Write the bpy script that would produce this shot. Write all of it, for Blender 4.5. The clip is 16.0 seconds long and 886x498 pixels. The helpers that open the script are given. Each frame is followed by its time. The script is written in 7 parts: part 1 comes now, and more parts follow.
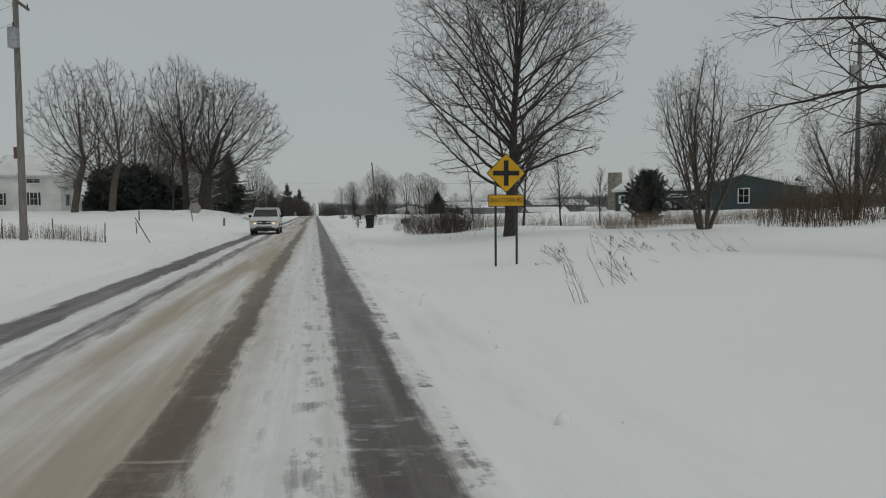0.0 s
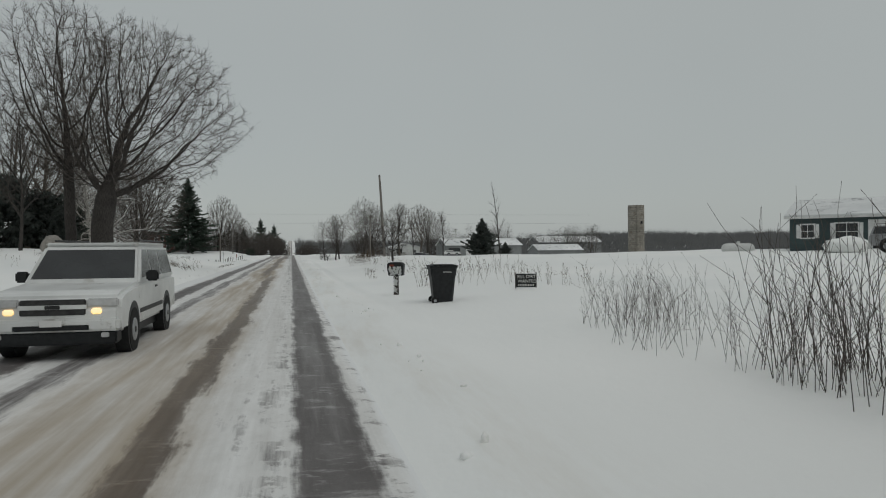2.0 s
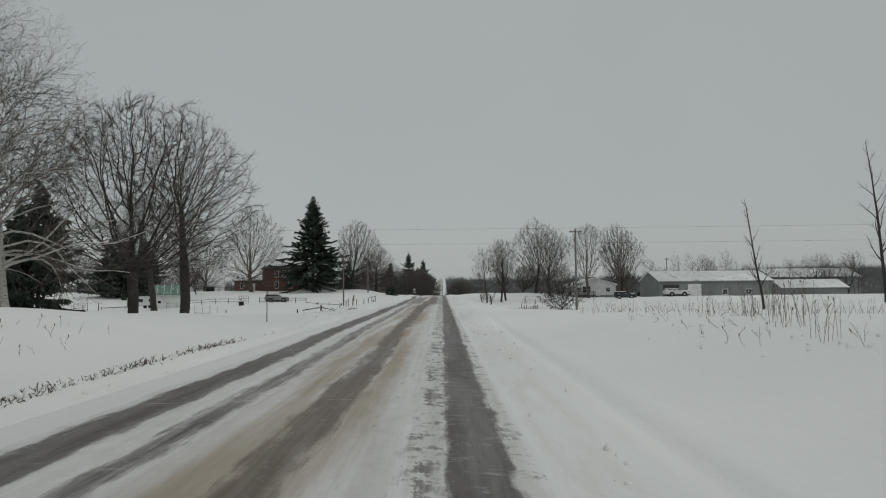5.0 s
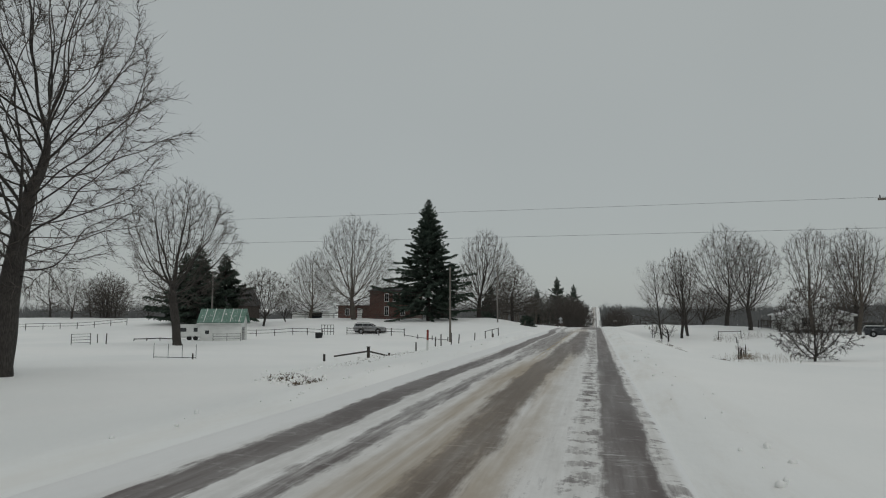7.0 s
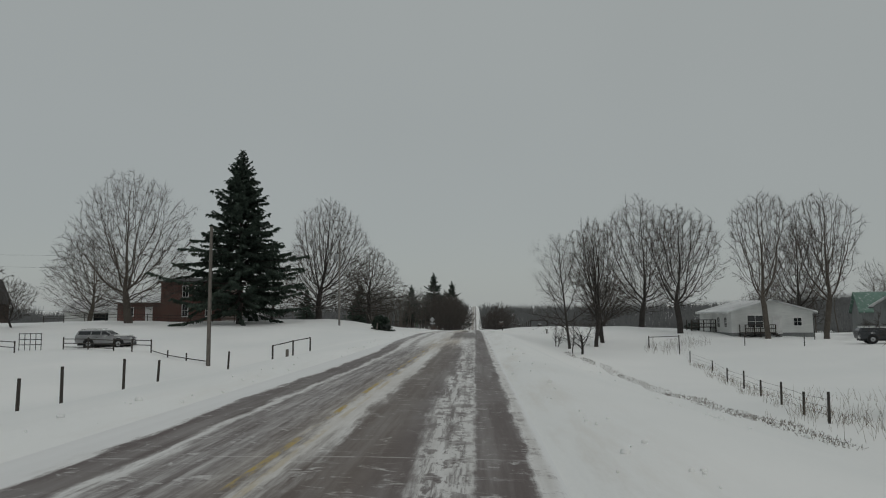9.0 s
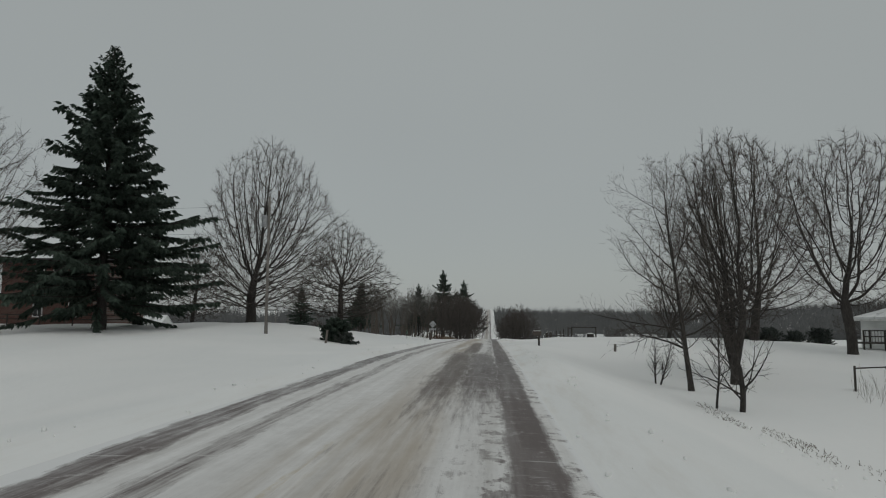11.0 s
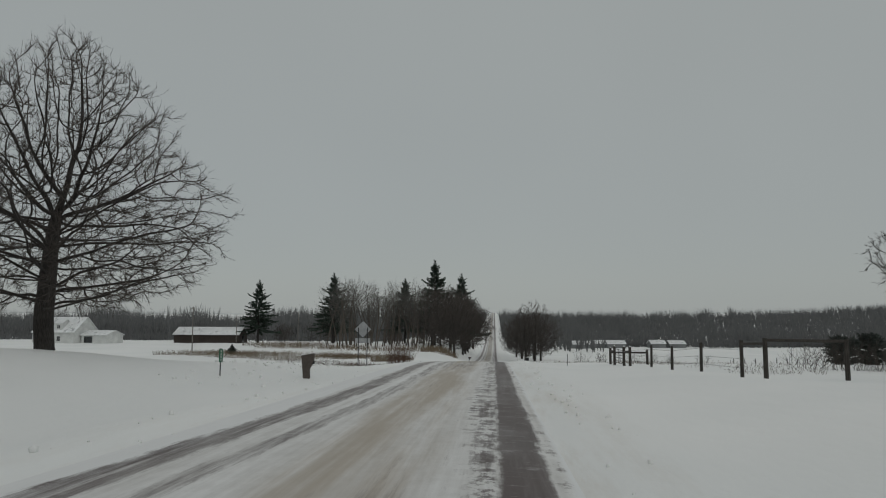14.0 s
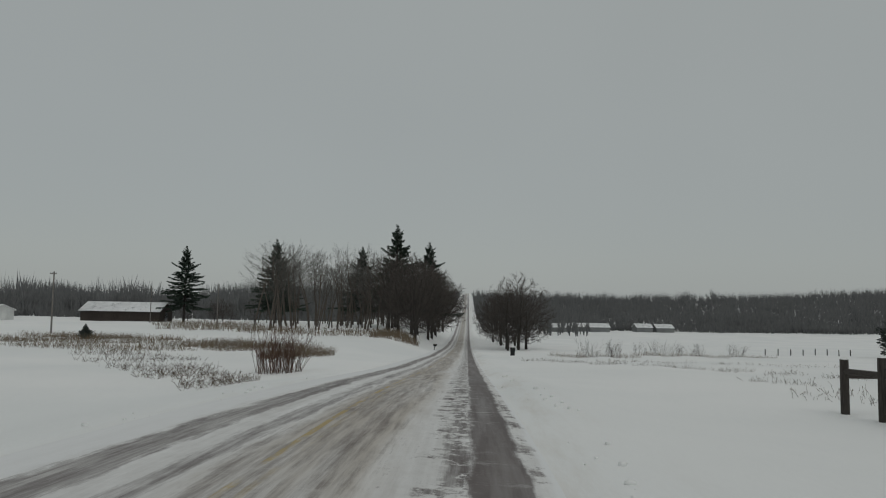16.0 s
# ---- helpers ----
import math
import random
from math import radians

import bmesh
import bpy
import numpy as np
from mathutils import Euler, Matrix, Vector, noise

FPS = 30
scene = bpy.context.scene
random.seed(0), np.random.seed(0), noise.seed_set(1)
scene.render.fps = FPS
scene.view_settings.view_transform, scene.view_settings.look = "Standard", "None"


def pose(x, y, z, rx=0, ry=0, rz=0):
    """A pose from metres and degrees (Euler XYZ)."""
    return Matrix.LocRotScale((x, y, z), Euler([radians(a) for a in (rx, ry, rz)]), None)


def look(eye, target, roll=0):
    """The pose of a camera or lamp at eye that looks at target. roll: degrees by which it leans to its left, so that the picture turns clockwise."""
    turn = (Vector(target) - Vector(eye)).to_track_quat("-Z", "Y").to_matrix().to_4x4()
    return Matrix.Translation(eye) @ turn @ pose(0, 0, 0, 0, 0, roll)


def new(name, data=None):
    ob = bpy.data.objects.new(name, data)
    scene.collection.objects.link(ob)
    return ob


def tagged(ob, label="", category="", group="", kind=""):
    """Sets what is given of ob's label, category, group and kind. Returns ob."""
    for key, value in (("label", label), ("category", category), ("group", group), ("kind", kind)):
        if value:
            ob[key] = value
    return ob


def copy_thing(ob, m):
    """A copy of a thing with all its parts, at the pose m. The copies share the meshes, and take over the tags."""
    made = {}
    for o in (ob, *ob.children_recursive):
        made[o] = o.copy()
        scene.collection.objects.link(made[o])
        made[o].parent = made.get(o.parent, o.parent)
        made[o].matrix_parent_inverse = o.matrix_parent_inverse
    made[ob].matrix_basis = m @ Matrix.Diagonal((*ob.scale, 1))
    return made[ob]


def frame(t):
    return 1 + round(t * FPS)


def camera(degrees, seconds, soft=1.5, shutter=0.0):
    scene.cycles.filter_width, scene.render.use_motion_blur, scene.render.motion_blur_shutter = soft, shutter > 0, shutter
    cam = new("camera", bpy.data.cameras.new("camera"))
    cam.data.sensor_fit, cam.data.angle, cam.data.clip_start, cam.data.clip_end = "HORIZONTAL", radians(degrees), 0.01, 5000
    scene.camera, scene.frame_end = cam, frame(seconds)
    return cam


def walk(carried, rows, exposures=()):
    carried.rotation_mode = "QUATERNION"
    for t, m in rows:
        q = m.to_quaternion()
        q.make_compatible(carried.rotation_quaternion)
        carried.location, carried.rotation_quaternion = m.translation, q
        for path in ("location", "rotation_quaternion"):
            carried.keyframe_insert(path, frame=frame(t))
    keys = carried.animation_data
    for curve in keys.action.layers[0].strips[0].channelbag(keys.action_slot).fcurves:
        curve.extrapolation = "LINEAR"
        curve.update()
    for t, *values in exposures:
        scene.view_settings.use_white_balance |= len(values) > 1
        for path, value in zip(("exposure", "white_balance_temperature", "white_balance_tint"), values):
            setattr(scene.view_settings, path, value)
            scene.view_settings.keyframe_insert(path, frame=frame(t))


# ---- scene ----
cam = camera(64.73, 16.0, 1.1)
PATH = [
 (0.0, -0.114, 0.000, 1.634, -3.171, 0.476, -10.360),
 (0.5, -0.054, 9.636, 1.708, -2.416, 0.283, -9.925),
 (1.0, -0.043, 19.138, 1.742, -1.604, 0.200, -10.436),
 (1.5, 0.009, 28.759, 1.756, -0.738, 0.289, -11.259),
 (2.0, 0.055, 38.456, 1.785, -0.100, 0.494, -12.242),
 (2.5, 0.070, 48.226, 1.808, 0.454, 0.335, -12.243),
 (3.0, 0.080, 58.023, 1.802, 0.786, 0.371, -9.562),
 (3.5, -0.031, 67.788, 1.772, 0.744, 0.296, -5.998),
 (4.0, 0.074, 77.396, 1.756, 1.591, 0.728, -4.416),
 (4.5, -0.061, 86.936, 1.751, 2.658, 0.716, -3.282),
 (5.0, 0.041, 96.605, 1.760, 3.101, 0.606, -0.086),
 (7.5, 0.042, 145.157, 1.774, 5.671, -0.088, 13.018),
 (8.0, 0.029, 154.720, 1.747, 5.614, -0.421, 12.247),
 (8.5, 0.033, 164.214, 1.739, 5.572, 0.409, 5.109),
 (9.0, 0.098, 173.626, 1.740, 5.444, 0.369, 2.636),
 (11.5, -0.183, 220.140, 1.785, 5.880, -0.033, 4.249),
 (12.0, -0.027, 229.842, 1.765, 6.061, 0.311, 4.757),
 (12.5, -0.111, 239.716, 1.726, 6.025, 0.242, 5.459),
 (13.0, 0.009, 249.788, 1.619, 6.154, 0.349, 5.700),
 (13.5, 0.022, 259.808, 1.485, 6.039, 0.433, 4.961),
 (14.0, 0.019, 269.569, 1.358, 6.041, -0.244, 4.170),
 (14.5, 0.063, 279.207, 1.177, 5.704, -0.171, 3.426),
 (15.0, -0.004, 288.771, 0.992, 5.356, -0.583, 3.814),
 (15.5, -0.013, 298.317, 0.833, 4.932, -0.896, 3.960),
 (16.0, -0.002, 307.876, 0.680, 4.489, -1.005, 2.016),
]
walk(cam, [(t, pose(x, y, z, 90 + p, r, w)) for t, x, y, z, p, r, w in PATH],
     [(0.0, -0.04), (5.0, -0.05), (7.5, -0.06), (8.5, -0.2), (9.0, -0.23), (16.0, -0.27)])

# ---- world and light: an overcast winter sky, darker towards the horizon ----
world = bpy.data.worlds.new("overcast_sky")
scene.world = world
world.use_nodes = True
wn, wl = world.node_tree.nodes, world.node_tree.links
bg = wn["Background"]
sky = wn.new("ShaderNodeTexSky")
sky.sky_type, sky.sun_disc = "NISHITA", False
sky.sun_elevation, sky.sun_rotation = radians(32), radians(150)
geo = wn.new("ShaderNodeNewGeometry")
sep = wn.new("ShaderNodeSeparateXYZ")
wl.new(wn.new("ShaderNodeTexCoord").outputs["Generated"], sep.inputs[0])
ramp = wn.new("ShaderNodeValToRGB")
ramp.color_ramp.elements[0].position, ramp.color_ramp.elements[0].color = 0.0, (0.352, 0.377, 0.376, 1)
ramp.color_ramp.elements[1].position, ramp.color_ramp.elements[1].color = 1.0, (0.42, 0.435, 0.43, 1)
for at, col in ((0.06, (0.366, 0.391, 0.384, 1)), (0.45, (0.366, 0.391, 0.384, 1))):
    ramp.color_ramp.elements.new(at).color = col
wl.new(sep.outputs["Z"], ramp.inputs[0])
cloud = wn.new("ShaderNodeTexNoise")
cloud.inputs["Scale"].default_value, cloud.inputs["Detail"].default_value = 1.6, 3
cmap = wn.new("ShaderNodeMapRange")
cmap.inputs["To Min"].default_value, cmap.inputs["To Max"].default_value = 0.93, 1.07
wl.new(cloud.outputs["Fac"], cmap.inputs["Value"])
cmul = wn.new("ShaderNodeMix")
cmul.data_type, cmul.blend_type, cmul.inputs["Factor"].default_value = "RGBA", "MULTIPLY", 1.0
wl.new(ramp.outputs["Color"], cmul.inputs["A"])
wl.new(cmap.outputs["Result"], cmul.inputs["B"])
smix = wn.new("ShaderNodeMix")
smix.data_type, smix.blend_type, smix.inputs["Factor"].default_value = "RGBA", "ADD", 0.006
wl.new(cmul.outputs["Result"], smix.inputs["A"])
wl.new(sky.outputs["Color"], smix.inputs["B"])
wl.new(smix.outputs["Result"], bg.inputs["Color"])
bg.inputs["Strength"].default_value = 1.0
wn.remove(geo)
sun_data = bpy.data.lights.new("sun", "SUN")
sun_data.energy, sun_data.angle, sun_data.color = 0.44, radians(40), (1.0, 0.97, 0.93)
sun = new("sun", sun_data)
sun.matrix_world = look((0, 0, 60), (-25, 34, 0))


# ---- materials ----
def nodes_of(name, rough=0.8, metal=0.0, spec=0.3):
    m = bpy.data.materials.new(name)
    m.use_nodes = True
    b = m.node_tree.nodes["Principled BSDF"]
    b.inputs["Roughness"].default_value, b.inputs["Metallic"].default_value = rough, metal
    b.inputs["Specular IOR Level"].default_value = spec
    return m, m.node_tree.nodes, m.node_tree.links, b


def noise_node(n, l, vec, scale, detail=4.0, stretch=(1, 1, 1), rough=0.55):
    mp = n.new("ShaderNodeMapping")
    mp.inputs["Scale"].default_value = stretch
    l.new(vec, mp.inputs["Vector"])
    t = n.new("ShaderNodeTexNoise")
    t.inputs["Scale"].default_value, t.inputs["Detail"].default_value, t.inputs["Roughness"].default_value = scale, detail, rough
    l.new(mp.outputs["Vector"], t.inputs["Vector"])
    return t.outputs["Fac"]


def ramp_node(n, l, fac, stops):
    r = n.new("ShaderNodeValToRGB")
    e = r.color_ramp.elements
    e[0].position, e[0].color = stops[0][0], (*stops[0][1], 1)
    e[1].position, e[1].color = stops[-1][0], (*stops[-1][1], 1)
    for at, col in stops[1:-1]:
        e.new(at).color = (*col, 1)
    l.new(fac, r.inputs[0])
    return r.outputs["Color"]


def mix_node(n, l, fac, a, b, mode="MIX"):
    x = n.new("ShaderNodeMix")
    x.data_type, x.blend_type = "RGBA", mode
    for socket, v in (("Factor", fac), ("A", a), ("B", b)):
        if isinstance(v, (int, float)):
            x.inputs[socket].default_value = v
        elif isinstance(v, tuple):
            x.inputs[socket].default_value = (*v, 1)
        else:
            l.new(v, x.inputs[socket])
    return x.outputs["Result"]


def maths(n, l, op, a, b=0.0, c=None, clamp=False):
    x = n.new("ShaderNodeMath")
    x.operation, x.use_clamp = op, clamp
    for i, v in enumerate((a, b, c)):
        if v is None:
            continue
        if isinstance(v, (int, float)):
            x.inputs[i].default_value = v
        else:
            l.new(v, x.inputs[i])
    return x.outputs[0]


def span(n, l, v, lo, hi, to0=0.0, to1=1.0):
    x = n.new("ShaderNodeMapRange")
    x.interpolation_type = "SMOOTHSTEP"
    for i, k in enumerate((lo, hi, to0, to1)):
        x.inputs[i + 1].default_value = k
    l.new(v, x.inputs[0])
    return x.outputs[0]


def bump_node(n, l, b, height, strength, dist):
    x = n.new("ShaderNodeBump")
    x.inputs["Strength"].default_value, x.inputs["Distance"].default_value = strength, dist
    l.new(height, x.inputs["Height"])
    l.new(x.outputs["Normal"], b.inputs["Normal"])


def plain(name, dark, light, scale=6.0, rough=0.75, metal=0.0, stretch=(1, 1, 1), bump=0.0, dist=0.01, wear=None, spec=0.3, local=True):
    """A surface with grain at two scales between two base colours, and wear or dirt in patches."""
    m, n, l, b = nodes_of(name, rough, metal, spec)
    tc = n.new("ShaderNodeTexCoord").outputs["Object"] if local else n.new("ShaderNodeNewGeometry").outputs["Position"]
    fine = noise_node(n, l, tc, scale, 5, stretch)
    wide = noise_node(n, l, tc, scale * 0.13, 2)
    col = ramp_node(n, l, fine, ((0.3, dark), (0.7, light)))
    tint = ramp_node(n, l, wide, ((0.3, (0.8, 0.8, 0.8)), (0.7, (1.1, 1.1, 1.1))))
    col = mix_node(n, l, 1.0, col, tint, "MULTIPLY")
    if wear:
        w = noise_node(n, l, tc, scale * 0.6, 6, stretch, 0.7)
        col = mix_node(n, l, span(n, l, w, 0.56, 0.66), col, wear)
    l.new(col, b.inputs["Base Color"])
    if bump:
        bump_node(n, l, b, fine, bump, dist)
    return m


def snow_material():
    m, n, l, b = nodes_of("snow", 0.7, 0, 0.25)
    p = n.new("ShaderNodeNewGeometry").outputs["Position"]
    sp = n.new("ShaderNodeSeparateXYZ")
    l.new(p, sp.inputs[0])
    big = noise_node(n, l, p, 0.06, 3)
    col = ramp_node(n, l, big, ((0.35, (0.82, 0.835, 0.825)), (0.65, (0.89, 0.895, 0.88))))
    # brown grit thrown out by passing wheels, in drifts beside the road
    side = maths(n, l, "ABSOLUTE", maths(n, l, "ADD", sp.outputs["X"], 1.95))
    near = span(n, l, side, 2.4, 5.2, 1.0, 0.0)
    grit = span(n, l, noise_node(n, l, p, 1.4, 6, (1, 0.12, 1), 0.7), 0.42, 0.72)
    col = mix_node(n, l, maths(n, l, "MULTIPLY", maths(n, l, "MULTIPLY", near, grit), 0.5), col, (0.62, 0.57, 0.50))
    l.new(col, b.inputs["Base Color"])
    mid = noise_node(n, l, p, 0.5, 6, (1, 0.45, 1), 0.6)
    fine = noise_node(n, l, p, 9, 4)
    h = maths(n, l, "ADD", maths(n, l, "MULTIPLY", mid, 1.0), maths(n, l, "MULTIPLY", fine, 0.05))
    bump_node(n, l, b, h, 0.55, 0.22)
    b.inputs["Subsurface Weight"].default_value = 0.0
    return m


def road_material():
    """Wet asphalt worn clear in the wheel tracks, packed and brown snow between them."""
    m, n, l, b = nodes_of("winter_road", 0.6, 0, 0.35)
    p = n.new("ShaderNodeNewGeometry").outputs["Position"]
    sp = n.new("ShaderNodeSeparateXYZ")
    l.new(p, sp.inputs[0])
    X, Y = sp.outputs["X"], sp.outputs["Y"]

    def mul(a, c):
        return maths(n, l, "MULTIPLY", a, c)

    def add(a, c):
        return maths(n, l, "ADD", a, c)

    def top(*v):
        out = v[0]
        for k in v[1:]:
            out = maths(n, l, "MAXIMUM", out, k)
        return out

    def stretch(y0, y1, y2, y3):
        return mul(span(n, l, Y, y0, y1), span(n, l, Y, y2, y3, 1.0, 0.0))

    def centred(f, k):
        return mul(maths(n, l, "SUBTRACT", f, 0.5), k)

    sway = centred(noise_node(n, l, p, 0.05, 2, (0, 1, 0)), 0.7)
    edge = centred(noise_node(n, l, p, 2.2, 7, (1, 0.24, 1), 0.72), 0.7)
    jag = centred(noise_node(n, l, p, 1.1, 7, (0.8, 1.0, 1), 0.74), 0.55)
    # the oncoming lane's tracks swing out where the road widens
    swing = mul(stretch(205, 228, 262, 296), 0.9)
    x = add(X, add(sway, edge))
    xl = add(x, swing)
    xr = add(X, add(mul(edge, 0.35), mul(jag, 0.55)))

    def band(a, c, soft, amount, src=x):
        up, down = span(n, l, src, a - soft, a + soft), span(n, l, src, c - soft, c + soft, 1.0, 0.0)
        return mul(mul(up, down), amount)

    long = noise_node(n, l, p, 1.6, 6, (2.4, 0.05, 1), 0.62)
    streak = noise_node(n, l, p, 3.0, 6, (2.6, 0.14, 1), 0.72)
    slow = noise_node(n, l, p, 0.035, 2, (0, 1, 0))
    blot = noise_node(n, l, p, 2.3, 7, (1.3, 0.7, 1), 0.74)
    patchy = span(n, l, blot, 0.45, 0.58)
    early = span(n, l, Y, 150, 172, 1.0, 0.0)
    swept = stretch(158, 176, 205, 226)
    mid = stretch(216, 232, 243, 257)
    late = span(n, l, Y, 238, 252)
    # wheel tracks: the near lane's outer and inner, then the other lane's
    outer = band(0.06, 0.74, 0.12, 1.0, xr)
    fringe = mul(band(0.70, 0.98, 0.07, 0.62, xr), span(n, l, noise_node(n, l, p, 1.6, 6, (0.6, 0.8, 1), 0.75), 0.46, 0.60))
    ragged = mul(mul(band(-0.36, 0.12, 0.16, 0.72, xr), add(0.62, mul(span(n, l, Y, 60, 110), 0.38))), span(n, l, noise_node(n, l, p, 2.0, 6, (1.0, 0.8, 1), 0.75), 0.45, 0.56))
    ripple = mul(mul(band(-0.62, 0.10, 0.2, 0.74, xr), span(n, l, Y, 268, 288)), span(n, l, noise_node(n, l, p, 2.6, 6, (0.8, 0.95, 1), 0.68), 0.46, 0.58))
    between = mul(band(-1.0, 0.1, 0.15, 1.0), top(mul(patchy, add(0.26, mul(swept, 0.5))), mul(mid, 0.86), mul(swept, mul(span(n, l, streak, 0.4, 0.6), 0.62))))
    inner = top(mul(top(mul(band(-1.44, -0.98, 0.14, 0.90), span(n, l, Y, 74, 96, 1.0, 0.0)), mul(band(-2.0, -1.32, 0.2, 0.84), span(n, l, Y, 72, 94))), early), mul(band(-2.15, -1.25, 0.22, 0.92), stretch(140, 152, 176, 190)), mul(band(-1.72, -0.52, 0.24, 1.0), swept), mul(band(-2.0, -0.86, 0.42, 0.92), mid), mul(band(-1.62, -0.72, 0.26, 0.92), mul(late, span(n, l, Y, 268, 284, 1.0, 0.0))), mul(band(-2.9, -1.0, 0.35, 0.50), span(n, l, Y, 294, 312)))
    crown = mul(band(-2.75, -1.6, 0.2, 1.0), add(0.05, mul(span(n, l, Y, 60, 90), 0.11)))
    lane2 = mul(band(-3.45, -2.92, 0.16, 0.70, xl), add(0.80, mul(top(early, swept), 0.20)))
    wide2 = mul(band(-3.85, -2.2, 0.2, 0.70), swept)
    far2 = mul(band(-4.74, -3.92, 0.16, 0.92, xl), add(0.76, mul(top(early, swept), 0.24)))
    tot = top(outer, fringe, ragged, ripple, between, inner, crown, lane2, wide2, far2)
    wear = add(centred(streak, 2.3), add(centred(long, 1.5), centred(blot, 0.9)))
    keep = maths(n, l, "MINIMUM", maths(n, l, "SUBTRACT", 1.22, tot), 0.55)
    d = add(tot, mul(wear, keep))
    bare = span(n, l, d, 0.22, 0.92)
    # blown powder, in wisps across the lane, and frozen joints
    powder = span(n, l, noise_node(n, l, p, 1.5, 7, (0.8, 2.0, 1), 0.74), 0.55, 0.74)
    wisp_n = noise_node(n, l, p, 0.9, 4, (0.7, 1.5, 1), 0.6)
    wisp = span(n, l, maths(n, l, "ABSOLUTE", maths(n, l, "SUBTRACT", wisp_n, 0.5)), 0.004, 0.022, 1.0, 0.0)
    wisp = mul(wisp, span(n, l, blot, 0.48, 0.62))
    warp = centred(noise_node(n, l, p, 1.2, 5), 0.03)
    saw = maths(n, l, "ABSOLUTE", maths(n, l, "SUBTRACT", maths(n, l, "FRACT", add(mul(Y, 0.107), warp)), 0.5))
    joint = mul(span(n, l, saw, 0.001, 0.005, 1.0, 0.0), span(n, l, noise_node(n, l, p, 1.7, 3, (1, 0.2, 1)), 0.42, 0.58))
    icy = top(mul(powder, 0.52), mul(wisp, add(0.25, mul(top(swept, mid), 0.4))), mul(joint, 0.55))
    dust = mul(span(n, l, noise_node(n, l, p, 1.1, 6, (2.2, 0.10, 1), 0.66), 0.40, 0.72), 0.24)
    film = mul(span(n, l, noise_node(n, l, p, 0.45, 5, (1.6, 0.5, 1), 0.6), 0.44, 0.70), 0.15)
    bare = mul(mul(bare, maths(n, l, "SUBTRACT", 1.0, icy)), maths(n, l, "SUBTRACT", 1.0, top(dust, film)))
    # colours
    grain = noise_node(n, l, p, 60, 3)
    tar = ramp_node(n, l, add(mul(grain, 0.6), mul(blot, 0.4)), ((0.34, (0.040, 0.036, 0.036)), (0.66, (0.098, 0.090, 0.088))))
    warm = add(0.25, mul(span(n, l, Y, 70, 170), mul(span(n, l, slow, 0.3, 0.6, 0.5, 1.0), 0.6)))
    tar = mix_node(n, l, warm, tar, (0.084, 0.054, 0.047))
    brown_zone = band(-2.75, -0.9, 0.35, 1.0)
    brown_n = span(n, l, noise_node(n, l, p, 0.9, 5, (1.6, 0.08, 1), 0.6), 0.28, 0.62)
    brown = mul(mul(brown_zone, brown_n), mul(mul(span(n, l, Y, 296, 318, 0.86, 0.6), span(n, l, Y, 240, 270, 1.0, 0.8)), maths(n, l, "SUBTRACT", 1.0, mul(top(swept, mid), 0.7))))
    pack = ramp_node(n, l, add(mul(long, 0.6), mul(blot, 0.4)), ((0.32, (0.56, 0.55, 0.53)), (0.62, (0.80, 0.80, 0.79))))
    pack = mix_node(n, l, brown, pack, (0.36, 0.295, 0.215))
    pack = mix_node(n, l, span(n, l, add(X, edge), -5.0, -4.7, 0.8, 0.0), pack, (0.81, 0.82, 0.82))
    pack = mix_node(n, l, span(n, l, add(X, mul(edge, 0.4)), 0.86, 1.0), pack, (0.80, 0.81, 0.81))
    slush = mix_node(n, l, mul(brown_zone, span(n, l, Y, 150, 180, 0.7, 0.3)), tar, (0.125, 0.086, 0.050))
    col = mix_node(n, l, bare, pack, slush)
    # double yellow centre line where the road is swept clear
    ln = top(band(-2.44, -2.33, 0.012, 1.0, X), band(-2.22, -2.12, 0.012, 0.35, X))
    ln = mul(ln, span(n, l, noise_node(n, l, p, 2.5, 6, (1, 0.25, 1), 0.7), 0.44, 0.60))
    seen = top(swept, mul(span(n, l, Y, 302, 312), 0.75))
    col = mix_node(n, l, mul(ln, seen), col, (0.45, 0.33, 0.10))
    l.new(col, b.inputs["Base Color"])
    l.new(span(n, l, bare, 0.0, 1.0, 0.78, 0.48), b.inputs["Roughness"])
    h = add(mul(maths(n, l, "SUBTRACT", 1.0, bare), 0.6), add(mul(streak, 0.5), mul(blot, 0.35)))
    bump_node(n, l, b, h, 0.55, 0.035)
    return m


SNOW = snow_material()
ROAD = road_material()
BARK = plain("grey_brown_bark", (0.061, 0.051, 0.043), (0.162, 0.142, 0.121), 9, 0.9, stretch=(3, 3, 0.5), bump=0.6, dist=0.03)
BARK_DARK = plain("dark_wet_bark", (0.028, 0.025, 0.023), (0.080, 0.072, 0.066), 9, 0.9, stretch=(3, 3, 0.5), bump=0.7, dist=0.04)
TWIG = plain("winter_twigs", (0.052, 0.044, 0.039), (0.115, 0.101, 0.090), 3, 0.9)
TWIG_RED = plain("red_brown_shoots", (0.075, 0.040, 0.030), (0.16, 0.10, 0.075), 3, 0.9)
# Distance haze is put into this base colour: twigs paler than bark.
TWIG_HAZED = plain("hazed_far_twigs", (0.125, 0.130, 0.130), (0.205, 0.212, 0.212), 0.4, 0.95)
BIRCH = plain("birch_bark", (0.40, 0.38, 0.35), (0.62, 0.60, 0.56), 4, 0.8, stretch=(1, 1, 4), wear=(0.05, 0.045, 0.04))
BIRCH_TWIG = plain("pale_birch_twigs", (0.10, 0.088, 0.078), (0.21, 0.19, 0.17), 3, 0.9)
NEEDLE = plain("dark_spruce_needles", (0.030, 0.048, 0.038), (0.085, 0.115, 0.088), 2.5, 0.85)
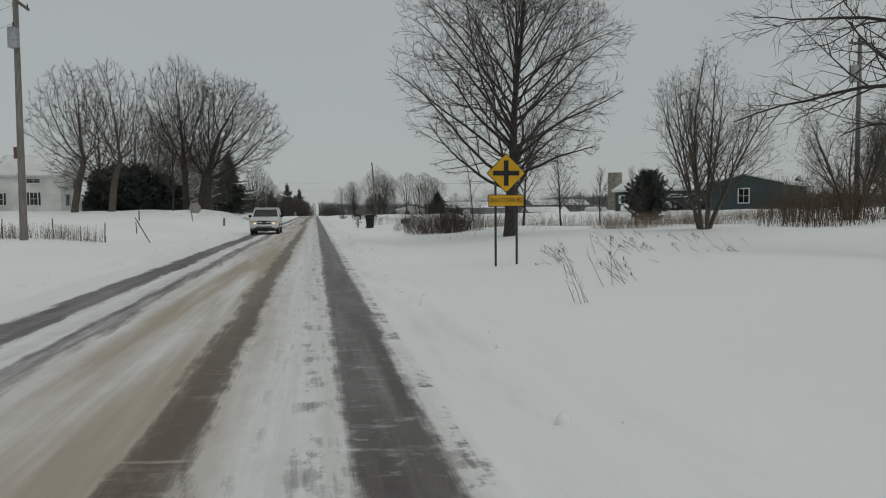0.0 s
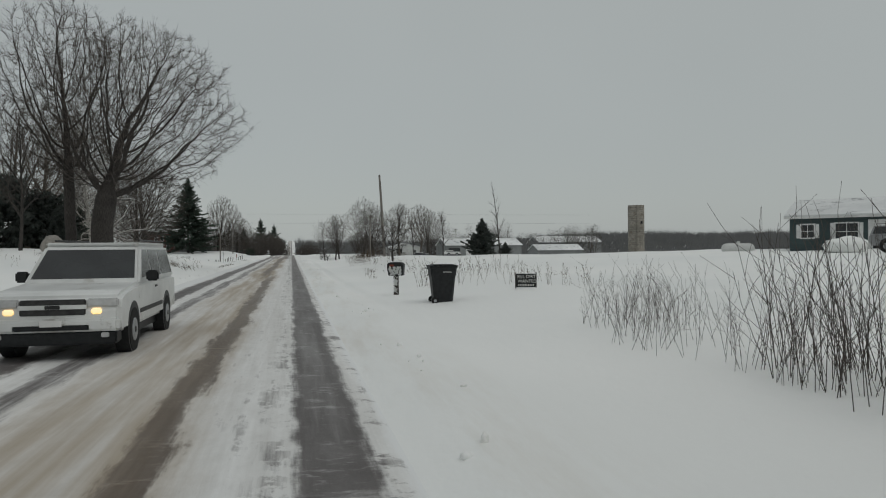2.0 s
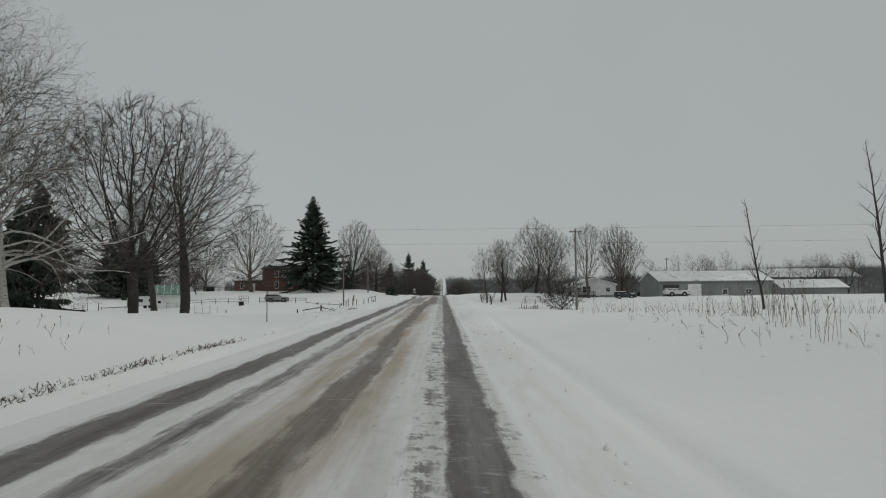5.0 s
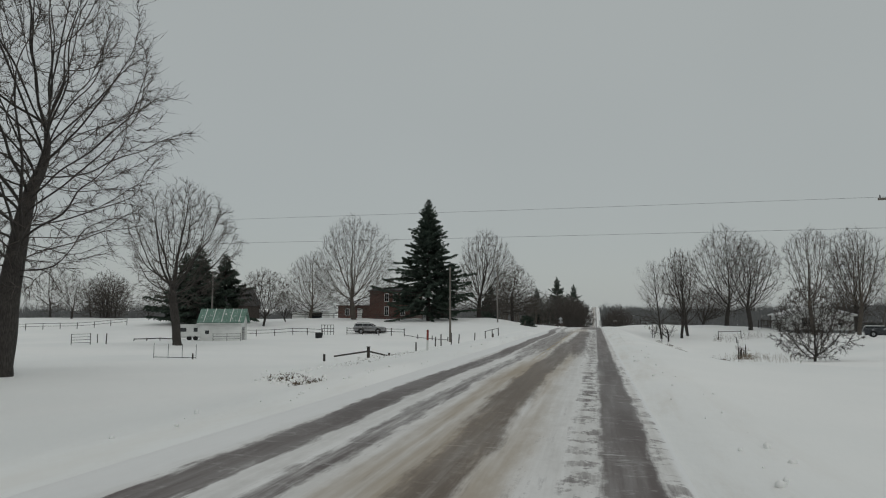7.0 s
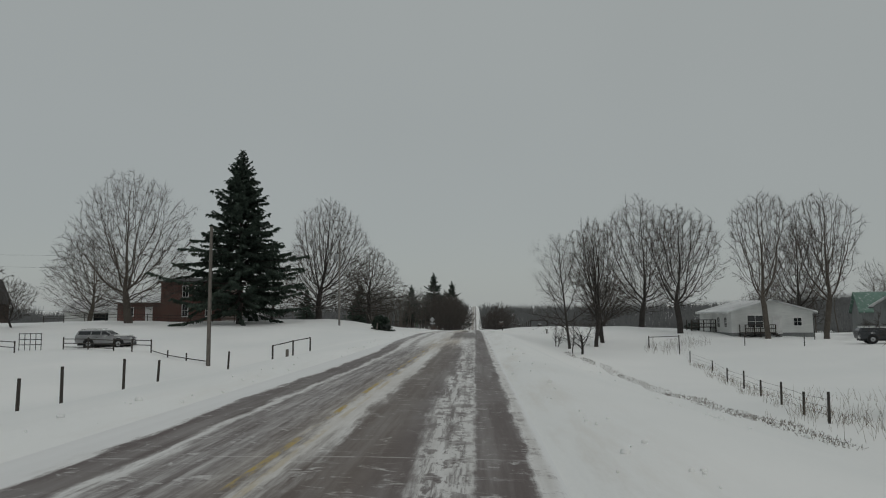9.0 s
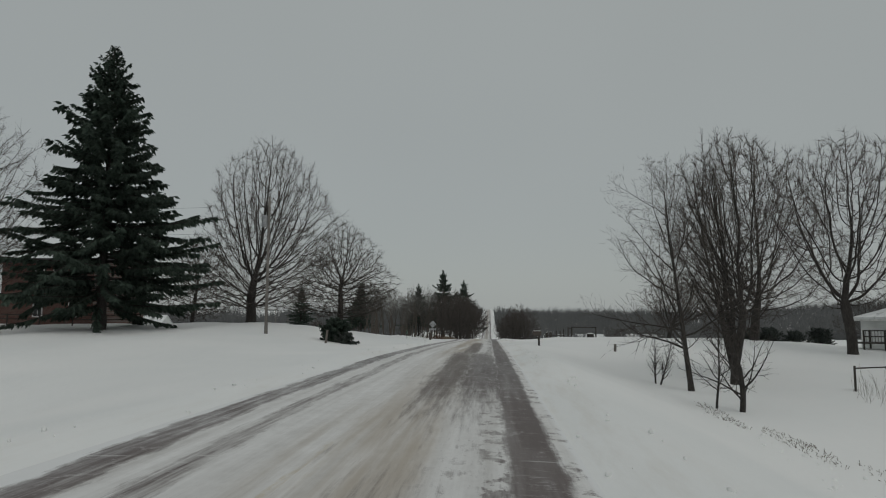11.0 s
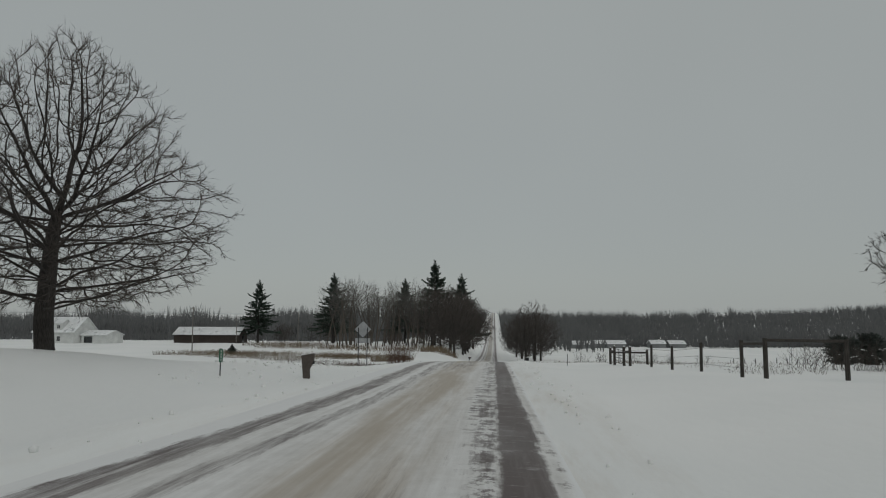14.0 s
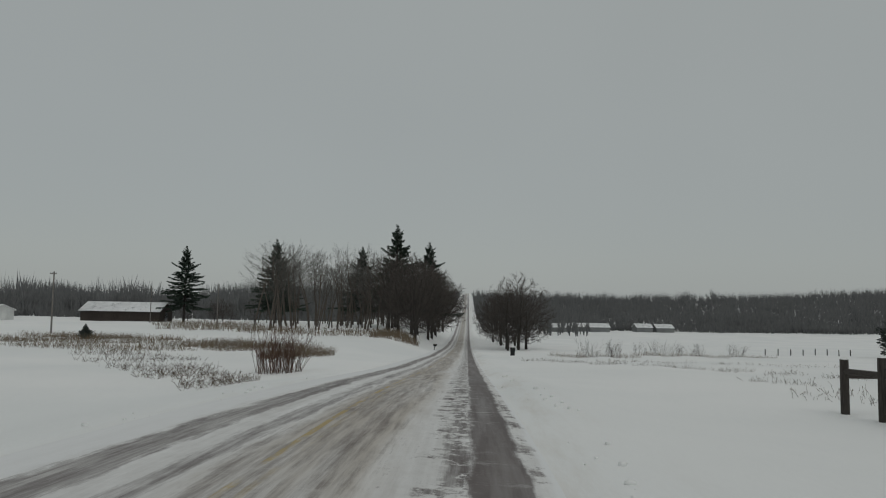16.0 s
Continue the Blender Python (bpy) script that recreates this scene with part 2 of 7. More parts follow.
# Dull juniper green, lightened further for the haze over the yard.
NEEDLE_BLUE = plain("dull_juniper_needles", (0.052, 0.066, 0.060), (0.125, 0.140, 0.124), 2.5, 0.85)
GRASS = plain("dead_straw_grass", (0.125, 0.096, 0.066), (0.27, 0.215, 0.15), 2, 0.95)
WEED = plain("dead_weed_stems", (0.06, 0.045, 0.03), (0.17, 0.125, 0.085), 4, 0.95)


# ---- mesh helpers ----
def mesh_from(name, verts, quads, tris=None, smooth=False):
    """A mesh from arrays of corners and faces."""
    me = bpy.data.meshes.new(name)
    verts = np.asarray(verts, dtype=np.float32).reshape(-1, 3)
    quads = np.asarray(quads, dtype=np.int32).reshape(-1, 4) if quads is not None and len(quads) else np.zeros((0, 4), np.int32)
    tris = np.asarray(tris, dtype=np.int32).reshape(-1, 3) if tris is not None and len(tris) else np.zeros((0, 3), np.int32)
    me.vertices.add(len(verts))
    me.vertices.foreach_set("co", verts.ravel())
    me.loops.add(quads.size + tris.size)
    me.loops.foreach_set("vertex_index", np.concatenate([quads.ravel(), tris.ravel()]))
    me.polygons.add(len(quads) + len(tris))
    starts = np.concatenate([np.arange(len(quads)) * 4, quads.size + np.arange(len(tris)) * 3])
    me.polygons.foreach_set("loop_start", starts.astype(np.int32))
    me.update(calc_edges=True)
    me.validate()
    if smooth:
        me.polygons.foreach_set("use_smooth", np.ones(len(me.polygons), dtype=bool))
    return me


def child(name, me, material, parent, label=""):
    if material and not me.materials:
        me.materials.append(material)
    ob = new(name, me)
    ob.parent = parent
    return tagged(ob, label)


def part(name, bm, material, parent, label="", smooth=False, at=None):
    me = bpy.data.meshes.new(name)
    bm.normal_update()
    bm.to_mesh(me)
    bm.free()
    if smooth:
        for f in me.polygons:
            f.use_smooth = True
    ob = child(name, me, material, parent, label)
    if at is not None:
        ob.matrix_basis = at
    return ob


def thing(name, m, label, category, group="", kind=""):
    ob = new(name)
    ob.empty_display_size = 0.2
    ob.matrix_basis = m
    return tagged(ob, label, category, group, kind)


def box(bm, x0, x1, y0, y1, z0, z1, bevel=0.0, m=None):
    r = bmesh.ops.create_cube(bm, size=1.0, matrix=Matrix.Translation(((x0 + x1) / 2, (y0 + y1) / 2, (z0 + z1) / 2)) @ Matrix.Diagonal((abs(x1 - x0), abs(y1 - y0), abs(z1 - z0), 1)))
    vs = r["verts"]
    if bevel:
        es = list({e for v in vs for e in v.link_edges})
        out = bmesh.ops.bevel(bm, geom=es, offset=bevel, segments=2, affect="EDGES")
        vs = list({v for f in out["faces"] for v in f.verts} | {v for v in vs if v.is_valid})
    if m is not None:
        bmesh.ops.transform(bm, matrix=m, verts=[v for v in vs if v.is_valid])
    return bm


def boxed(x0, x1, y0, y1, z0, z1, bevel=0.0):
    return box(bmesh.new(), x0, x1, y0, y1, z0, z1, bevel)


def rod(bm, a, b, r0, r1=None, sides=8, cap=True):
    a, b = Vector(a), Vector(b)
    d = b - a
    m = Matrix.Translation((a + b) / 2) @ d.to_track_quat("Z", "Y").to_matrix().to_4x4()
    bmesh.ops.create_cone(bm, cap_ends=cap, segments=sides, radius1=r0, radius2=r1 if r1 is not None else r0, depth=d.length, matrix=m)
    return bm


def prism(bm, outline, y0, y1):
    """A solid from an outline in x and z, drawn out along y."""
    lo = [bm.verts.new((x, y0, z)) for x, z in outline]
    hi = [bm.verts.new((x, y1, z)) for x, z in outline]
    k = len(outline)
    bm.faces.new(lo)
    bm.faces.new(hi[::-1])
    for i in range(k):
        bm.faces.new((lo[i], hi[i], hi[(i + 1) % k], lo[(i + 1) % k]))
    bmesh.ops.recalc_face_normals(bm, faces=bm.faces[:])
    return bm


# ---- the lie of the land ----
def smooth01(v):
    v = np.clip(v, 0, 1)
    return v * v * (3 - 2 * v)


def level(y, ys, zs):
    """A soft curve through level marks along the road."""
    y = np.asarray(y, dtype=float)
    return sum(np.interp(y + d, ys, zs) for d in (-9, -5, -2, 0, 2, 5, 9)) / 7


def road_z(y):
    return level(y, (0, 243, 259, 279, 298, 308, 320, 332, 350, 400, 450, 500, 560, 650, 800, 1000, 1300), (0, 0, -0.25, -0.55, -0.9, -1.06, -1.34, -2.05, -3.3, -6.0, -8.2, -9.5, -9.8, -8.0, -1.0, 8.0, 16.0))


def land(x, y):
    x, y = np.asarray(x, dtype=float), np.asarray(y, dtype=float)
    r = road_z(y)
    left = level(y, (-60, 40, 62, 84, 102, 120, 137, 148, 164, 203, 218, 232, 247, 265, 277, 298, 316, 350, 420, 500, 620, 800, 1000, 1300), (0.5, 0.4, 0.8, 1.8, 2.0, 1.2, 0.3, -0.4, -0.9, -1.5, -1.5, -1.2, 0.3, 0.9, 1.4, 0.2, -2.3, -3.5, -4.8, -5.6, -8.0, -5.0, 3.0, 12.0))
    right = level(y, (-60, 31, 60, 105, 125, 144, 175, 205, 218, 229, 243, 253, 264, 280, 295, 302, 321, 344, 400, 500, 620, 800, 1000, 1300), (0.5, 0.55, 0.36, 1.1, 0.6, 0.0, -0.9, -2.2, -2.9, -2.5, -1.8, -1.7, -0.4, 0.2, -0.5, -0.85, -1.6, -2.7, -6.0, -10.0, -14.0, -10.0, 2.0, 10.0))
    yard = level(y, (-60, 0, 85, 150, 260, 335, 420, 500, 620, 720, 850, 1000, 1300), (1.0, 1.2, 1.5, 0.4, -1.0, -2.6, -7.0, -10.8, -13.6, -13.4, -8.0, 2.0, 8.0))
    right = right + (yard - right) * smooth01((x - 22) / 22)
    late = smooth01((y - 130) / 100)
    dip = (0.35 * smooth01((y - 130) / 70) + 0.65 * smooth01((y - 224) / 20)) * (1 - smooth01((y - 284) / 24))
    wl_ = smooth01((-x - 5.4 - 3.6 * dip) / (7.5 + 2.0 * (1 - late) + 5.5 * dip))
    wr_ = smooth01((x - 3.2 + 1.4 * late) / (6.0 + 1.6 * late))
    z = r + (left - r) * wl_ + (right - r) * wr_
    # ploughed-up bank beside the road, uneven
    bank = 0.16 * np.exp(-((x - 2.2) / 1.1) ** 2) + 0.22 * np.exp(-((x + 6.3) / 1.2) ** 2) * (1 - 0.9 * smooth01((y - 278) / 16))
    z = z + bank * (0.7 + 0.5 * np.sin(y * 0.21 + 1.0) * np.sin(y * 0.083))
    z = z + 0.18 * np.exp(-((x - 4.5) / 2.6) ** 2 - ((y - 266) / 9) ** 2)
    z = z + 0.16 * np.exp(-((x - 4.0) / 1.9) ** 2 - ((y - 60) / 7) ** 2)
    z = z - 0.15 * np.exp(-((x - 2.65 - 0.12 * np.sin(y * 0.05)) / 0.24) ** 2) * smooth01((y - 50) / 25) * (1 - smooth01((y - 125) / 20))
    off = np.maximum(np.maximum(x - 2.5, -x - 6.5), 0)
    rough = np.minimum(off / 5, 1)
    z = z + rough * (0.10 * np.sin(x * 0.55 + y * 0.23) * np.sin(y * 0.31 - x * 0.2) + 0.16 * np.sin(x * 0.13 + 1.7) * np.sin(y * 0.11 + x * 0.05))
    # hills that close the view
    far = np.hypot(x * 0.9, y - 200)
    z = z + 12 * smooth01((x - 120) / 400) * smooth01((far - 400) / 400) + 3 * smooth01((far - 950) / 600)
    # the road lies in the sheet
    on = (1 - smooth01((x - 0.85) / 0.7)) * (1 - smooth01((-x - 5.5) / 0.8))
    return z * (1 - on) + (r - 0.06) * on


def ground_at(x, y):
    return float(land(np.array([x]), np.array([y]))[0])


def graded(edges):
    """Grid lines: (start, end, step) stretches joined."""
    return np.unique(np.round(np.concatenate([np.arange(a, b, s) for a, b, s in edges] + [[edges[-1][1]]]), 3))


gx = graded(((-3200, -1200, 120), (-1200, -300, 30), (-300, -80, 6), (-80, -20, 1.5), (-20, -6, 0.6), (-6, 2, 0.3), (2, 3.4, 0.12), (3.4, 20, 0.6), (20, 80, 1.5), (80, 300, 6), (300, 1200, 30), (1200, 3200, 120)))
gy = graded(((-600, -40, 20), (-40, 130, 1.3), (130, 360, 1.9), (360, 600, 5), (600, 1500, 20), (1500, 4200, 120)))
GX, GY = np.meshgrid(gx, gy)
GZ = land(GX, GY)
gv = np.stack([GX, GY, GZ], -1).reshape(-1, 3)
gi = np.arange(GX.size).reshape(GX.shape)
gq = np.stack([gi[:-1, :-1], gi[:-1, 1:], gi[1:, 1:], gi[1:, :-1]], -1).reshape(-1, 4)
ground_me = mesh_from("ground", gv, gq, smooth=True)
ground_me.materials.append(SNOW)
ground = tagged(new("ground", ground_me), "snow-covered fields and verges with soft drifts", "ground", kind="structure")

rx = np.array([-6.0, -5.6, -4.5, -3.5, -2.0, -0.5, 0.6, 0.9, 1.1])
rl = np.array([-0.05, -0.01, 0.01, 0.03, 0.05, 0.03, 0.0, -0.01, -0.05])
ry = graded(((-60, 360, 2.0), (360, 1300, 8.0)))
RX, RY = np.meshgrid(rx, ry)
rv = np.stack([RX, RY, road_z(RY) + rl[None, :]], -1).reshape(-1, 3)
ri = np.arange(RX.size).reshape(RX.shape)
rq = np.stack([ri[:-1, :-1], ri[:-1, 1:], ri[1:, 1:], ri[1:, :-1]], -1).reshape(-1, 4)
road_me = mesh_from("road", rv, rq, smooth=True)
road_me.materials.append(ROAD)
road = tagged(new("road", road_me), "two-lane asphalt road with bare wheel tracks through packed brown snow", "road", kind="structure")


# ---- trees ----
def tubes(pts, rad, sides):
    """Tapered tubes along many lines of equal length: pts (B, S, 3), rad (B, S)."""
    B, S, _ = pts.shape
    d = np.gradient(pts, axis=1)
    d /= np.linalg.norm(d, axis=2, keepdims=True) + 1e-9
    ref = np.where(np.abs(d[..., 2:3]) > 0.9, np.array([1.0, 0, 0]), np.array([0, 0, 1.0]))
    u = np.cross(d, ref)
    u /= np.linalg.norm(u, axis=2, keepdims=True) + 1e-9
    w = np.cross(d, u)
    a = np.arange(sides) * 2 * np.pi / sides
    ring = u[:, :, None, :] * np.cos(a)[:, None] + w[:, :, None, :] * np.sin(a)[:, None]
    v = pts[:, :, None, :] + ring * rad[:, :, None, None]
    idx = np.arange(B * S * sides).reshape(B, S, sides)
    a0, a1 = idx[:, :-1], idx[:, 1:]
    q = np.stack([a0, np.roll(a0, -1, 2), np.roll(a1, -1, 2), a1], -1).reshape(-1, 4)
    return v.reshape(-1, 3), q


def joined(pieces):
    vs, qs, k = [], [], 0
    for v, q in pieces:
        vs.append(v)
        qs.append(q + k)
        k += len(v)
    return np.concatenate(vs), np.concatenate(qs)


def spikes(pts, rad):
    """Fine twigs: a slender three-sided spike from the first to the last point of each line."""
    a, b = pts[:, 0], pts[:, -1]
    d = b - a
    d /= np.linalg.norm(d, axis=1, keepdims=True) + 1e-9
    u = np.cross(d, np.array([0.31, -0.93, 0.2]))
    u /= np.linalg.norm(u, axis=1, keepdims=True) + 1e-9
    w = np.cross(d, u)
    r = rad[:, :1] * 1.45
    V = np.stack([a + u * r, a - u * r * 0.5 + w * r * 0.87, a - u * r * 0.5 - w * r * 0.87, b], 1)
    k = (np.arange(len(a)) * 4)[:, None]
    return V.reshape(-1, 3), np.concatenate([k + np.array([[0, 1, 3]]), k + np.array([[1, 2, 3]]), k + np.array([[2, 0, 3]])])


def crown_mesh(pieces, fine):
    """One mesh from tubes and from the finest twigs."""
    V, Q = joined(pieces)
    if not fine:
        return mesh_from("crown", V, Q)
    V2, T = joined(fine)
    return mesh_from("crown", np.concatenate([V, V2]), Q, T + len(V))


def shoots(rng, start, direction, length, r0, r1, seg, wob, up):
    """Lines that grow from start along direction, wander, and bend upwards."""
    B = len(start)
    pts = np.zeros((B, seg + 1, 3))
    pts[:, 0] = start
    d = direction.copy()
    step = (length / seg)[:, None]
    for i in range(seg):
        d = d + rng.normal(0, wob, (B, 3))
        d[:, 2] += up
        d /= np.linalg.norm(d, axis=1, keepdims=True)
        pts[:, i + 1] = pts[:, i] + d * step
    f = np.linspace(0, 1, seg + 1)[None, :]
    return pts, r0[:, None] * (1 - f) + r1[:, None] * f


def offshoots(rng, pts, rad, per, u0, u1, ang, twist=None):
    """Where and in which direction side shoots leave their parents."""
    B, S, _ = pts.shape
    u = u0 + (u1 - u0) * (np.arange(per)[None, :] + rng.uniform(0, 1, (B, per))) / per
    k = u * (S - 1)
    i = np.minimum(k.astype(int), S - 2)
    f = (k - i)[..., None]
    b = np.arange(B)[:, None]
    p = pts[b, i] * (1 - f) + pts[b, i + 1] * f
    r = rad[b, i] * (1 - f[..., 0]) + rad[b, i + 1] * f[..., 0]
    t = pts[b, i + 1] - pts[b, i]
    t /= np.linalg.norm(t, axis=2, keepdims=True) + 1e-9
    ref = np.where(np.abs(t[..., 2:3]) > 0.9, np.array([1.0, 0, 0]), np.array([0, 0, 1.0]))
    e1 = np.cross(t, ref)
    e1 /= np.linalg.norm(e1, axis=2, keepdims=True) + 1e-9
    e2 = np.cross(t, e1)
    phi = (np.arange(per) * 2.4)[None, :] + rng.uniform(0, 6.28, (B, 1)) + rng.normal(0, 0.5, (B, per))
    a = np.radians(np.interp(u, (u0, u1), ang) + rng.normal(0, 7, u.shape))
    d = t * np.cos(a)[..., None] + (e1 * np.cos(phi)[..., None] + e2 * np.sin(phi)[..., None]) * np.sin(a)[..., None]
    return u.reshape(-1), p.reshape(-1, 3), d.reshape(-1, 3), r.reshape(-1)


def within(rng, p, d, L, H, env):
    """Lengths cut so that shoots end at the rounded outline of the crown."""
    if not env:
        return L
    cz, rx, rz = env[0] * H, env[1] * H, env[2] * H
    q = (p - np.array([env[3] * H if len(env) > 3 else 0.0, 0, cz])) / np.array([rx, rx, rz])
    v = d / np.array([rx, rx, rz])
    a, b, c = (v * v).sum(1), (q * v).sum(1), (q * q).sum(1) - 1
    far = (-b + np.sqrt(np.maximum(b * b - a * c, 0))) / a
    far = np.where((c > 0) | (far < 0), 0.25, far)
    return np.minimum(L, np.maximum(far, 0.12) * rng.uniform(0.86, 1.04, len(L)))


def bare_tree_meshes(seed, H, r, spec):
    """Trunk, limbs and twigs of a leafless tree as three meshes."""
    rng = np.random.default_rng(seed)
    lead = spec.get("lead", 0.92)
    n0 = spec.get("stems", 1)
    ang = rng.uniform(0, 6.28, n0)
    spread = spec.get("spread", 0.0)
    d0 = np.stack([np.cos(ang) * spread, np.sin(ang) * spread, np.ones(n0)], 1) + np.array(spec.get("lean", (0, 0, 0)))
    d0 /= np.linalg.norm(d0, axis=1, keepdims=True)
    base = np.stack([np.cos(ang) * r * 0.8 * (n0 > 1), np.sin(ang) * r * 0.8 * (n0 > 1), np.full(n0, -0.4)], 1)
    trunk, tr = shoots(rng, base, d0, H * lead * rng.uniform(0.85, 1.05, n0), np.full(n0, r), np.full(n0, r * spec.get("tip", 0.12)), 12, spec.get("wob0", 0.035), 0.01)
    tr[:, 0] *= 1.35
    tr[:, 1] *= 1.05
    u, p, d, pr = offshoots(rng, trunk, tr, spec["n1"], spec.get("low", 0.18), 0.97, spec.get("a1", (60, 35)))
    L = H * np.interp(u, spec["us"], spec["ls"]) * rng.uniform(0.84, 1.08, len(u))
    env = spec.get("env")
    if env:
        L = within(rng, p, d + np.array([0, 0, spec.get("up1", 0.05) * 4]), np.maximum(L, H * spec.get("reach", 0.55)), H, env)
    r1 = np.minimum(pr * spec.get("k1", 0.5), 0.16 * r + 0.022 * L) + 0.004
    limb, lr = shoots(rng, p, d, L, r1, r1 * 0.18, spec.get("seg1", 9), spec.get("wob1", 0.09), spec.get("up1", 0.05))
    u, p, d, pr = offshoots(rng, limb, lr, spec["n2"], 0.18, 0.98, spec.get("a2", (52, 34)))
    L2 = np.repeat(L, spec["n2"]) * np.interp(u, (0, 1), (0.50, 0.22)) * rng.uniform(0.6, 1.2, len(u))
    L2 = within(rng, p, d, L2, H, env)
    r2 = np.minimum(pr * 0.6, 0.004 + 0.014 * L2)
    bough, br = shoots(rng, p, d, L2, r2, r2 * 0.25, spec.get("seg2", 4), 0.11, spec.get("up2", 0.05))
    u, p, d, pr = offshoots(rng, bough, br, spec["n3"], 0.15, 1.0, (50, 30))
    L3 = np.repeat(L2, spec["n3"]) * np.interp(u, (0, 1), (0.50, 0.32)) * rng.uniform(0.6, 1.2, len(u)) + 0.10
    L3 = within(rng, p, d, L3, H, env)
    r3 = np.minimum(pr * 0.7, 0.0035 + 0.008 * L3)
    spray, sr = shoots(rng, p, d, L3, r3, np.full(len(r3), spec.get("tw", 0.0055)), spec.get("seg3", 1), 0.14, spec.get("up3", 0.05))
    pieces, fine = [tubes(bough, br, 3)], []
    if spec.get("seg3", 1) == 1:
        fine.append(spikes(spray, sr))
    else:
        pieces.append(tubes(spray, sr, 3))
    if spec.get("n4"):
        u, p, d, pr = offshoots(rng, spray, sr, spec["n4"], 0.2, 1.0, (45, 28))
        L4 = np.repeat(L3, spec["n4"]) * 0.55 * rng.uniform(0.6, 1.3, len(u)) + 0.08
        tw, wr = shoots(rng, p, d, L4, np.full(len(u), spec.get("tw", 0.0055)), np.full(len(u), spec.get("tw", 0.0055) * 0.7), 1, 0.12, 0.04)
        fine.append(spikes(tw, wr))
    return mesh_from("trunk", *tubes(trunk, tr, 12), smooth=True), mesh_from("limb", *tubes(limb, lr, 6), smooth=True), crown_mesh(pieces, fine)


def crown_points(rng, H, spec):
    """Places that the shoots strive for: inside the crown's outline, thickest near its skin."""
    prof, n = np.array(spec["prof"]), int(spec.get("points", 1300) * spec.get("dense", 2.6))
    off = spec.get("off", (0.0, 0.0))
    hs = np.linspace(prof[0, 0], prof[-1, 0], 240)
    rs = np.interp(hs, prof[:, 0], prof[:, 1])
    w = rs ** 1.6 + 1e-6
    h = np.clip(rng.choice(hs, n, p=w / w.sum()) + rng.normal(0, 0.01, n), prof[0, 0], prof[-1, 0])
    az = rng.uniform(0, 2 * np.pi, n)
    ph = rng.uniform(0, 6.28, 3)
    rad = np.interp(h, prof[:, 0], prof[:, 1]) * 0.95 * (1 + 0.12 * np.sin(3 * az + 9 * h + ph[0]) + 0.09 * np.sin(5 * az - 16 * h + ph[1]) + 0.05 * np.sin(7 * az + 27 * h + ph[2]))
    rho = rad * rng.uniform(0.02, 1, n) ** spec.get("skin", 0.58)
    k = np.clip((h - 0.08) / 0.4, 0, 1)
    return np.stack([off[0] * k + rho * np.cos(az), off[1] * k + rho * np.sin(az), h], 1) * H


def grown_skeleton(rng, H, spec):
    """A branching skeleton that grows from the trunk towards the crown's points: places, parents."""
    step = H * spec.get("step", 0.0155)
    kill, jit, trop = step * spec.get("kill", 1.85), spec.get("jit", 0.16), spec.get("trop", 0.12)
    goal = crown_points(rng, H, spec)
    off = spec.get("off", (0.0, 0.0))
    pos, par = [np.array([0, 0, -0.4])], [-1]
    top = spec.get("lead", 0.3) * H
    d = np.array([0, 0, 1.0])
    while pos[-1][2] < top:
        d = d + rng.normal(0, 0.045, 3) * (1, 1, 0) + np.array([off[0], off[1], 0]) * 0.10
        d /= np.linalg.norm(d)
        pos.append(pos[-1] + d * step)
        par.append(len(pos) - 2)
    pos, par = np.array(pos), np.array(par)
    from_ = np.argmax(pos[:, 2] > spec.get("clear", 0.12) * H)
    best, who = np.full(len(goal), 1e9), np.zeros(len(goal), int)
    grown, last = np.zeros(len(pos), int), np.zeros((len(pos), 3))
    last[:-1] = pos[1:] - pos[:-1]
    last /= np.linalg.norm(last, axis=1, keepdims=True) + 1e-9
    fresh = np.arange(from_, len(pos))
    for _ in range(150):
        if len(goal) == 0 or len(fresh) == 0:
            break
        dist = np.linalg.norm(goal[:, None, :] - pos[fresh][None], axis=2)
        k = dist.argmin(1)
        near = dist[np.arange(len(goal)), k]
        better = near < best
        best, who = np.where(better, near, best), np.where(better, fresh[k], who)
        live = (best > kill) & (grown[who] < 4)
        goal, best, who = goal[live], best[live], who[live]
        if len(goal) == 0:
            break
        pull = np.zeros((len(pos), 3))
        np.add.at(pull, who, (goal - pos[who]) / best[:, None])
        idx = np.unique(who)
        v = pull[idx] / (np.linalg.norm(pull[idx], axis=1, keepdims=True) + 1e-9)
        v = v * 0.75 + last[idx] * spec.get("stiff", 0.75) * (grown[idx] == 0)[:, None] + rng.normal(0, jit, (len(idx), 3))
        v[:, 2] += trop
        v /= np.linalg.norm(v, axis=1, keepdims=True) + 1e-9
        ok = (v * last[idx]).sum(1) < np.where(grown[idx] > 0, 0.93, 2.0)
        grown[idx[~ok]] += 1
        idx, v = idx[ok], v[ok]
        grown[idx] += 1
        last[idx] = v
        fresh = len(pos) + np.arange(len(idx))
        pos, par = np.concatenate([pos, pos[idx] + v * step]), np.concatenate([par, idx])
        grown, last = np.concatenate([grown, np.zeros(len(idx), int)]), np.concatenate([last, v])
    return pos, par


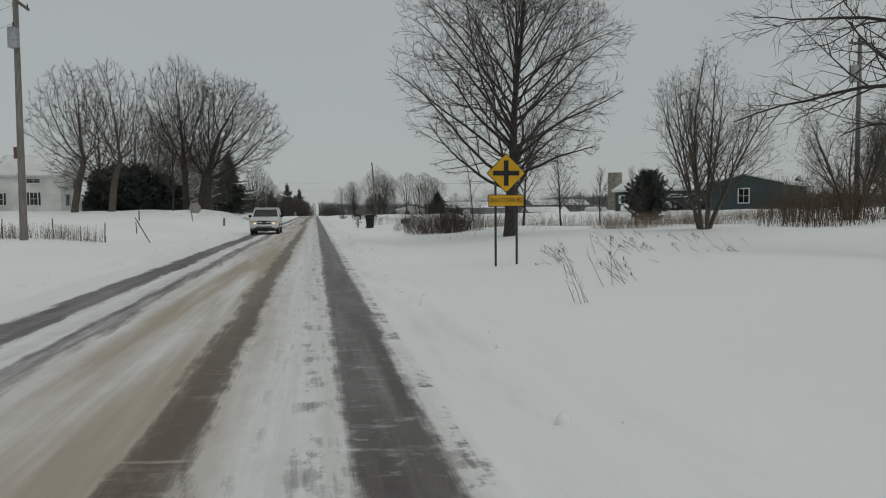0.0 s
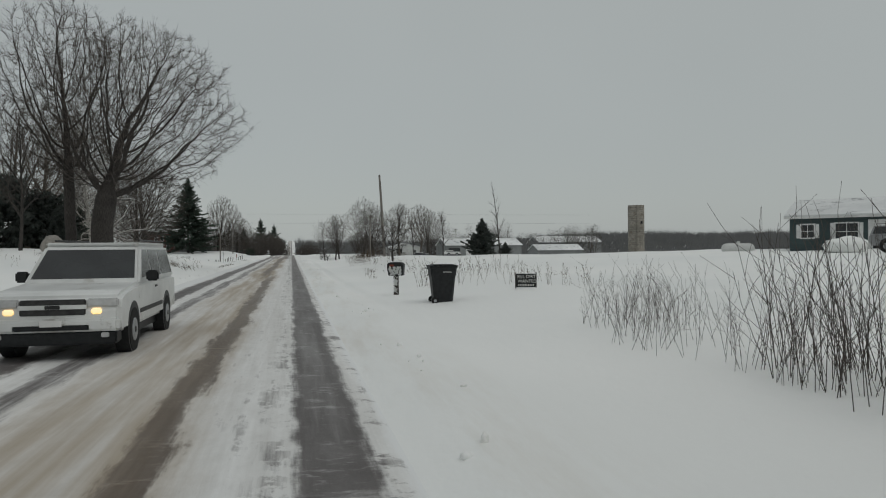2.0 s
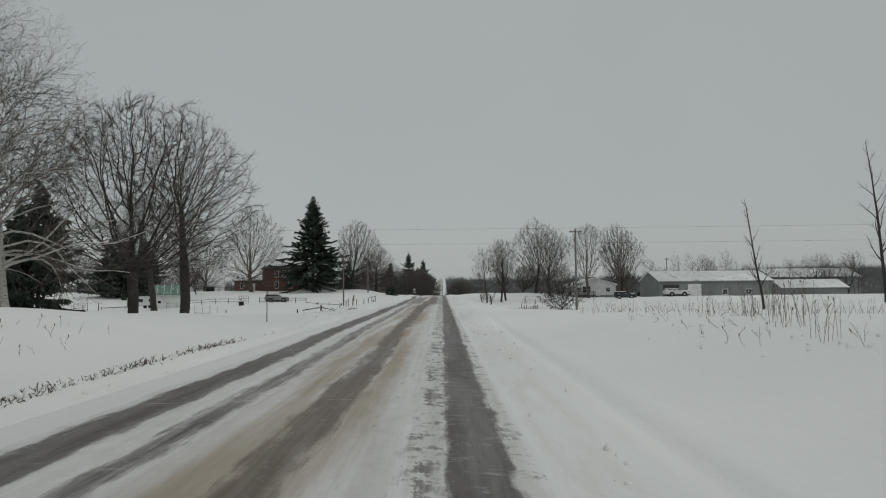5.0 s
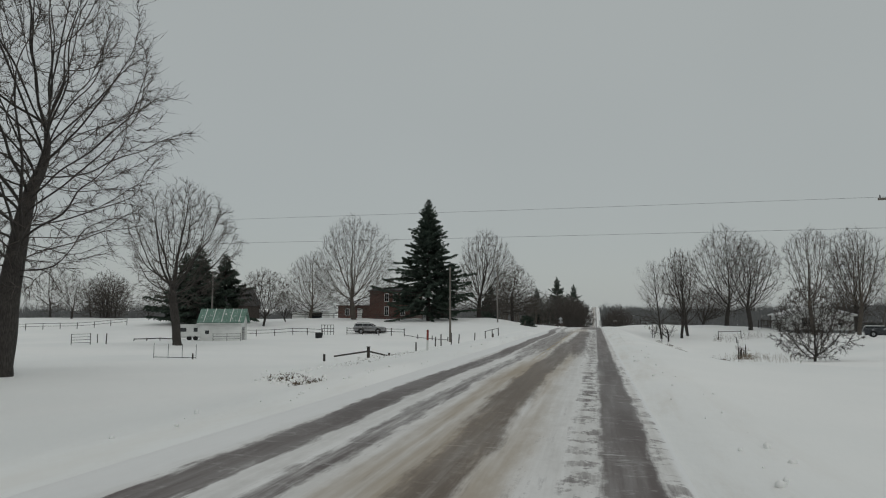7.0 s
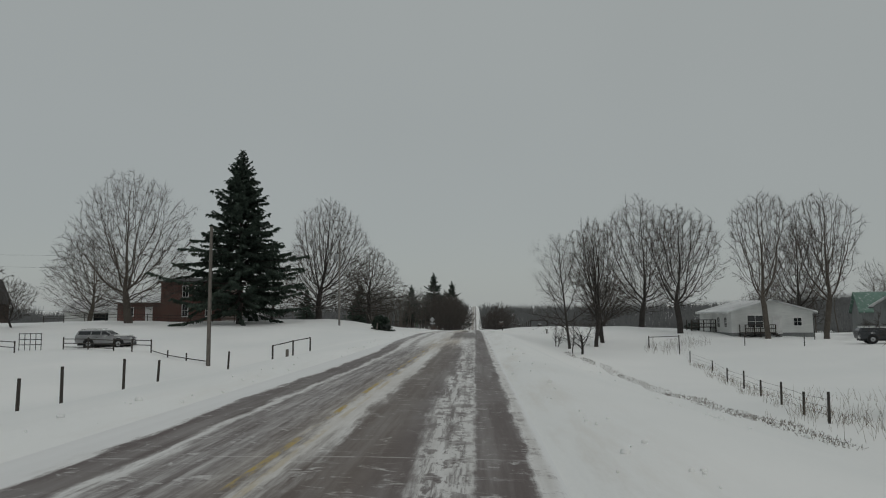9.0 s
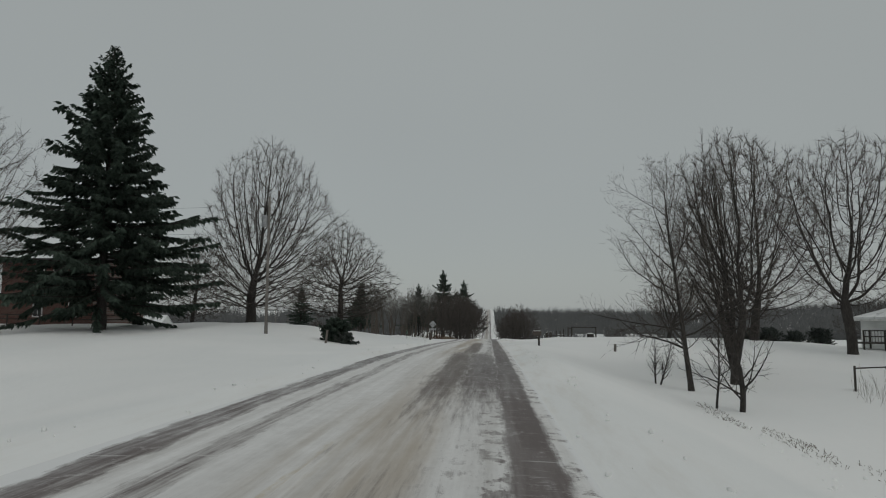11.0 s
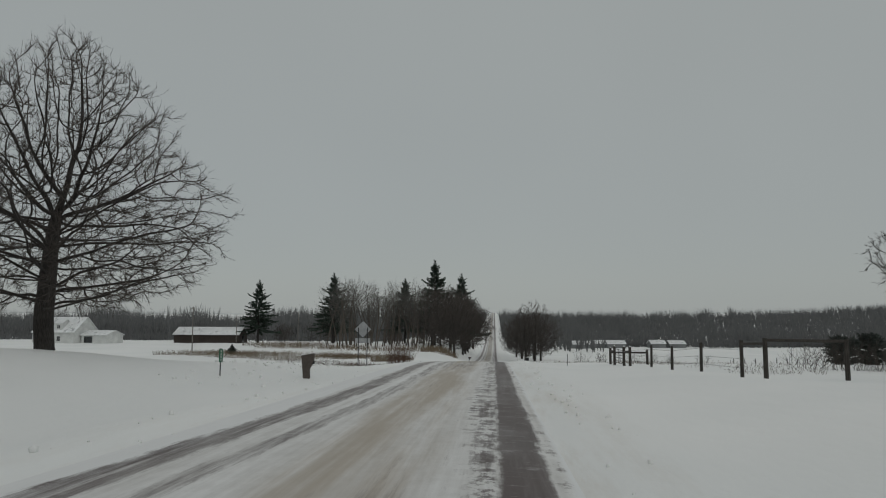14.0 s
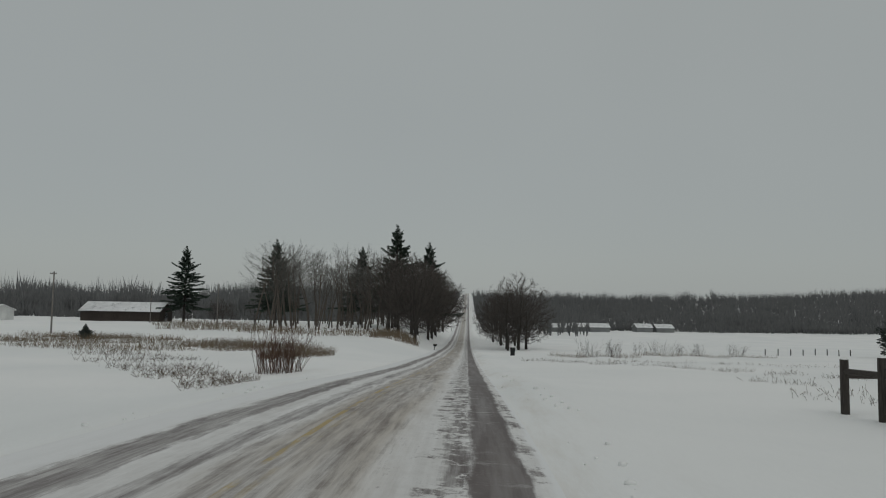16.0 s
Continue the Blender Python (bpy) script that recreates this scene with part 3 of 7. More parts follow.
def edge_tubes(pos, dirs, rad, a, b, start_r, sides):
    """Tapered tubes for the edges from nodes a to nodes b."""
    ang = np.arange(sides) * 2 * np.pi / sides

    def ring(c, d, r):
        u = np.cross(d, np.array([0.31, -0.93, 0.2]))
        u /= np.linalg.norm(u, axis=1, keepdims=True) + 1e-9
        w = np.cross(d, u)
        return c[:, None, :] + (u[:, None, :] * np.cos(ang)[:, None] + w[:, None, :] * np.sin(ang)[:, None]) * r[:, None, None]

    V = np.stack([ring(pos[a], start_r[1], start_r[0]), ring(pos[b], dirs[b], rad[b])], 1)
    i = np.arange(len(a) * 2 * sides).reshape(len(a), 2, sides)
    Q = np.stack([i[:, 0], np.roll(i[:, 0], -1, 1), np.roll(i[:, 1], -1, 1), i[:, 1]], -1).reshape(-1, 4)
    V, inv = np.unique(np.round(V.reshape(-1, 3), 4), axis=0, return_inverse=True)
    return V, inv.reshape(-1)[Q]


def grown_tree_meshes(seed, H, r, spec):
    """Trunk, limbs and twigs of a broad leafless tree as three meshes."""
    rng = np.random.default_rng(seed)
    off = spec.get("off", (0.0, 0.0))
    pos, par = grown_skeleton(rng, H, spec)
    n = len(pos)
    tips, kids = np.zeros(n), np.zeros(n, int)
    np.add.at(kids, par[1:], 1)
    tips[kids == 0] = 1
    for i in range(n - 1, 0, -1):
        tips[par[i]] += tips[i]
    main, most = np.full(n, -1), np.zeros(n)
    for i in range(1, n):
        if tips[i] > most[par[i]]:
            most[par[i]], main[par[i]] = tips[i], i
    tip_r = spec.get("tip_r", 0.0115)
    power = math.log(max(r / tip_r, 1.5)) / math.log(max(tips[0], 3))
    rad = tip_r * np.maximum(tips, 1) ** power
    rad *= 1 - 0.12 * np.clip(pos[:, 2] / H, 0, 1)
    rad[0] *= 1.5
    rad[1:3] *= 1.12
    has = main >= 0
    for _ in range(2):
        mid = pos.copy()
        k = np.where(has)[0][1:]
        mid[k] = 0.5 * pos[k] + 0.25 * pos[par[k]] + 0.25 * pos[main[k]]
        pos = mid
    inc = np.zeros((n, 3))
    inc[1:] = pos[1:] - pos[par[1:]]
    inc[0] = (0, 0, 1)
    dirs = inc.copy()
    dirs[has] += inc[main[has]]
    dirs /= np.linalg.norm(dirs, axis=1, keepdims=True) + 1e-9
    inc /= np.linalg.norm(inc, axis=1, keepdims=True) + 1e-9
    b = np.arange(1, n)
    a = par[1:]
    lead_on = main[a] == b
    sr = np.where(lead_on, rad[a], np.minimum(rad[b] * 1.25, rad[a]))
    sd = np.where(lead_on[:, None], dirs[a], inc[b])
    thick = (rad[b] > 0.42 * r) & lead_on
    middle = (rad[b] > max(0.022, 0.07 * r)) & ~thick
    thin = ~thick & ~middle

    def tube(mask, sides):
        return edge_tubes(pos, dirs, rad, a[mask], b[mask], (sr[mask], sd[mask]), sides)

    pieces = [tube(thin, 3)]
    k = np.where(tips <= spec.get("fine", 3))[0]
    k = k[pos[k, 2] > 0.05 * H]
    per = spec.get("per", 3)
    src = np.repeat(k, per)
    out = dirs[src] + rng.normal(0, 0.55, (len(src), 3))
    core = np.array([off[0] * H, off[1] * H, spec["prof"][len(spec["prof"]) // 2][0] * H * 0.75])
    away = pos[src] - core
    out += 0.55 * away / (np.linalg.norm(away, axis=1, keepdims=True) + 1e-9)
    out[:, 2] += spec.get("lift", 0.12)
    out /= np.linalg.norm(out, axis=1, keepdims=True)
    ln = H * spec.get("twig", 0.034) * rng.uniform(0.3, 1.5, len(src))
    tw = spec.get("tw", 0.0076)
    t0, q0 = shoots(rng, pos[src], out, ln, np.full(len(src), tw * 1.15), np.full(len(src), tw * 0.8), 1, 0.15, 0.05)
    fine = [spikes(t0, q0)]
    if spec.get("sub", 1):
        u, p, d, pr = offshoots(rng, t0, q0, spec.get("sub", 1), 0.25, 0.95, (48, 30))
        t1, q1 = shoots(rng, p, d, np.repeat(ln, spec.get("sub", 1)) * 0.6, np.full(len(u), tw * 0.85), np.full(len(u), tw * 0.65), 1, 0.12, 0.03)
        fine.append(spikes(t1, q1))
    crown = crown_mesh(pieces, fine)
    if spec.get("far"):
        return mesh_from("trunk", *tube(thick | middle, 6), smooth=True), None, crown
    return mesh_from("trunk", *tube(thick, 12), smooth=True), mesh_from("limb", *tube(middle, 6), smooth=True), crown


OVATE = dict(prof=((0.05, 0.16), (0.15, 0.40), (0.33, 0.47), (0.55, 0.43), (0.75, 0.33), (0.9, 0.19), (1.0, 0.02)), lead=0.42, clear=0.07)
BROAD = dict(prof=((0.13, 0.24), (0.2, 0.42), (0.36, 0.52), (0.5, 0.43), (0.65, 0.37), (0.8, 0.27), (0.93, 0.13), (1.0, 0.01)), lead=0.42, clear=0.12)
HIGH = dict(prof=((0.2, 0.10), (0.35, 0.26), (0.55, 0.34), (0.75, 0.31), (0.9, 0.20), (1.0, 0.03)), lead=0.34, clear=0.2, trop=0.2, points=1000)
SHEAF = dict(prof=((0.25, 0.08), (0.45, 0.20), (0.65, 0.25), (0.85, 0.23), (0.95, 0.14), (1.0, 0.03)), lead=0.28, clear=0.22, trop=0.28, points=800)
ROUND = dict(far=True, dense=1.6, prof=((0.08, 0.18), (0.22, 0.40), (0.45, 0.50), (0.70, 0.43), (0.88, 0.26), (1.0, 0.03)), lead=0.22, clear=0.08, points=520, step=0.03, tw=0.011, tip_r=0.014, per=4, twig=0.05)
POLE = dict(far=True, dense=1.5, prof=((0.3, 0.05), (0.5, 0.13), (0.7, 0.17), (0.88, 0.14), (1.0, 0.02)), lead=0.66, clear=0.3, trop=0.3, points=300, step=0.028, tw=0.010, tip_r=0.012, per=3, twig=0.045)

LEADER = dict(seg3=2, n1=44, n2=11, n3=7, n4=2, low=0.17, us=(0, 0.25, 0.6, 1), ls=(0.40, 0.46, 0.33, 0.10), a1=(60, 34), up1=0.035, k1=0.4)
WIDE = dict(n1=38, n2=11, n3=7, n4=1, low=0.14, lead=0.88, us=(0, 0.35, 0.7, 1), ls=(0.60, 0.58, 0.44, 0.18), a1=(76, 30), up1=0.03, k1=0.42)
UPRIGHT = dict(n1=30, n2=10, n3=7, n4=1, low=0.18, lead=0.9, us=(0, 0.4, 0.8, 1), ls=(0.36, 0.40, 0.26, 0.12), a1=(48, 22), up1=0.06, k1=0.45)
CLUMP = dict(stems=6, spread=0.24, n1=14, n2=7, n3=5, n4=1, low=0.2, lead=0.9, us=(0, 0.4, 1), ls=(0.36, 0.34, 0.14), a1=(42, 22), up1=0.06)
SAPLING = dict(n1=20, n2=5, n3=3, low=0.25, lead=0.97, us=(0, 0.4, 1), ls=(0.30, 0.28, 0.06), a1=(42, 28), up1=0.06)


def tree(name, x, y, H, r, spec, seed, label, bark=None, twig=None, turn=0.0, category="tree", group="", dz=0.0):
    """A leafless tree that stands on the snow."""
    t = thing(name, pose(x, y, ground_at(x, y) - 0.1 + dz, 0, 0, turn), label, category, group)
    a, b, c = (grown_tree_meshes if "prof" in spec else bare_tree_meshes)(seed, H, r, spec)
    child("trunk", a, bark or BARK, t)
    if b:
        child("limb", b, bark or BARK, t)
    child("crown", c, twig or TWIG, t)
    return t


def again(ob, x, y, scale=1.0, turn=0.0, label="", squash=1.0):
    c = copy_thing(ob, pose(x, y, ground_at(x, y) - 0.1, 0, 0, turn) @ Matrix.Diagonal((scale * squash, scale * squash, scale, 1)))
    return tagged(c, label)


def needle_tree_meshes(seed, H, W, whorl, droop, size, low=0.06, round_top=False):
    """A conifer: straight trunk and drooping boughs with hanging sprays of needles."""
    rng = np.random.default_rng(seed)
    trunk, tr = shoots(rng, np.array([[0, 0, -0.3]]), np.array([[0, 0, 1.0]]), np.array([H]), np.array([0.018 * H]), np.array([0.01]), 10, 0.004, 0.0)
    k = whorl
    u = low + (0.995 - low) * np.sort(rng.uniform(0, 1, k) ** 0.9)
    az = np.arange(k) * 2.4 + rng.normal(0, 0.4, k)
    if round_top:
        L = W * np.sqrt(np.maximum(0.03, 1 - ((u - 0.30) / 0.72) ** 2)) * rng.uniform(0.75, 1.1, k)
    else:
        L = W * np.minimum((1 - u) * 1.10 + 0.03, 0.62 + 2.2 * u) * rng.uniform(0.5, 1.22, k)
    L = L * (1 + 0.2 * np.sin(2 * az + 9 * u + seed) + 0.17 * np.sin(23 * u + 1.5 * az + seed) + 0.12 * np.sin(41 * u + seed))
    el = np.interp(u, (0, 0.5, 1), (droop, droop + 0.22, 0.75)) + rng.normal(0, 0.15, k)
    d = np.stack([np.cos(az) * np.cos(el), np.sin(az) * np.cos(el), np.sin(el)], 1)
    p = np.stack([np.zeros(k), np.zeros(k), u * H], 1)
    bough, br = shoots(rng, p, d, L, 0.008 * L + 0.008, np.full(k, 0.004), 5, 0.06, 0.05)
    per = np.maximum((L / size * 7.5).astype(int), 5)
    b = np.repeat(np.arange(k), per)
    f = rng.uniform(0.12, 1.0, len(b)) ** 0.75
    q = f * 5
    i = np.minimum(q.astype(int), 4)
    g = (q - i)[:, None]
    c = bough[b, i] * (1 - g) + bough[b, i + 1] * g
    t = bough[b, i + 1] - bough[b, i]
    t /= np.linalg.norm(t, axis=1, keepdims=True) + 1e-9
    side = np.cross(t, np.array([0, 0, 1.0]))
    side /= np.linalg.norm(side, axis=1, keepdims=True) + 1e-9
    sgn = rng.choice((-1.0, 1.0), len(b))[:, None]
    s = (size * rng.uniform(0.6, 1.3, len(b)) * np.interp(u[b], (0, 0.75, 1), (1, 0.85, 0.4)))[:, None]
    w = t * rng.uniform(0.3, 0.8, (len(b), 1)) + side * sgn * rng.uniform(0.25, 0.9, (len(b), 1)) + np.array([0, 0, -1.0]) * rng.uniform(0.2, 1.3, (len(b), 1))
    w /= np.linalg.norm(w, axis=1, keepdims=True)
    o = np.cross(w, rng.normal(0, 1, (len(b), 3)))
    o /= np.linalg.norm(o, axis=1, keepdims=True) + 1e-9
    o2 = np.cross(w, o)
    tip, mid = c + w * s * 1.5, c + w * s * 0.6
    V = np.stack([c, mid + o * s * 0.26, tip, mid - o * s * 0.26, mid + o2 * s * 0.26, mid - o2 * s * 0.26], 1)
    base = (np.arange(len(b)) * 6)[:, None]
    Q = np.concatenate([base + np.array([[0, 1, 2, 3]]), base + np.array([[0, 4, 2, 5]])])
    return mesh_from("trunk", *joined([tubes(trunk, tr, 8), tubes(bough, br, 3)]), smooth=True), mesh_from("crown", V.reshape(-1, 3), Q)


def conifer(name, x, y, H, W, seed, label, whorl=150, droop=-0.35, size=0.5, needle=None, low=0.06, round_top=False, category="tree", group="", dz=0.0):
    t = thing(name, pose(x, y, ground_at(x, y) - 0.1 + dz), label, category, group)
    a, c = needle_tree_meshes(seed, H, W, whorl, droop, size, low, round_top)
    child("trunk", a, BARK_DARK, t)
    child("crown", c, needle or NEEDLE, t)
    return t


# the roadside trees, near to far
tree("maple_tree", 8.66, 31.1, 14.0, 0.27, dict(LEADER, n1=56, low=0.2, a1=(62, 30), ls=(0.40, 0.46, 0.36, 0.2), lead=0.88, env=(0.60, 0.40, 0.46)), 11, "bare grey-brown maple beside the yellow warning sign", BARK_DARK, turn=40)
tree("old_maple_tree", -14.5, 98.2, 18.0, 0.82, dict(prof=((0.27, 0.26), (0.35, 0.37), (0.5, 0.43), (0.65, 0.43), (0.8, 0.37), (0.92, 0.25), (1.0, 0.06)), off=(0.15, -0.02), lead=0.21, clear=0.17, jit=0.24, trop=0.05, points=1900), 21, "huge old bare maple with a thick leaning trunk", BARK_DARK)
tree("old_maple_tree", -17.2, 99.6, 20.4, 0.42, dict(prof=((0.3, 0.14), (0.45, 0.24), (0.6, 0.29), (0.8, 0.26), (0.93, 0.16), (1.0, 0.02)), off=(-0.03, 0), lead=0.32, clear=0.25, jit=0.2, trop=0.12, points=1300), 22, "tall bare maple beside the leaning old maple", BARK_DARK)
yard = tree("yard_tree", -28.9, 91.9, 18.2, 0.40, dict(HIGH, prof=((0.14, 0.10), (0.3, 0.22), (0.55, 0.28), (0.75, 0.25), (0.9, 0.17), (1.0, 0.03)), points=900, sub=0), 31, "tall bare tree in the white house's yard", group="trees in the yard")
for x, y, k, a in ((-24.06, 89.7, 1.0, 80), (-33.0, 119.0, 1.05, 150), (-27.5, 121.0, 1.0, 200), (-24.0, 116.0, 0.85, 300), (-46.0, 84.0, 1.0, 20)):
    again(yard, x, y, k, a)
tree("maple_tree", -23.3, 277.5, 18.0, 0.48, dict(OVATE, prof=((0.06, 0.22), (0.14, 0.36), (0.32, 0.40), (0.52, 0.37), (0.72, 0.30), (0.88, 0.21), (1.0, 0.04)), points=2300, trop=0.42, jit=0.08, off=(0.09, 0), lead=0.24, tip_r=0.0145), 41, "large bare maple with a dense rounded crown", BARK_DARK)
tree("yard_maple", -32.8, 286.0, 10.5, 0.22, dict(OVATE, points=700), 79, "bare tree with a rounded crown behind the big spruce", BARK_DARK, category="tree")
tree("maple_tree", -18.7, 297.8, 14.0, 0.40, dict(BROAD, points=1900, trop=0.10, off=(0.02, 0), tip_r=0.014), 42, "broad bare maple on a snowy lawn", BARK_DARK)
house_maple = tree("maple_tree", -45.6, 264.3, 20.4, 0.50, dict(OVATE, prof=((0.08, 0.18), (0.2, 0.38), (0.35, 0.45), (0.55, 0.43), (0.75, 0.36), (0.9, 0.23), (1.0, 0.04)), lead=0.2, clear=0.1, points=1700, trop=0.2, sub=0, twig=0.04), 43, "bare maple in front of the brick house", turn=70)
again(house_maple, -66, 291, 0.8, 200, "bare maple behind the white shed")
tree("maple_tree", -43.6, 203.0, 17.8, 0.46, dict(HIGH, prof=((0.22, 0.12), (0.36, 0.28), (0.55, 0.36), (0.75, 0.34), (0.9, 0.22), (1.0, 0.04)), points=1100), 44, "bare maple by the small animal shelter", BARK_DARK)
tree("roadside_tree", -22.9, 159.0, 19.4, 0.42, dict(HIGH, prof=((0.16, 0.10), (0.3, 0.24), (0.5, 0.33), (0.68, 0.32), (0.86, 0.18), (1.0, 0.04)), lead=0.6, points=1200), 45, "tall bare tree on the verge", BARK_DARK)
tree("roadside_tree", -21.2, 144.8, 15.8, 0.36, dict(HIGH, prof=((0.2, 0.12), (0.33, 0.36), (0.55, 0.40), (0.78, 0.32), (0.92, 0.2), (1.0, 0.04)), lead=0.25, points=1200), 46, "bare tree on the verge", BARK_DARK, turn=50)
tree("birch_tree", -24.8, 137.0, 20.5, 0.20, dict(CLUMP, stems=3, spread=0.22, n1=34, n2=12, n3=8, a1=(74, 34), up1=0.0, wob1=0.2, ls=(0.36, 0.40, 0.26)), 47, "white-barked leaning birch clump", BIRCH, BIRCH_TWIG)
tree("ditch_tree", 9.7, 246.0, 12.6, 0.15, dict(UPRIGHT, n1=24, a1=(66, 24), lean=(-0.07, 0, 0), ls=(0.36, 0.44, 0.3, 0.14), wob1=0.12), 48, "slim bare tree leaning over the ditch", BARK_DARK)
tree("ditch_tree", 14.5, 253.5, 14.0, 0.15, dict(CLUMP, stems=5, n1=11, n2=6, n3=4), 49, "bare many-stemmed tree in the ditch", BARK_DARK)
tree("ditch_tree", 13.0, 249.8, 14.0, 0.21, dict(SHEAF, prof=((0.14, 0.06), (0.3, 0.17), (0.55, 0.24), (0.8, 0.21), (0.95, 0.12), (1.0, 0.03)), points=900), 50, "dense upright bare tree in the ditch", BARK_DARK)
tree("sapling", 8.6, 248.5, 3.3, 0.06, dict(SAPLING, stems=2, spread=0.3, a1=(52, 30)), 51, "thin bare sapling on an old stub", BARK_DARK, category="sapling")
tree("sapling", 9.2, 240.8, 4.6, 0.06, dict(SAPLING, a1=(56, 30)), 59, "thin bare sapling in the ditch", BARK_DARK, category="sapling")
tree("broken_tree", 10.05, 240.3, 4.4, 0.13, dict(WIDE, n1=9, n2=5, n3=4, n4=0, lead=0.55, tip=0.7, low=0.35, a1=(62, 45), us=(0, 0.5, 1), ls=(0.5, 0.6, 0.5), k1=0.35), 77, "low broken tree with sparse spreading limbs", BARK_DARK)
field_tree = tree("field_tree", 25.6, 262.6, 16.0, 0.36, dict(HIGH, prof=((0.2, 0.12), (0.35, 0.26), (0.55, 0.36), (0.75, 0.37), (0.9, 0.27), (1.0, 0.06)), lead=0.24, points=1000, sub=0, twig=0.042), 52, "bare tree beside the white ranch house", BARK_DARK)
tree("field_tree", 24.4, 278.0, 19.5, 0.40, dict(HIGH, prof=((0.1, 0.16), (0.22, 0.34), (0.42, 0.43), (0.65, 0.39), (0.85, 0.27), (1.0, 0.05)), lead=0.2, clear=0.07, points=1500, trop=0.14, sub=0, twig=0.042), 60, "big dense bare tree beyond the ditch", BARK_DARK)
lawn = tree("lawn_tree", 33.2, 255.0, 16.8, 0.30, dict(SHEAF, points=800, sub=0, twig=0.042), 75, "tall bare tree in front of the white ranch house")
again(lawn, 39.7, 255.0, 1.0, 130)
again(field_tree, 46.0, 275.0, 1.0, 290)
tree("field_tree", 24.6, 310.0, 9.6, 0.30, dict(HIGH, prof=((0.16, 0.12), (0.34, 0.42), (0.55, 0.56), (0.78, 0.50), (0.93, 0.30), (1.0, 0.08)), off=(0.21, 0.0), lead=0.10, clear=0.07, points=1000, jit=0.3, trop=0.10), 53, "low bare tree with wide leaning limbs beyond the fence", BARK_DARK)
slim = tree("young_tree", 13.0, 43.2, 7.0, 0.085, dict(SAPLING, n1=24, n2=8, n3=5, low=0.26, ls=(0.40, 0.36, 0.08)), 54, "slim bare young tree at the thicket", BARK_DARK, category="young tree")
again(slim, 16.4, 45.4, 0.84, 120)
again(slim, -16.7, 87.2, 1.42, 300, "slim bare young tree in the yard")
again(slim, 10.4, 107.0, 0.86, 40, "slim bare young tree by the leaning pole")
again(slim, 12.2, 108.5, 0.67, 200, "slim bare young tree by the leaning pole")
again(slim, 17.5, 119.0, 0.92, 250, "slim bare young tree on the bank")
tree("young_tree", 20.2, 140.5, 8.6, 0.085, dict(SAPLING, n1=15, n2=5, n3=3, low=0.2, ls=(0.19, 0.16, 0.04), a1=(36, 18)), 73, "very slim bare young tree on the bank", BARK_DARK, category="young tree")
tree("young_tree", 34.0, 150.0, 13.0, 0.15, dict(SAPLING, n1=15, n2=4, n3=2, ls=(0.22, 0.2, 0.05)), 58, "slender bare tree in the open field", BARK_DARK, category="young tree")
again(slim, 22.0, 52.0, 0.75, 70)
again(slim, 26.5, 55.0, 0.8, 160)
tree("apple_tree", 7.9, 93.2, 3.3, 0.085, dict(HIGH, prof=((0.24, 0.2), (0.42, 0.42), (0.68, 0.50), (0.88, 0.36), (1.0, 0.1)), lead=0.2, clear=0.16, jit=0.38, trop=0.06, points=260, step=0.03, tip_r=0.006, tw=0.0045, twig=0.06), 55, "small crooked bare apple tree on the snowbank", BARK_DARK, BARK_DARK)
shrub_tree = tree("shrub_tree", 17.5, 29.5, 8.5, 0.085, dict(CLUMP, stems=9, spread=0.36, n1=12), 56, "large bare many-stemmed shrub on the bank", category="shrub")
again(shrub_tree, 29.0, 34.0, 0.9, 100)
tree("ditch_shrub", 17.2, 197.5, 6.6, 0.11, dict(prof=((0.04, 0.25), (0.2, 0.46), (0.5, 0.54), (0.8, 0.40), (1.0, 0.1)), lead=0.08, clear=0.03, points=800, tip_r=0.008, jit=0.2), 80, "bare spreading shrub in the ditch", BARK_DARK, category="shrub")
again(shrub_tree, 34.0, 36.0, 0.9, 200)
tree("overhanging_tree", 14.2, 13.0, 11.5, 0.26, dict(WIDE, low=0.36, n1=26, a1=(82, 40), up1=0.0, wob1=0.15, ls=(0.50, 0.50, 0.38, 0.16)), 57, "bare tree with long drooping boughs beside the road", BARK_DARK)
conifer("spruce_tree", -30.8, 264.3, 23.2, 8.8, 61, "big dark spruce beside the brick house", 520, -0.30, 0.40, low=0.09)
conifer("juniper_tree", 28.8, 57.7, 4.0, 2.0, 62, "round dense juniper in front of the green house", 300, 0.35, 0.17, NEEDLE_BLUE, 0.02, True)
small_spruce = conifer("spruce_tree", 17.8, 102.6, 3.6, 1.55, 63, "small dark spruce in the snow", 420, 0.05, 0.14, NEEDLE_BLUE, 0.02)
again(small_spruce, 22.4, 110, 0.45, 50, "very small dark spruce in the snow")
again(small_spruce, -46.5, 392.0, 0.55, 90, "very small dark spruce in the far field")
cedar = conifer("cedar_tree", -25.5, 109.0, 6.8, 2.7, 64, "dense dull cedar in the white house's yard", 200, 0.15, 0.34, NEEDLE_BLUE, 0.02, True, group="trees in the yard")
for x, y, k in ((-22.6, 111.0, 0.8), (-28.6, 110.5, 1.0), (-31.4, 113.0, 0.95), (-19.5, 106.0, 0.55)):
    again(cedar, x, y, k, x * 40)
for x, y, k in ((84, 447, 1.0), (92, 450, 1.1), (101, 452, 0.95), (112, 458, 1.1)):
    again(cedar, x, y, k, x * 40, "dull dark evergreen at the far edge of the field", 1.5)
fir = conifer("fir_tree", -31.0, 150.5, 11.0, 3.4, 65, "dark fir behind the verge trees", 200, -0.2, 0.42)
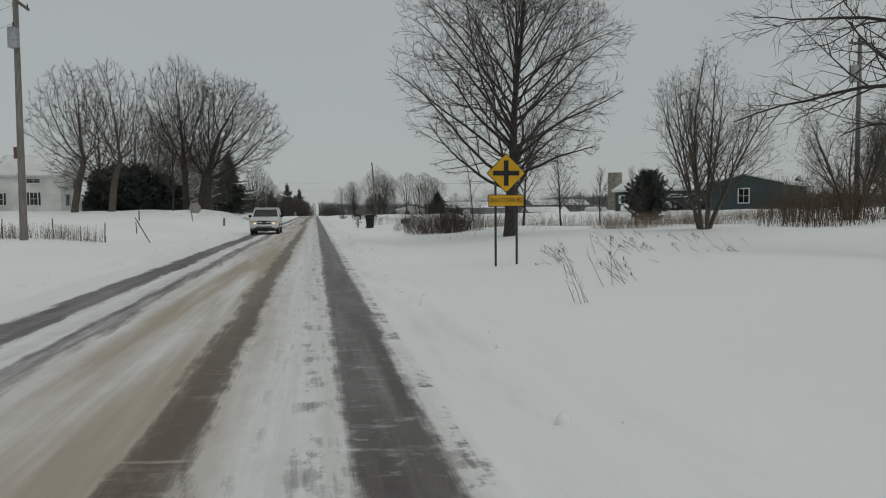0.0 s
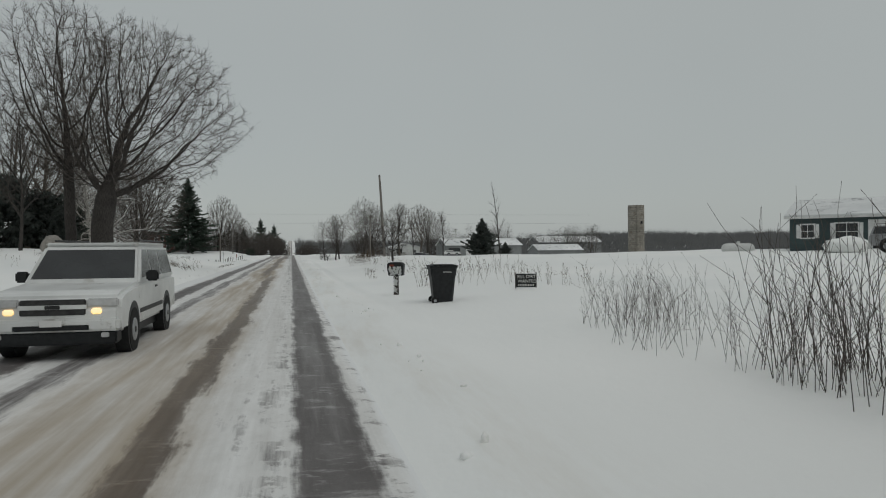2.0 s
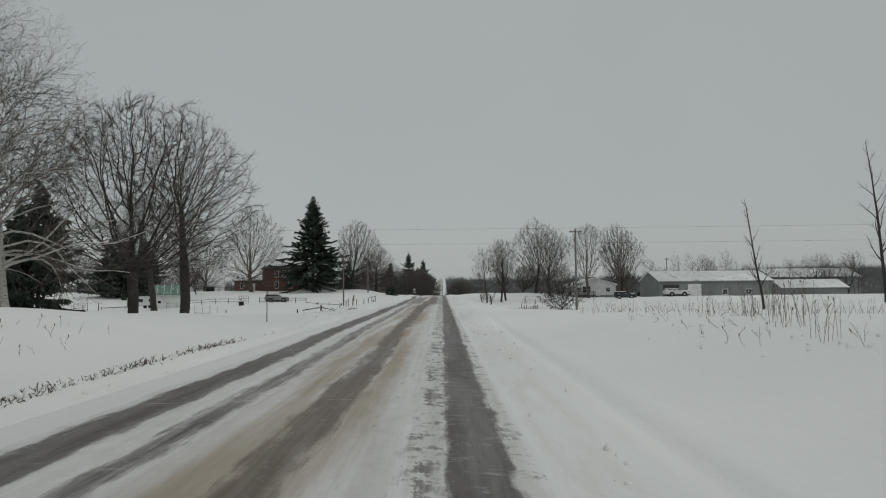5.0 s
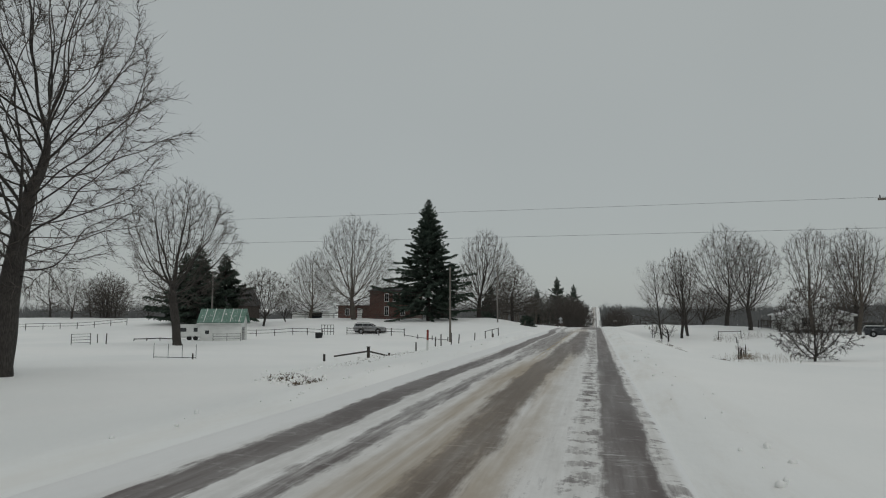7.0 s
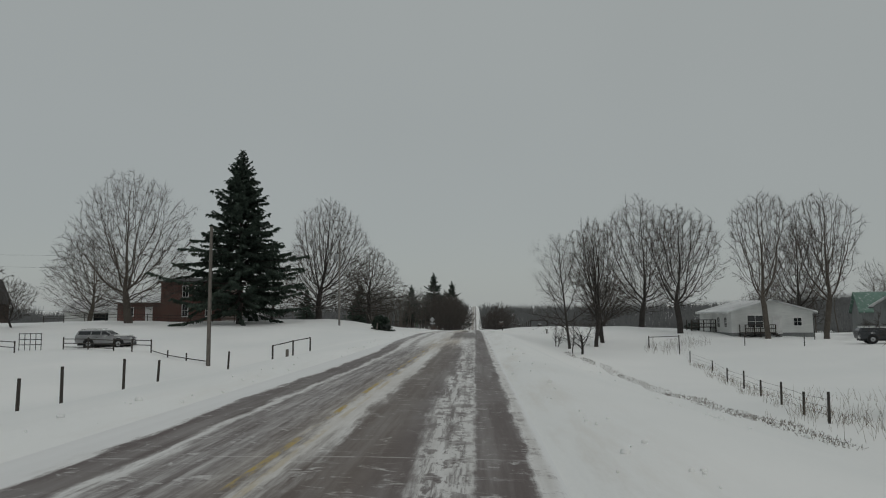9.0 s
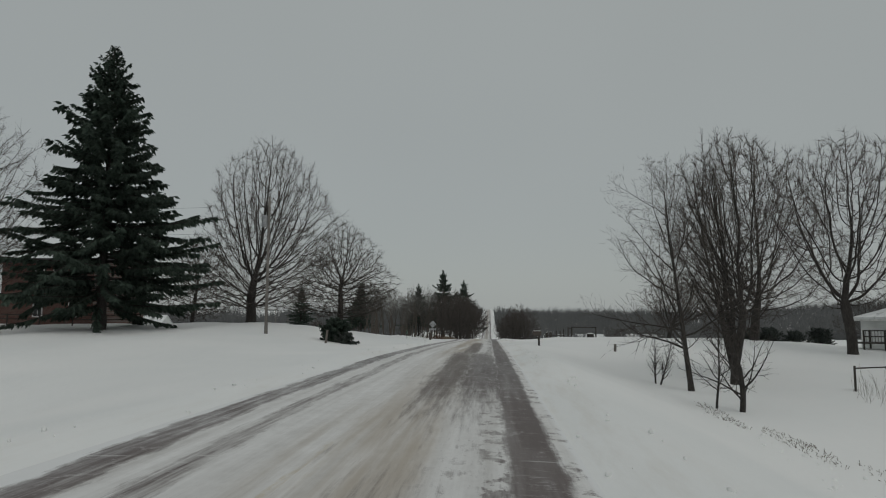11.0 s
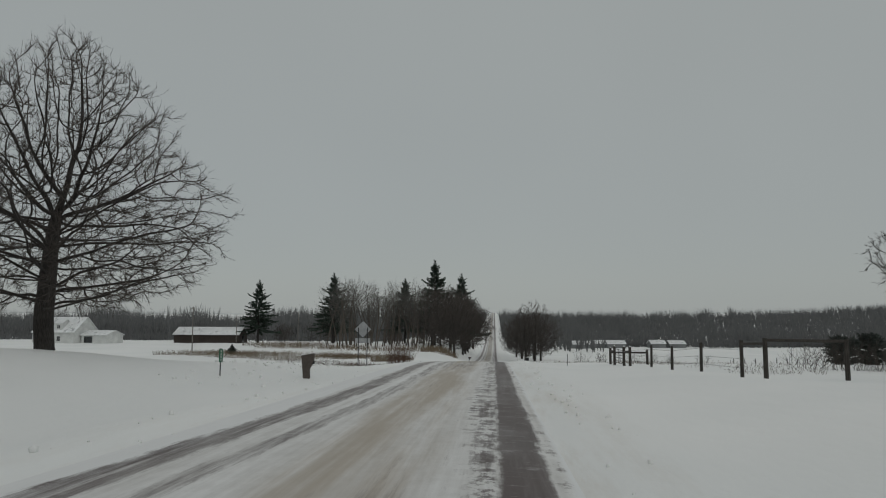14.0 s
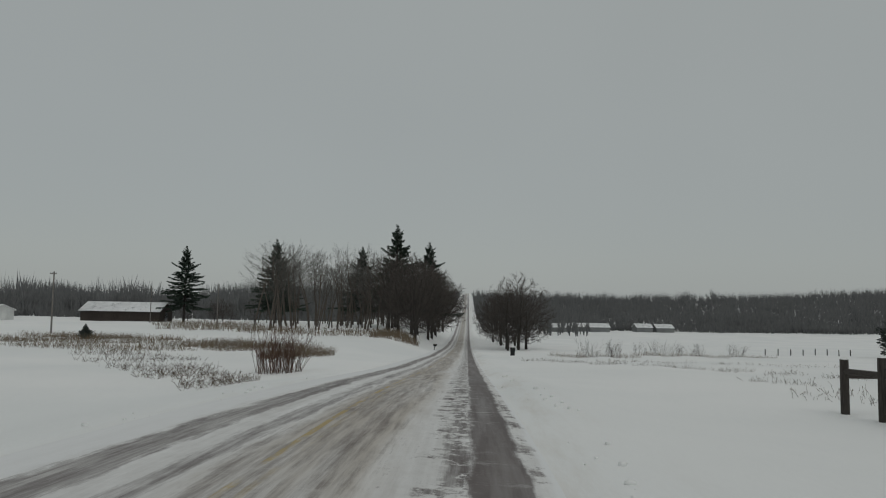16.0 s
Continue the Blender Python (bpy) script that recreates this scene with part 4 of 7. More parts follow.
for x, y, k, note in ((-36.5, 157.0, 0.95, ""), (-67.3, 245.4, 1.25, "dark fir behind the animal shelter"), (-72.0, 249.0, 1.15, "dark fir behind the animal shelter"), (-66.0, 252.0, 1.15, "dark fir behind the animal shelter")):
    again(fir, x, y, k, y * 7, note, 1.35 if note else 1.0)
wood_spruce = conifer("wood_spruce", -18.7, 490.0, 27.0, 9.4, 66, "tall dark spruce rising over the bare wood", 280, -0.32, 0.5, low=0.2)
for x, y, k in ((-10.8, 502.0, 0.9), (-53.8, 502.0, 0.88), (-79.5, 502.0, 0.80), (-30.0, 505.0, 0.82), (-62.0, 540.0, 0.8)):
    again(wood_spruce, x, y, k, y * 3)

yard_apple = tree("apple_tree", -55.5, 246.4, 10.0, 0.20, dict(HIGH, prof=((0.15, 0.2), (0.4, 0.42), (0.65, 0.46), (0.88, 0.3), (1.0, 0.05)), lead=0.15, clear=0.12, points=600, jit=0.28), 76, "crooked bare fruit tree in the paddock", BARK_DARK)
again(yard_apple, -55.8, 256.0, 0.6, 140, "low bare fruit tree on the rise")

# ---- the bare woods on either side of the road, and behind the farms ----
# Haze over the roadside wood, mixed into the twigs' own colour.
WOOD_TWIG = plain("hazed_wood_twigs", (0.085, 0.082, 0.076), (0.165, 0.160, 0.150), 0.5, 0.95)
bushy = [tree("wood_tree", -9.2, 431.0, 14.0, 0.30, ROUND, 71, "bushy bare tree at the edge of the roadside wood", BARK_DARK, TWIG, group="roadside wood"),
         tree("wood_tree", -13.0, 440.0, 15.0, 0.28, ROUND, 72, "bushy bare tree at the edge of the roadside wood", BARK_DARK, TWIG, group="roadside wood")]
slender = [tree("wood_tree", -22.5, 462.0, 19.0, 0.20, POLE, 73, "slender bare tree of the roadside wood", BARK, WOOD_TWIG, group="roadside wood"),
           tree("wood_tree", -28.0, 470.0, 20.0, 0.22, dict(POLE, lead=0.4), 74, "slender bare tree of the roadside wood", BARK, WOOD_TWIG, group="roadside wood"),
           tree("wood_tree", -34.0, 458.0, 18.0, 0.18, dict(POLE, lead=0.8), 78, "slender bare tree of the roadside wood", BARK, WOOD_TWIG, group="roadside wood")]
rng = np.random.default_rng(5)
spots = [(-11.0, 446, 1.15), (-8.6, 462, 1.1), (-12.5, 472, 1.3), (-9.0, 486, 1.2), (-14.0, 492, 1.35), (-16.5, 455, 1.1), (-9.5, 508, 1.25), (-18.5, 480, 1.2), (-9.0, 525, 1.2), (-10.5, 455, 1.05), (-14.5, 510, 1.35), (-8.4, 474, 1.1), (-8.6, 498, 1.15), (-8.2, 545, 1.2),
         (7.4, 436, 0.80), (9.6, 440, 0.98), (11.4, 444, 0.86), (8.2, 452, 0.92), (10.6, 456, 1.0), (7.6, 444, 0.8), (8.0, 474, 0.95), (11.5, 478, 0.95), (9.0, 500, 1.0), (7.8, 520, 0.95)]
for i, (x, y, k) in enumerate(spots):
    again(bushy[i % 2], x, y, k, i * 77)
spots = [(-18 - 30 * rng.uniform(), 446 + 90 * rng.uniform(), rng.uniform(0.78, 1.05)) for k in range(62)]
spots += [(-60 + 12 * rng.uniform(), 500 + 25 * rng.uniform(), rng.uniform(0.55, 0.8)) for k in range(6)]
spots += [(48 + 70 * rng.uniform(), 285 + 50 * rng.uniform(), rng.uniform(0.5, 0.75)) for k in range(26)]
for i, (x, y, k) in enumerate(spots):
    again(slender[i % 3], x, y, k, i * 77)
small = [(48 + 70 * rng.uniform(), 288 + 50 * rng.uniform(), rng.uniform(0.6, 0.85)) for k in range(10)]
small += [(-130 + 36 * rng.uniform(), 265 + 40 * rng.uniform(), rng.uniform(0.55, 0.9)) for k in range(15)]
small += [(-95 + 60 * rng.uniform(), 525 + 25 * rng.uniform(), rng.uniform(0.36, 0.6)) for k in range(11)]
for i, (x, y, k) in enumerate(small):
    again(bushy[i % 2], x, y, k, i * 77, "bare tree behind the farms")


def far_wood(name, areas, seed, label, low=8.5, high=15.5, per=13, clear=0.55, fat=1.0):
    """Far bare woods: every tree a sheaf of tapering limbs from one foot."""
    r = np.random.default_rng(seed)
    xs, ys = [], []
    for x0, x1, y0, y1, n in areas:
        xs.append(r.uniform(x0, x1, n))
        ys.append(r.uniform(y0, y1, n))
    x, y = np.concatenate(xs), np.concatenate(ys)
    keep = (np.abs(x + 2) > 7.5)
    x, y = x[keep], y[keep]
    z = land(x, y) - 0.3
    n = len(x)
    h = r.uniform(low, high, n) * (0.92 + 0.16 * np.sin(x * 0.031 + 1.3) * np.sin(x * 0.0113 + y * 0.017) + 0.10 * np.sin(x * 0.11 + y * 0.05))
    foot = np.stack([x, y, z], 1)[:, None, :] + np.zeros((n, per, 3))
    foot[:, 1:, 2] += h[:, None] * r.uniform(0.1 * clear, clear, (n, per - 1))
    reach = h[:, None] * r.uniform(0.10, 0.30, (n, per))
    az = r.uniform(0, 6.28, (n, per))
    tip = np.stack([x, y, z], 1)[:, None, :] + np.stack([np.cos(az) * reach, np.sin(az) * reach, h[:, None] * r.uniform(0.55, 1.0, (n, per))], -1)
    w = fat * h[:, None, None] * r.uniform(0.009, 0.026, (n, per, 1)) * np.array([1.0, 0, 0])
    w2 = fat * h[:, None, None] * r.uniform(0.009, 0.026, (n, per, 1)) * np.array([0, 1.0, 0])
    V = np.stack([foot - w, foot + w, foot + w2, tip], 2).reshape(-1, 3)
    b = (np.arange(n * per) * 4)[:, None]
    T = np.concatenate([b + np.array([[0, 1, 3]]), b + np.array([[1, 2, 3]]), b + np.array([[2, 0, 3]])])
    me = mesh_from(name, V, None, T)
    # Far trees carry the haze in their twig colour.
    me.materials.append(TWIG_HAZED)
    return tagged(new(name, me), label, "far wood", kind="stuff")


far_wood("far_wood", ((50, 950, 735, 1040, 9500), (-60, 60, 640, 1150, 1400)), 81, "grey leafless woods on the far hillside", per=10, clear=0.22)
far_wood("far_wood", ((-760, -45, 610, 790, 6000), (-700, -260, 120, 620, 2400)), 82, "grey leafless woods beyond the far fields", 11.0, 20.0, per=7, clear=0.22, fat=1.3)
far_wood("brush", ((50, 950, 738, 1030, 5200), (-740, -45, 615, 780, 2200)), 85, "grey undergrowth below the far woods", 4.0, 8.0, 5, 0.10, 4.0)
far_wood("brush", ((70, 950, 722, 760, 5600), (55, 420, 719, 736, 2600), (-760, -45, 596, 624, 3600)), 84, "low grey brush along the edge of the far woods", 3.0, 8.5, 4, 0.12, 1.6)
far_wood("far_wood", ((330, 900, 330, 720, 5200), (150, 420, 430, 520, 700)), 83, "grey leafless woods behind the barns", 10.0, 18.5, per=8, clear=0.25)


# ---- thickets, weeds and straw ----
def stems(name, spots_, n, h, lean, mat, seed, label, heads=0.0, r0=0.006, kind="stuff", category="weeds", twigs=0, wind=(0.0, 0.0)):
    """Dead stalks that stand in the snow in patches: (x, y, half width, half length)."""
    r = np.random.default_rng(seed)
    pick = r.integers(0, len(spots_), n)
    c = np.array(spots_, dtype=float)[pick]
    a, q = r.uniform(0, 6.28, n), np.sqrt(r.uniform(0, 1, n))
    x, y = c[:, 0] + np.cos(a) * q * c[:, 2], c[:, 1] + np.sin(a) * q * c[:, 3]
    p = np.stack([x, y, land(x, y) - 0.05], 1)
    d = np.stack([r.normal(wind[0], lean, n), r.normal(wind[1], lean, n), np.ones(n)], 1)
    d /= np.linalg.norm(d, axis=1, keepdims=True)
    L = h * r.uniform(0.45, 1.15, n)
    pts, rad = shoots(r, p, d, L, np.full(n, r0), np.full(n, r0 * 0.5), 3, lean * 0.35, 0.0)
    pieces = [tubes(pts, rad, 3)]
    if twigs:
        u, pp, dd, pr = offshoots(r, pts, rad, twigs, 0.35, 1.0, (40, 30))
        tp, tr_ = shoots(r, pp, dd, np.repeat(L, twigs) * r.uniform(0.15, 0.4, len(u)), np.full(len(u), r0 * 0.6), np.full(len(u), r0 * 0.35), 2, 0.12, 0.04)
        pieces.append(tubes(tp, tr_, 3))
    if heads:
        k = r.uniform(0, 1, n) < heads
        t = pts[k, -1]
        up = t + np.stack([r.normal(0, 0.02, len(t)), r.normal(0, 0.02, len(t)), np.full(len(t), 0.06)], 1)
        pieces.append(tubes(np.stack([t - (0, 0, 0.02), (t + up) / 2, up], 1), np.tile(np.array([[0.005, 0.013, 0.004]]), (len(t), 1)), 5))
    me = mesh_from(name, *joined(pieces))
    me.materials.append(mat)
    return tagged(new(name, me), label, category, kind=kind)


stems("thicket", [(7.2, 42.4, 0.9, 1.9), (6.3, 45.0, 0.8, 1.6), (7.8, 41.0, 0.7, 1.0), (8.2, 43.4, 0.9, 1.6), (9.4, 42.5, 1.0, 1.4)], 560, 1.75, 0.15, TWIG, 91, "thicket of grey-brown bare shoots", r0=0.0065, category="thicket", twigs=4)
stems("thicket", [(8.0, 41.6, 0.9, 1.0), (8.6, 42.6, 0.8, 1.0), (7.3, 42.6, 0.7, 1.0), (6.4, 43.0, 0.7, 1.0), (9.0, 43.0, 0.6, 1.0)], 460, 1.15, 0.34, TWIG_RED, 90, "dense dark heart of a bare thicket", r0=0.006, category="thicket", twigs=5)
stems("thicket", [(6.4, 46.0, 0.8, 1.5), (6.0, 48.6, 0.8, 1.6), (6.6, 51.0, 0.9, 1.6), (11.5, 44.5, 2.0, 2.5), (15, 47, 3.0, 2.5), (20, 46, 3, 3)], 520, 1.1, 0.22, TWIG, 92, "loose thicket of grey weeds and shoots", r0=0.004, category="thicket", twigs=3)
stems("straw", [(11.4, 45.0, 1.5, 2.2), (14.2, 46.4, 2.2, 2.6), (18.0, 46.0, 3.0, 3.0)], 1000, 0.85, 0.22, GRASS, 191, "tall pale straw standing beside the thicket", r0=0.0045)
stems("weeds", [(8.4, 33.2, 2.6, 2.4), (10.5, 35.0, 1.8, 1.4)], 34, 0.5, 0.35, WEED, 192, "lone dry stalks in smooth snow", heads=0.6, r0=0.004)
stems("thicket", [(25, 42, 7, 4), (36, 48, 6, 3), (19, 37, 4, 2)], 3600, 0.95, 0.24, GRASS, 93, "belt of tall straw grass before the green house", r0=0.005)
stems("thicket", [(32, 36, 5, 4), (26, 33, 3, 3)], 700, 2.3, 0.15, WEED, 94, "dark tangled thicket on the bank", r0=0.012, category="thicket", twigs=4)
stems("straw_grass", [(-12.6, 36.2, 2.6, 0.9), (-17.5, 37.5, 3.0, 0.9)], 900, 0.75, 0.10, GRASS, 95, "tuft of tall straw grass along a wire fence", r0=0.006)
stems("weeds", [(7.5, 64, 2.2, 2.2), (9.5, 63, 2.0, 1.5), (6.0, 66, 0.9, 1.4), (5.6, 66.6, 0.6, 0.9), (8.0, 69.5, 1.8, 2.0), (10.5, 73.0, 2.4, 2.4)], 130, 0.8, 0.2, WEED, 96, "dry seed-headed weeds behind the mailbox", 0.8, 0.005, twigs=3)
stems("weeds", [(6.3, 17.0, 0.5, 0.7), (7.0, 19.8, 0.5, 0.6), (6.6, 14.1, 0.6, 0.7), (6.0, 12.5, 0.5, 0.6), (9.0, 20.5, 0.9, 1.0), (10.5, 22.2, 0.8, 0.8), (8.2, 17.0, 0.7, 0.8), (11.5, 19.0, 1.2, 1.2), (9.5, 15.5, 1.0, 1.0), (12.5, 23.5, 1.5, 1.0), (8.8, 18.6, 0.6, 0.8)], 90, 0.5, 0.35, WEED, 97, "wind-flattened dry weeds sticking out of the snowbank", 0.3, 0.0045, twigs=4, wind=(-1.5, -0.2))
stems("weeds", [(5.15, 13.7, 0.15, 0.2), (4.9, 12.55, 0.2, 0.2), (4.25, 11.1, 0.15, 0.2), (5.3, 12.3, 0.3, 0.3), (7.4, 17.8, 0.4, 0.5)], 10, 0.8, 0.16, WEED, 128, "tall thin dry stalks leaning in the wind", 0.3, 0.006, twigs=3, wind=(-0.32, 0.0))
stems("weeds", [(7.0, 80, 1.4, 4), (7.6, 88, 1.6, 4), (7.2, 97, 1.6, 4), (7.5, 104, 1.6, 3), (7.3, 112, 1.6, 4), (8.5, 120, 2.0, 4), (10, 70, 3, 5)], 230, 0.45, 0.6, WEED, 98, "bent dry weeds along the snowbank", 0.4, 0.005, twigs=3, wind=(-0.3, 0.1))
stems("weeds", [(6.4, 103.9, 0.5, 0.8), (5.5, 101.9, 0.35, 0.5), (7.2, 104.5, 0.6, 0.8), (6.9, 102.8, 0.4, 0.6)], 60, 1.0, 0.5, WEED, 132, "tangle of dead brown stalks on the snowbank", 0.3, 0.007, twigs=5, wind=(-0.9, 0.2))
stems("weeds", [(8.2, 113.4, 0.4, 1.0), (7.4, 110.2, 0.35, 0.7), (9.2, 116, 0.8, 1.5), (10.5, 122, 1.2, 3.0)], 70, 0.95, 0.10, WEED, 133, "upright dry seed-headed stalks on the bank", 0.8, 0.006, twigs=2)
stems("weeds", [(4.7, 81.5, 0.25, 0.8), (5.1, 84.5, 0.3, 0.8), (4.6, 78.0, 0.3, 0.8), (5.4, 88, 0.3, 1.2)], 60, 0.28, 0.6, WEED, 134, "low dark weeds along the edge of the bank", 0.3, 0.005, twigs=2)
stems("straw_grass", [(11, 118, 4, 6), (14, 126, 4, 7), (9, 130, 2.5, 5), (12.5, 138, 4, 6)], 230, 0.7, 0.36, GRASS, 99, "pale straw grass on the roadside bank", r0=0.006)
stems("weeds", [(-8.8, 94.7, 0.5, 0.7), (-8.0, 94.2, 0.5, 0.7), (-9.0, 97.7, 0.5, 0.7), (-9.0, 99.4, 0.5, 0.7), (-9.2, 96.6, 0.5, 0.7), (-7.9, 96.2, 0.5, 0.7), (-7.6, 99.6, 0.5, 0.7), (-7.0, 91.1, 0.5, 0.7)], 110, 0.4, 0.45, WEED, 135, "tangled dark weeds breaking through the drift", 0.4, 0.007, twigs=4, wind=(-0.6, 0.0))
stems("weeds", [(-13.5, 77.0, 2.0, 5), (-11.5, 84.0, 1.5, 4), (-12, 106, 2, 6), (-10, 112, 1.5, 5)], 160, 0.35, 0.4, WEED, 100, "low dry weeds on the snowbank", 0.4, 0.005, twigs=2)
stems("weeds", [(9.75, 194.7, 0.35, 3), (10.1, 199, 0.4, 3), (10.4, 204, 0.4, 4), (10.75, 210, 0.45, 4), (10.8, 216, 0.5, 4), (10.7, 222, 0.5, 4), (10.4, 228, 0.5, 4), (9.6, 234, 0.45, 3), (8.8, 239, 0.4, 3)], 3000, 0.17, 0.9, WEED, 101, "matted brown grass on the broken edge of the ditch", 0.0, 0.009, twigs=1, wind=(-0.6, 0))
stems("weeds", [(11.9, 198, 0.6, 3), (13.0, 203, 0.6, 3), (14.4, 210, 0.6, 3), (15.6, 216, 0.6, 3), (16.8, 223, 0.6, 3), (17.9, 230, 0.6, 3)], 420, 0.45, 0.3, GRASS, 131, "dry grass along the ditch fence", 0.1, 0.006, twigs=2)
stems("straw_grass", [(11.5, 196, 2.2, 3.5), (14, 200, 2.5, 3.5), (11, 187, 2.5, 4), (17, 206, 2.5, 3)], 240, 0.7, 0.3, GRASS, 102, "tall straw grass in the ditch", 0.0, r0=0.006)
stems("straw_grass", [(-30, 383, 9, 4), (-42, 391, 8, 4), (-20, 376, 6, 4), (-14, 366, 3, 5), (-24, 379, 5, 3), (-50, 397, 8, 2), (-34, 372, 9, 4), (-46, 380, 9, 4)], 6500, 0.8, 0.45, GRASS, 103, "belt of matted straw grass in the field", r0=0.016)
stems("weeds", [(-11, 339, 1.6, 3.0), (-14.0, 343, 2.4, 3), (-18, 349, 3.5, 3), (-23, 357, 4.5, 3), (-28, 364, 4, 3), (-46, 384, 8, 1.5)], 1500, 0.5, 0.8, WEED, 104, "snow-bent brown weeds at the field's edge", 0.1, 0.010, twigs=2)
stems("bush", [(-10.6, 347.5, 1.3, 1.6)], 150, 2.1, 0.24, TWIG_RED, 105, "red-brown bare bush at the field's edge", r0=0.014, kind="", category="bush", twigs=4)
stems("bush", [(-9.2, 312.0, 1.2, 1.5), (-10.5, 317, 1.5, 1.0)], 22, 0.5, 0.4, WEED, 106, "dry weeds beside the back of a sign", 0.4, 0.005, kind="stuff", category="weeds", twigs=2)
stems("hedge", [(16.5, 404, 1.6, 3), (20.5, 409, 1.2, 3), (27.5, 416, 2.6, 3), (33.5, 423, 1.6, 3), (37.5, 424, 1.0, 2), (46, 430, 1.4, 2)], 150, 2.1, 0.34, TWIG, 107, "low bare hedge across the fields", r0=0.016, category="hedge", twigs=5)
stems("straw_grass", [(14, 404, 3, 3), (21, 410, 4, 3), (29, 417, 4, 3), (38, 424, 5, 2), (48, 430, 5, 2)], 900, 0.7, 0.5, GRASS, 129, "straw grass round the low hedge", r0=0.014)
stems("weeds", [(6.5, 374, 1.6, 1.2), (9.0, 370.5, 1.8, 1.2), (11.8, 366.5, 1.8, 1.2), (13.8, 362, 1.6, 1.2), (15.6, 358, 1.6, 1.2), (17.4, 355, 1.4, 1.2), (19.2, 351.5, 1.4, 1.2), (21, 348, 1.6, 1.2), (14, 340, 1.6, 1.5)], 620, 0.36, 0.6, WEED, 130, "thin line of dry weeds across the field", 0.1, 0.007, twigs=2)
stems("weeds", [(16, 372, 5, 2), (26, 368, 6, 2), (38, 362, 8, 2), (13, 330, 3, 3), (16, 318, 3, 6), (14, 306, 2, 5), (24, 322, 4, 6), (30, 340, 8, 2)], 900, 0.35, 0.6, WEED, 108, "dry weeds along the field fence", 0.1, 0.008, twigs=2)
stems("bush", [(17.0, 308, 1.6, 1.5), (19.6, 307.6, 1.6, 1.5), (22.0, 309, 1.6, 1.5)], 240, 1.7, 0.4, TWIG, 127, "tangled bare brush behind the entrance frame", r0=0.009, kind="stuff", category="brush", twigs=5)
stems("weeds", [(20, 246, 2.5, 2), (18, 243, 1.5, 3), (23, 250, 2, 2)], 150, 1.1, 0.2, WEED, 109, "dry weeds at the ranch fence", 0.1, 0.006, twigs=2)
stems("wood_floor", [(-25, 432, 16, 10), (-45, 440, 14, 10), (-12, 424, 4, 10), (-60, 470, 12, 16)], 2600, 1.2, 0.25, GRASS, 110, "brown brush at the foot of the wood", r0=0.03, category="brush", twigs=1)

# ---- materials of made things ----
WOOD_GREY = plain("weathered_grey_wood", (0.10, 0.088, 0.075), (0.22, 0.20, 0.18), 7, 0.85, stretch=(6, 6, 0.4), bump=0.4)
WOOD_DARK = plain("dark_wet_wood", (0.030, 0.026, 0.023), (0.085, 0.075, 0.066), 8, 0.8, stretch=(6, 6, 0.4), bump=0.4)
WOOD_POLE = plain("pole_wood", (0.13, 0.12, 0.11), (0.27, 0.25, 0.23), 5, 0.85, stretch=(6, 6, 0.3), bump=0.3)
STEEL = plain("galvanised_steel", (0.30, 0.31, 0.32), (0.45, 0.46, 0.47), 10, 0.5, 0.6)
STEEL_DARK = plain("dark_steel", (0.03, 0.03, 0.03), (0.07, 0.07, 0.07), 10, 0.55, 0.4)
SIGN_YELLOW = plain("sign_yellow", (0.62, 0.33, 0.010), (0.72, 0.41, 0.020), 4, 0.45)
SIGN_BACK = plain("sign_back_aluminium", (0.36, 0.37, 0.38), (0.48, 0.49, 0.50), 5, 0.5, 0.3)
BLACK = plain("black_plastic", (0.010, 0.011, 0.012), (0.022, 0.024, 0.026), 12, 0.5, bump=0.05)
WHITE_INK = plain("white_ink", (0.60, 0.60, 0.58), (0.72, 0.72, 0.70), 20, 0.7)
WHITE_PAINT = plain("white_painted_siding", (0.60, 0.61, 0.60), (0.74, 0.75, 0.73), 3, 0.6, stretch=(0.3, 0.3, 8), bump=0.15)
GREEN_PAINT = plain("dark_green_siding", (0.040, 0.062, 0.064), (0.060, 0.088, 0.090), 3, 0.6, stretch=(0.3, 0.3, 9), bump=0.2)
GREEN_METAL = plain("green_metal_roof", (0.10, 0.19, 0.15), (0.17, 0.28, 0.23), 5, 0.45, wear=(0.7, 0.7, 0.7))
TRIM_WHITE = plain("white_trim", (0.66, 0.66, 0.65), (0.78, 0.78, 0.77), 6, 0.5)
ROOF_SNOW = plain("snow_on_roof", (0.70, 0.72, 0.72), (0.84, 0.85, 0.85), 0.9, 0.8, wear=(0.36, 0.37, 0.38), bump=0.3, dist=0.05)
ROOF_DARK = plain("dark_shingle_roof", (0.05, 0.05, 0.05), (0.11, 0.11, 0.11), 6, 0.85)
BARN_METAL = plain("grey_barn_metal", (0.17, 0.18, 0.18), (0.27, 0.28, 0.28), 2, 0.6, 0.2, stretch=(5, 5, 0.3), bump=0.3)
BARN_BROWN = plain("dark_barn_boards", (0.035, 0.028, 0.024), (0.075, 0.060, 0.052), 3, 0.85, stretch=(6, 6, 0.3), bump=0.4)
CONCRETE = plain("silo_concrete", (0.20, 0.185, 0.16), (0.34, 0.32, 0.28), 1.2, 0.9, wear=(0.17, 0.14, 0.11), bump=0.2)
GLASS_DARK = plain("dark_window_glass", (0.012, 0.014, 0.016), (0.030, 0.034, 0.036), 1.5, 0.08, spec=0.6)
CAR_WHITE = plain("white_car_paint", (0.58, 0.59, 0.58), (0.70, 0.71, 0.70), 2, 0.3, wear=(0.42, 0.41, 0.39), spec=0.5)
CAR_SILVER = plain("dull_silver_paint", (0.22, 0.225, 0.23), (0.32, 0.325, 0.33), 2, 0.35, wear=(0.5, 0.5, 0.5), spec=0.5)
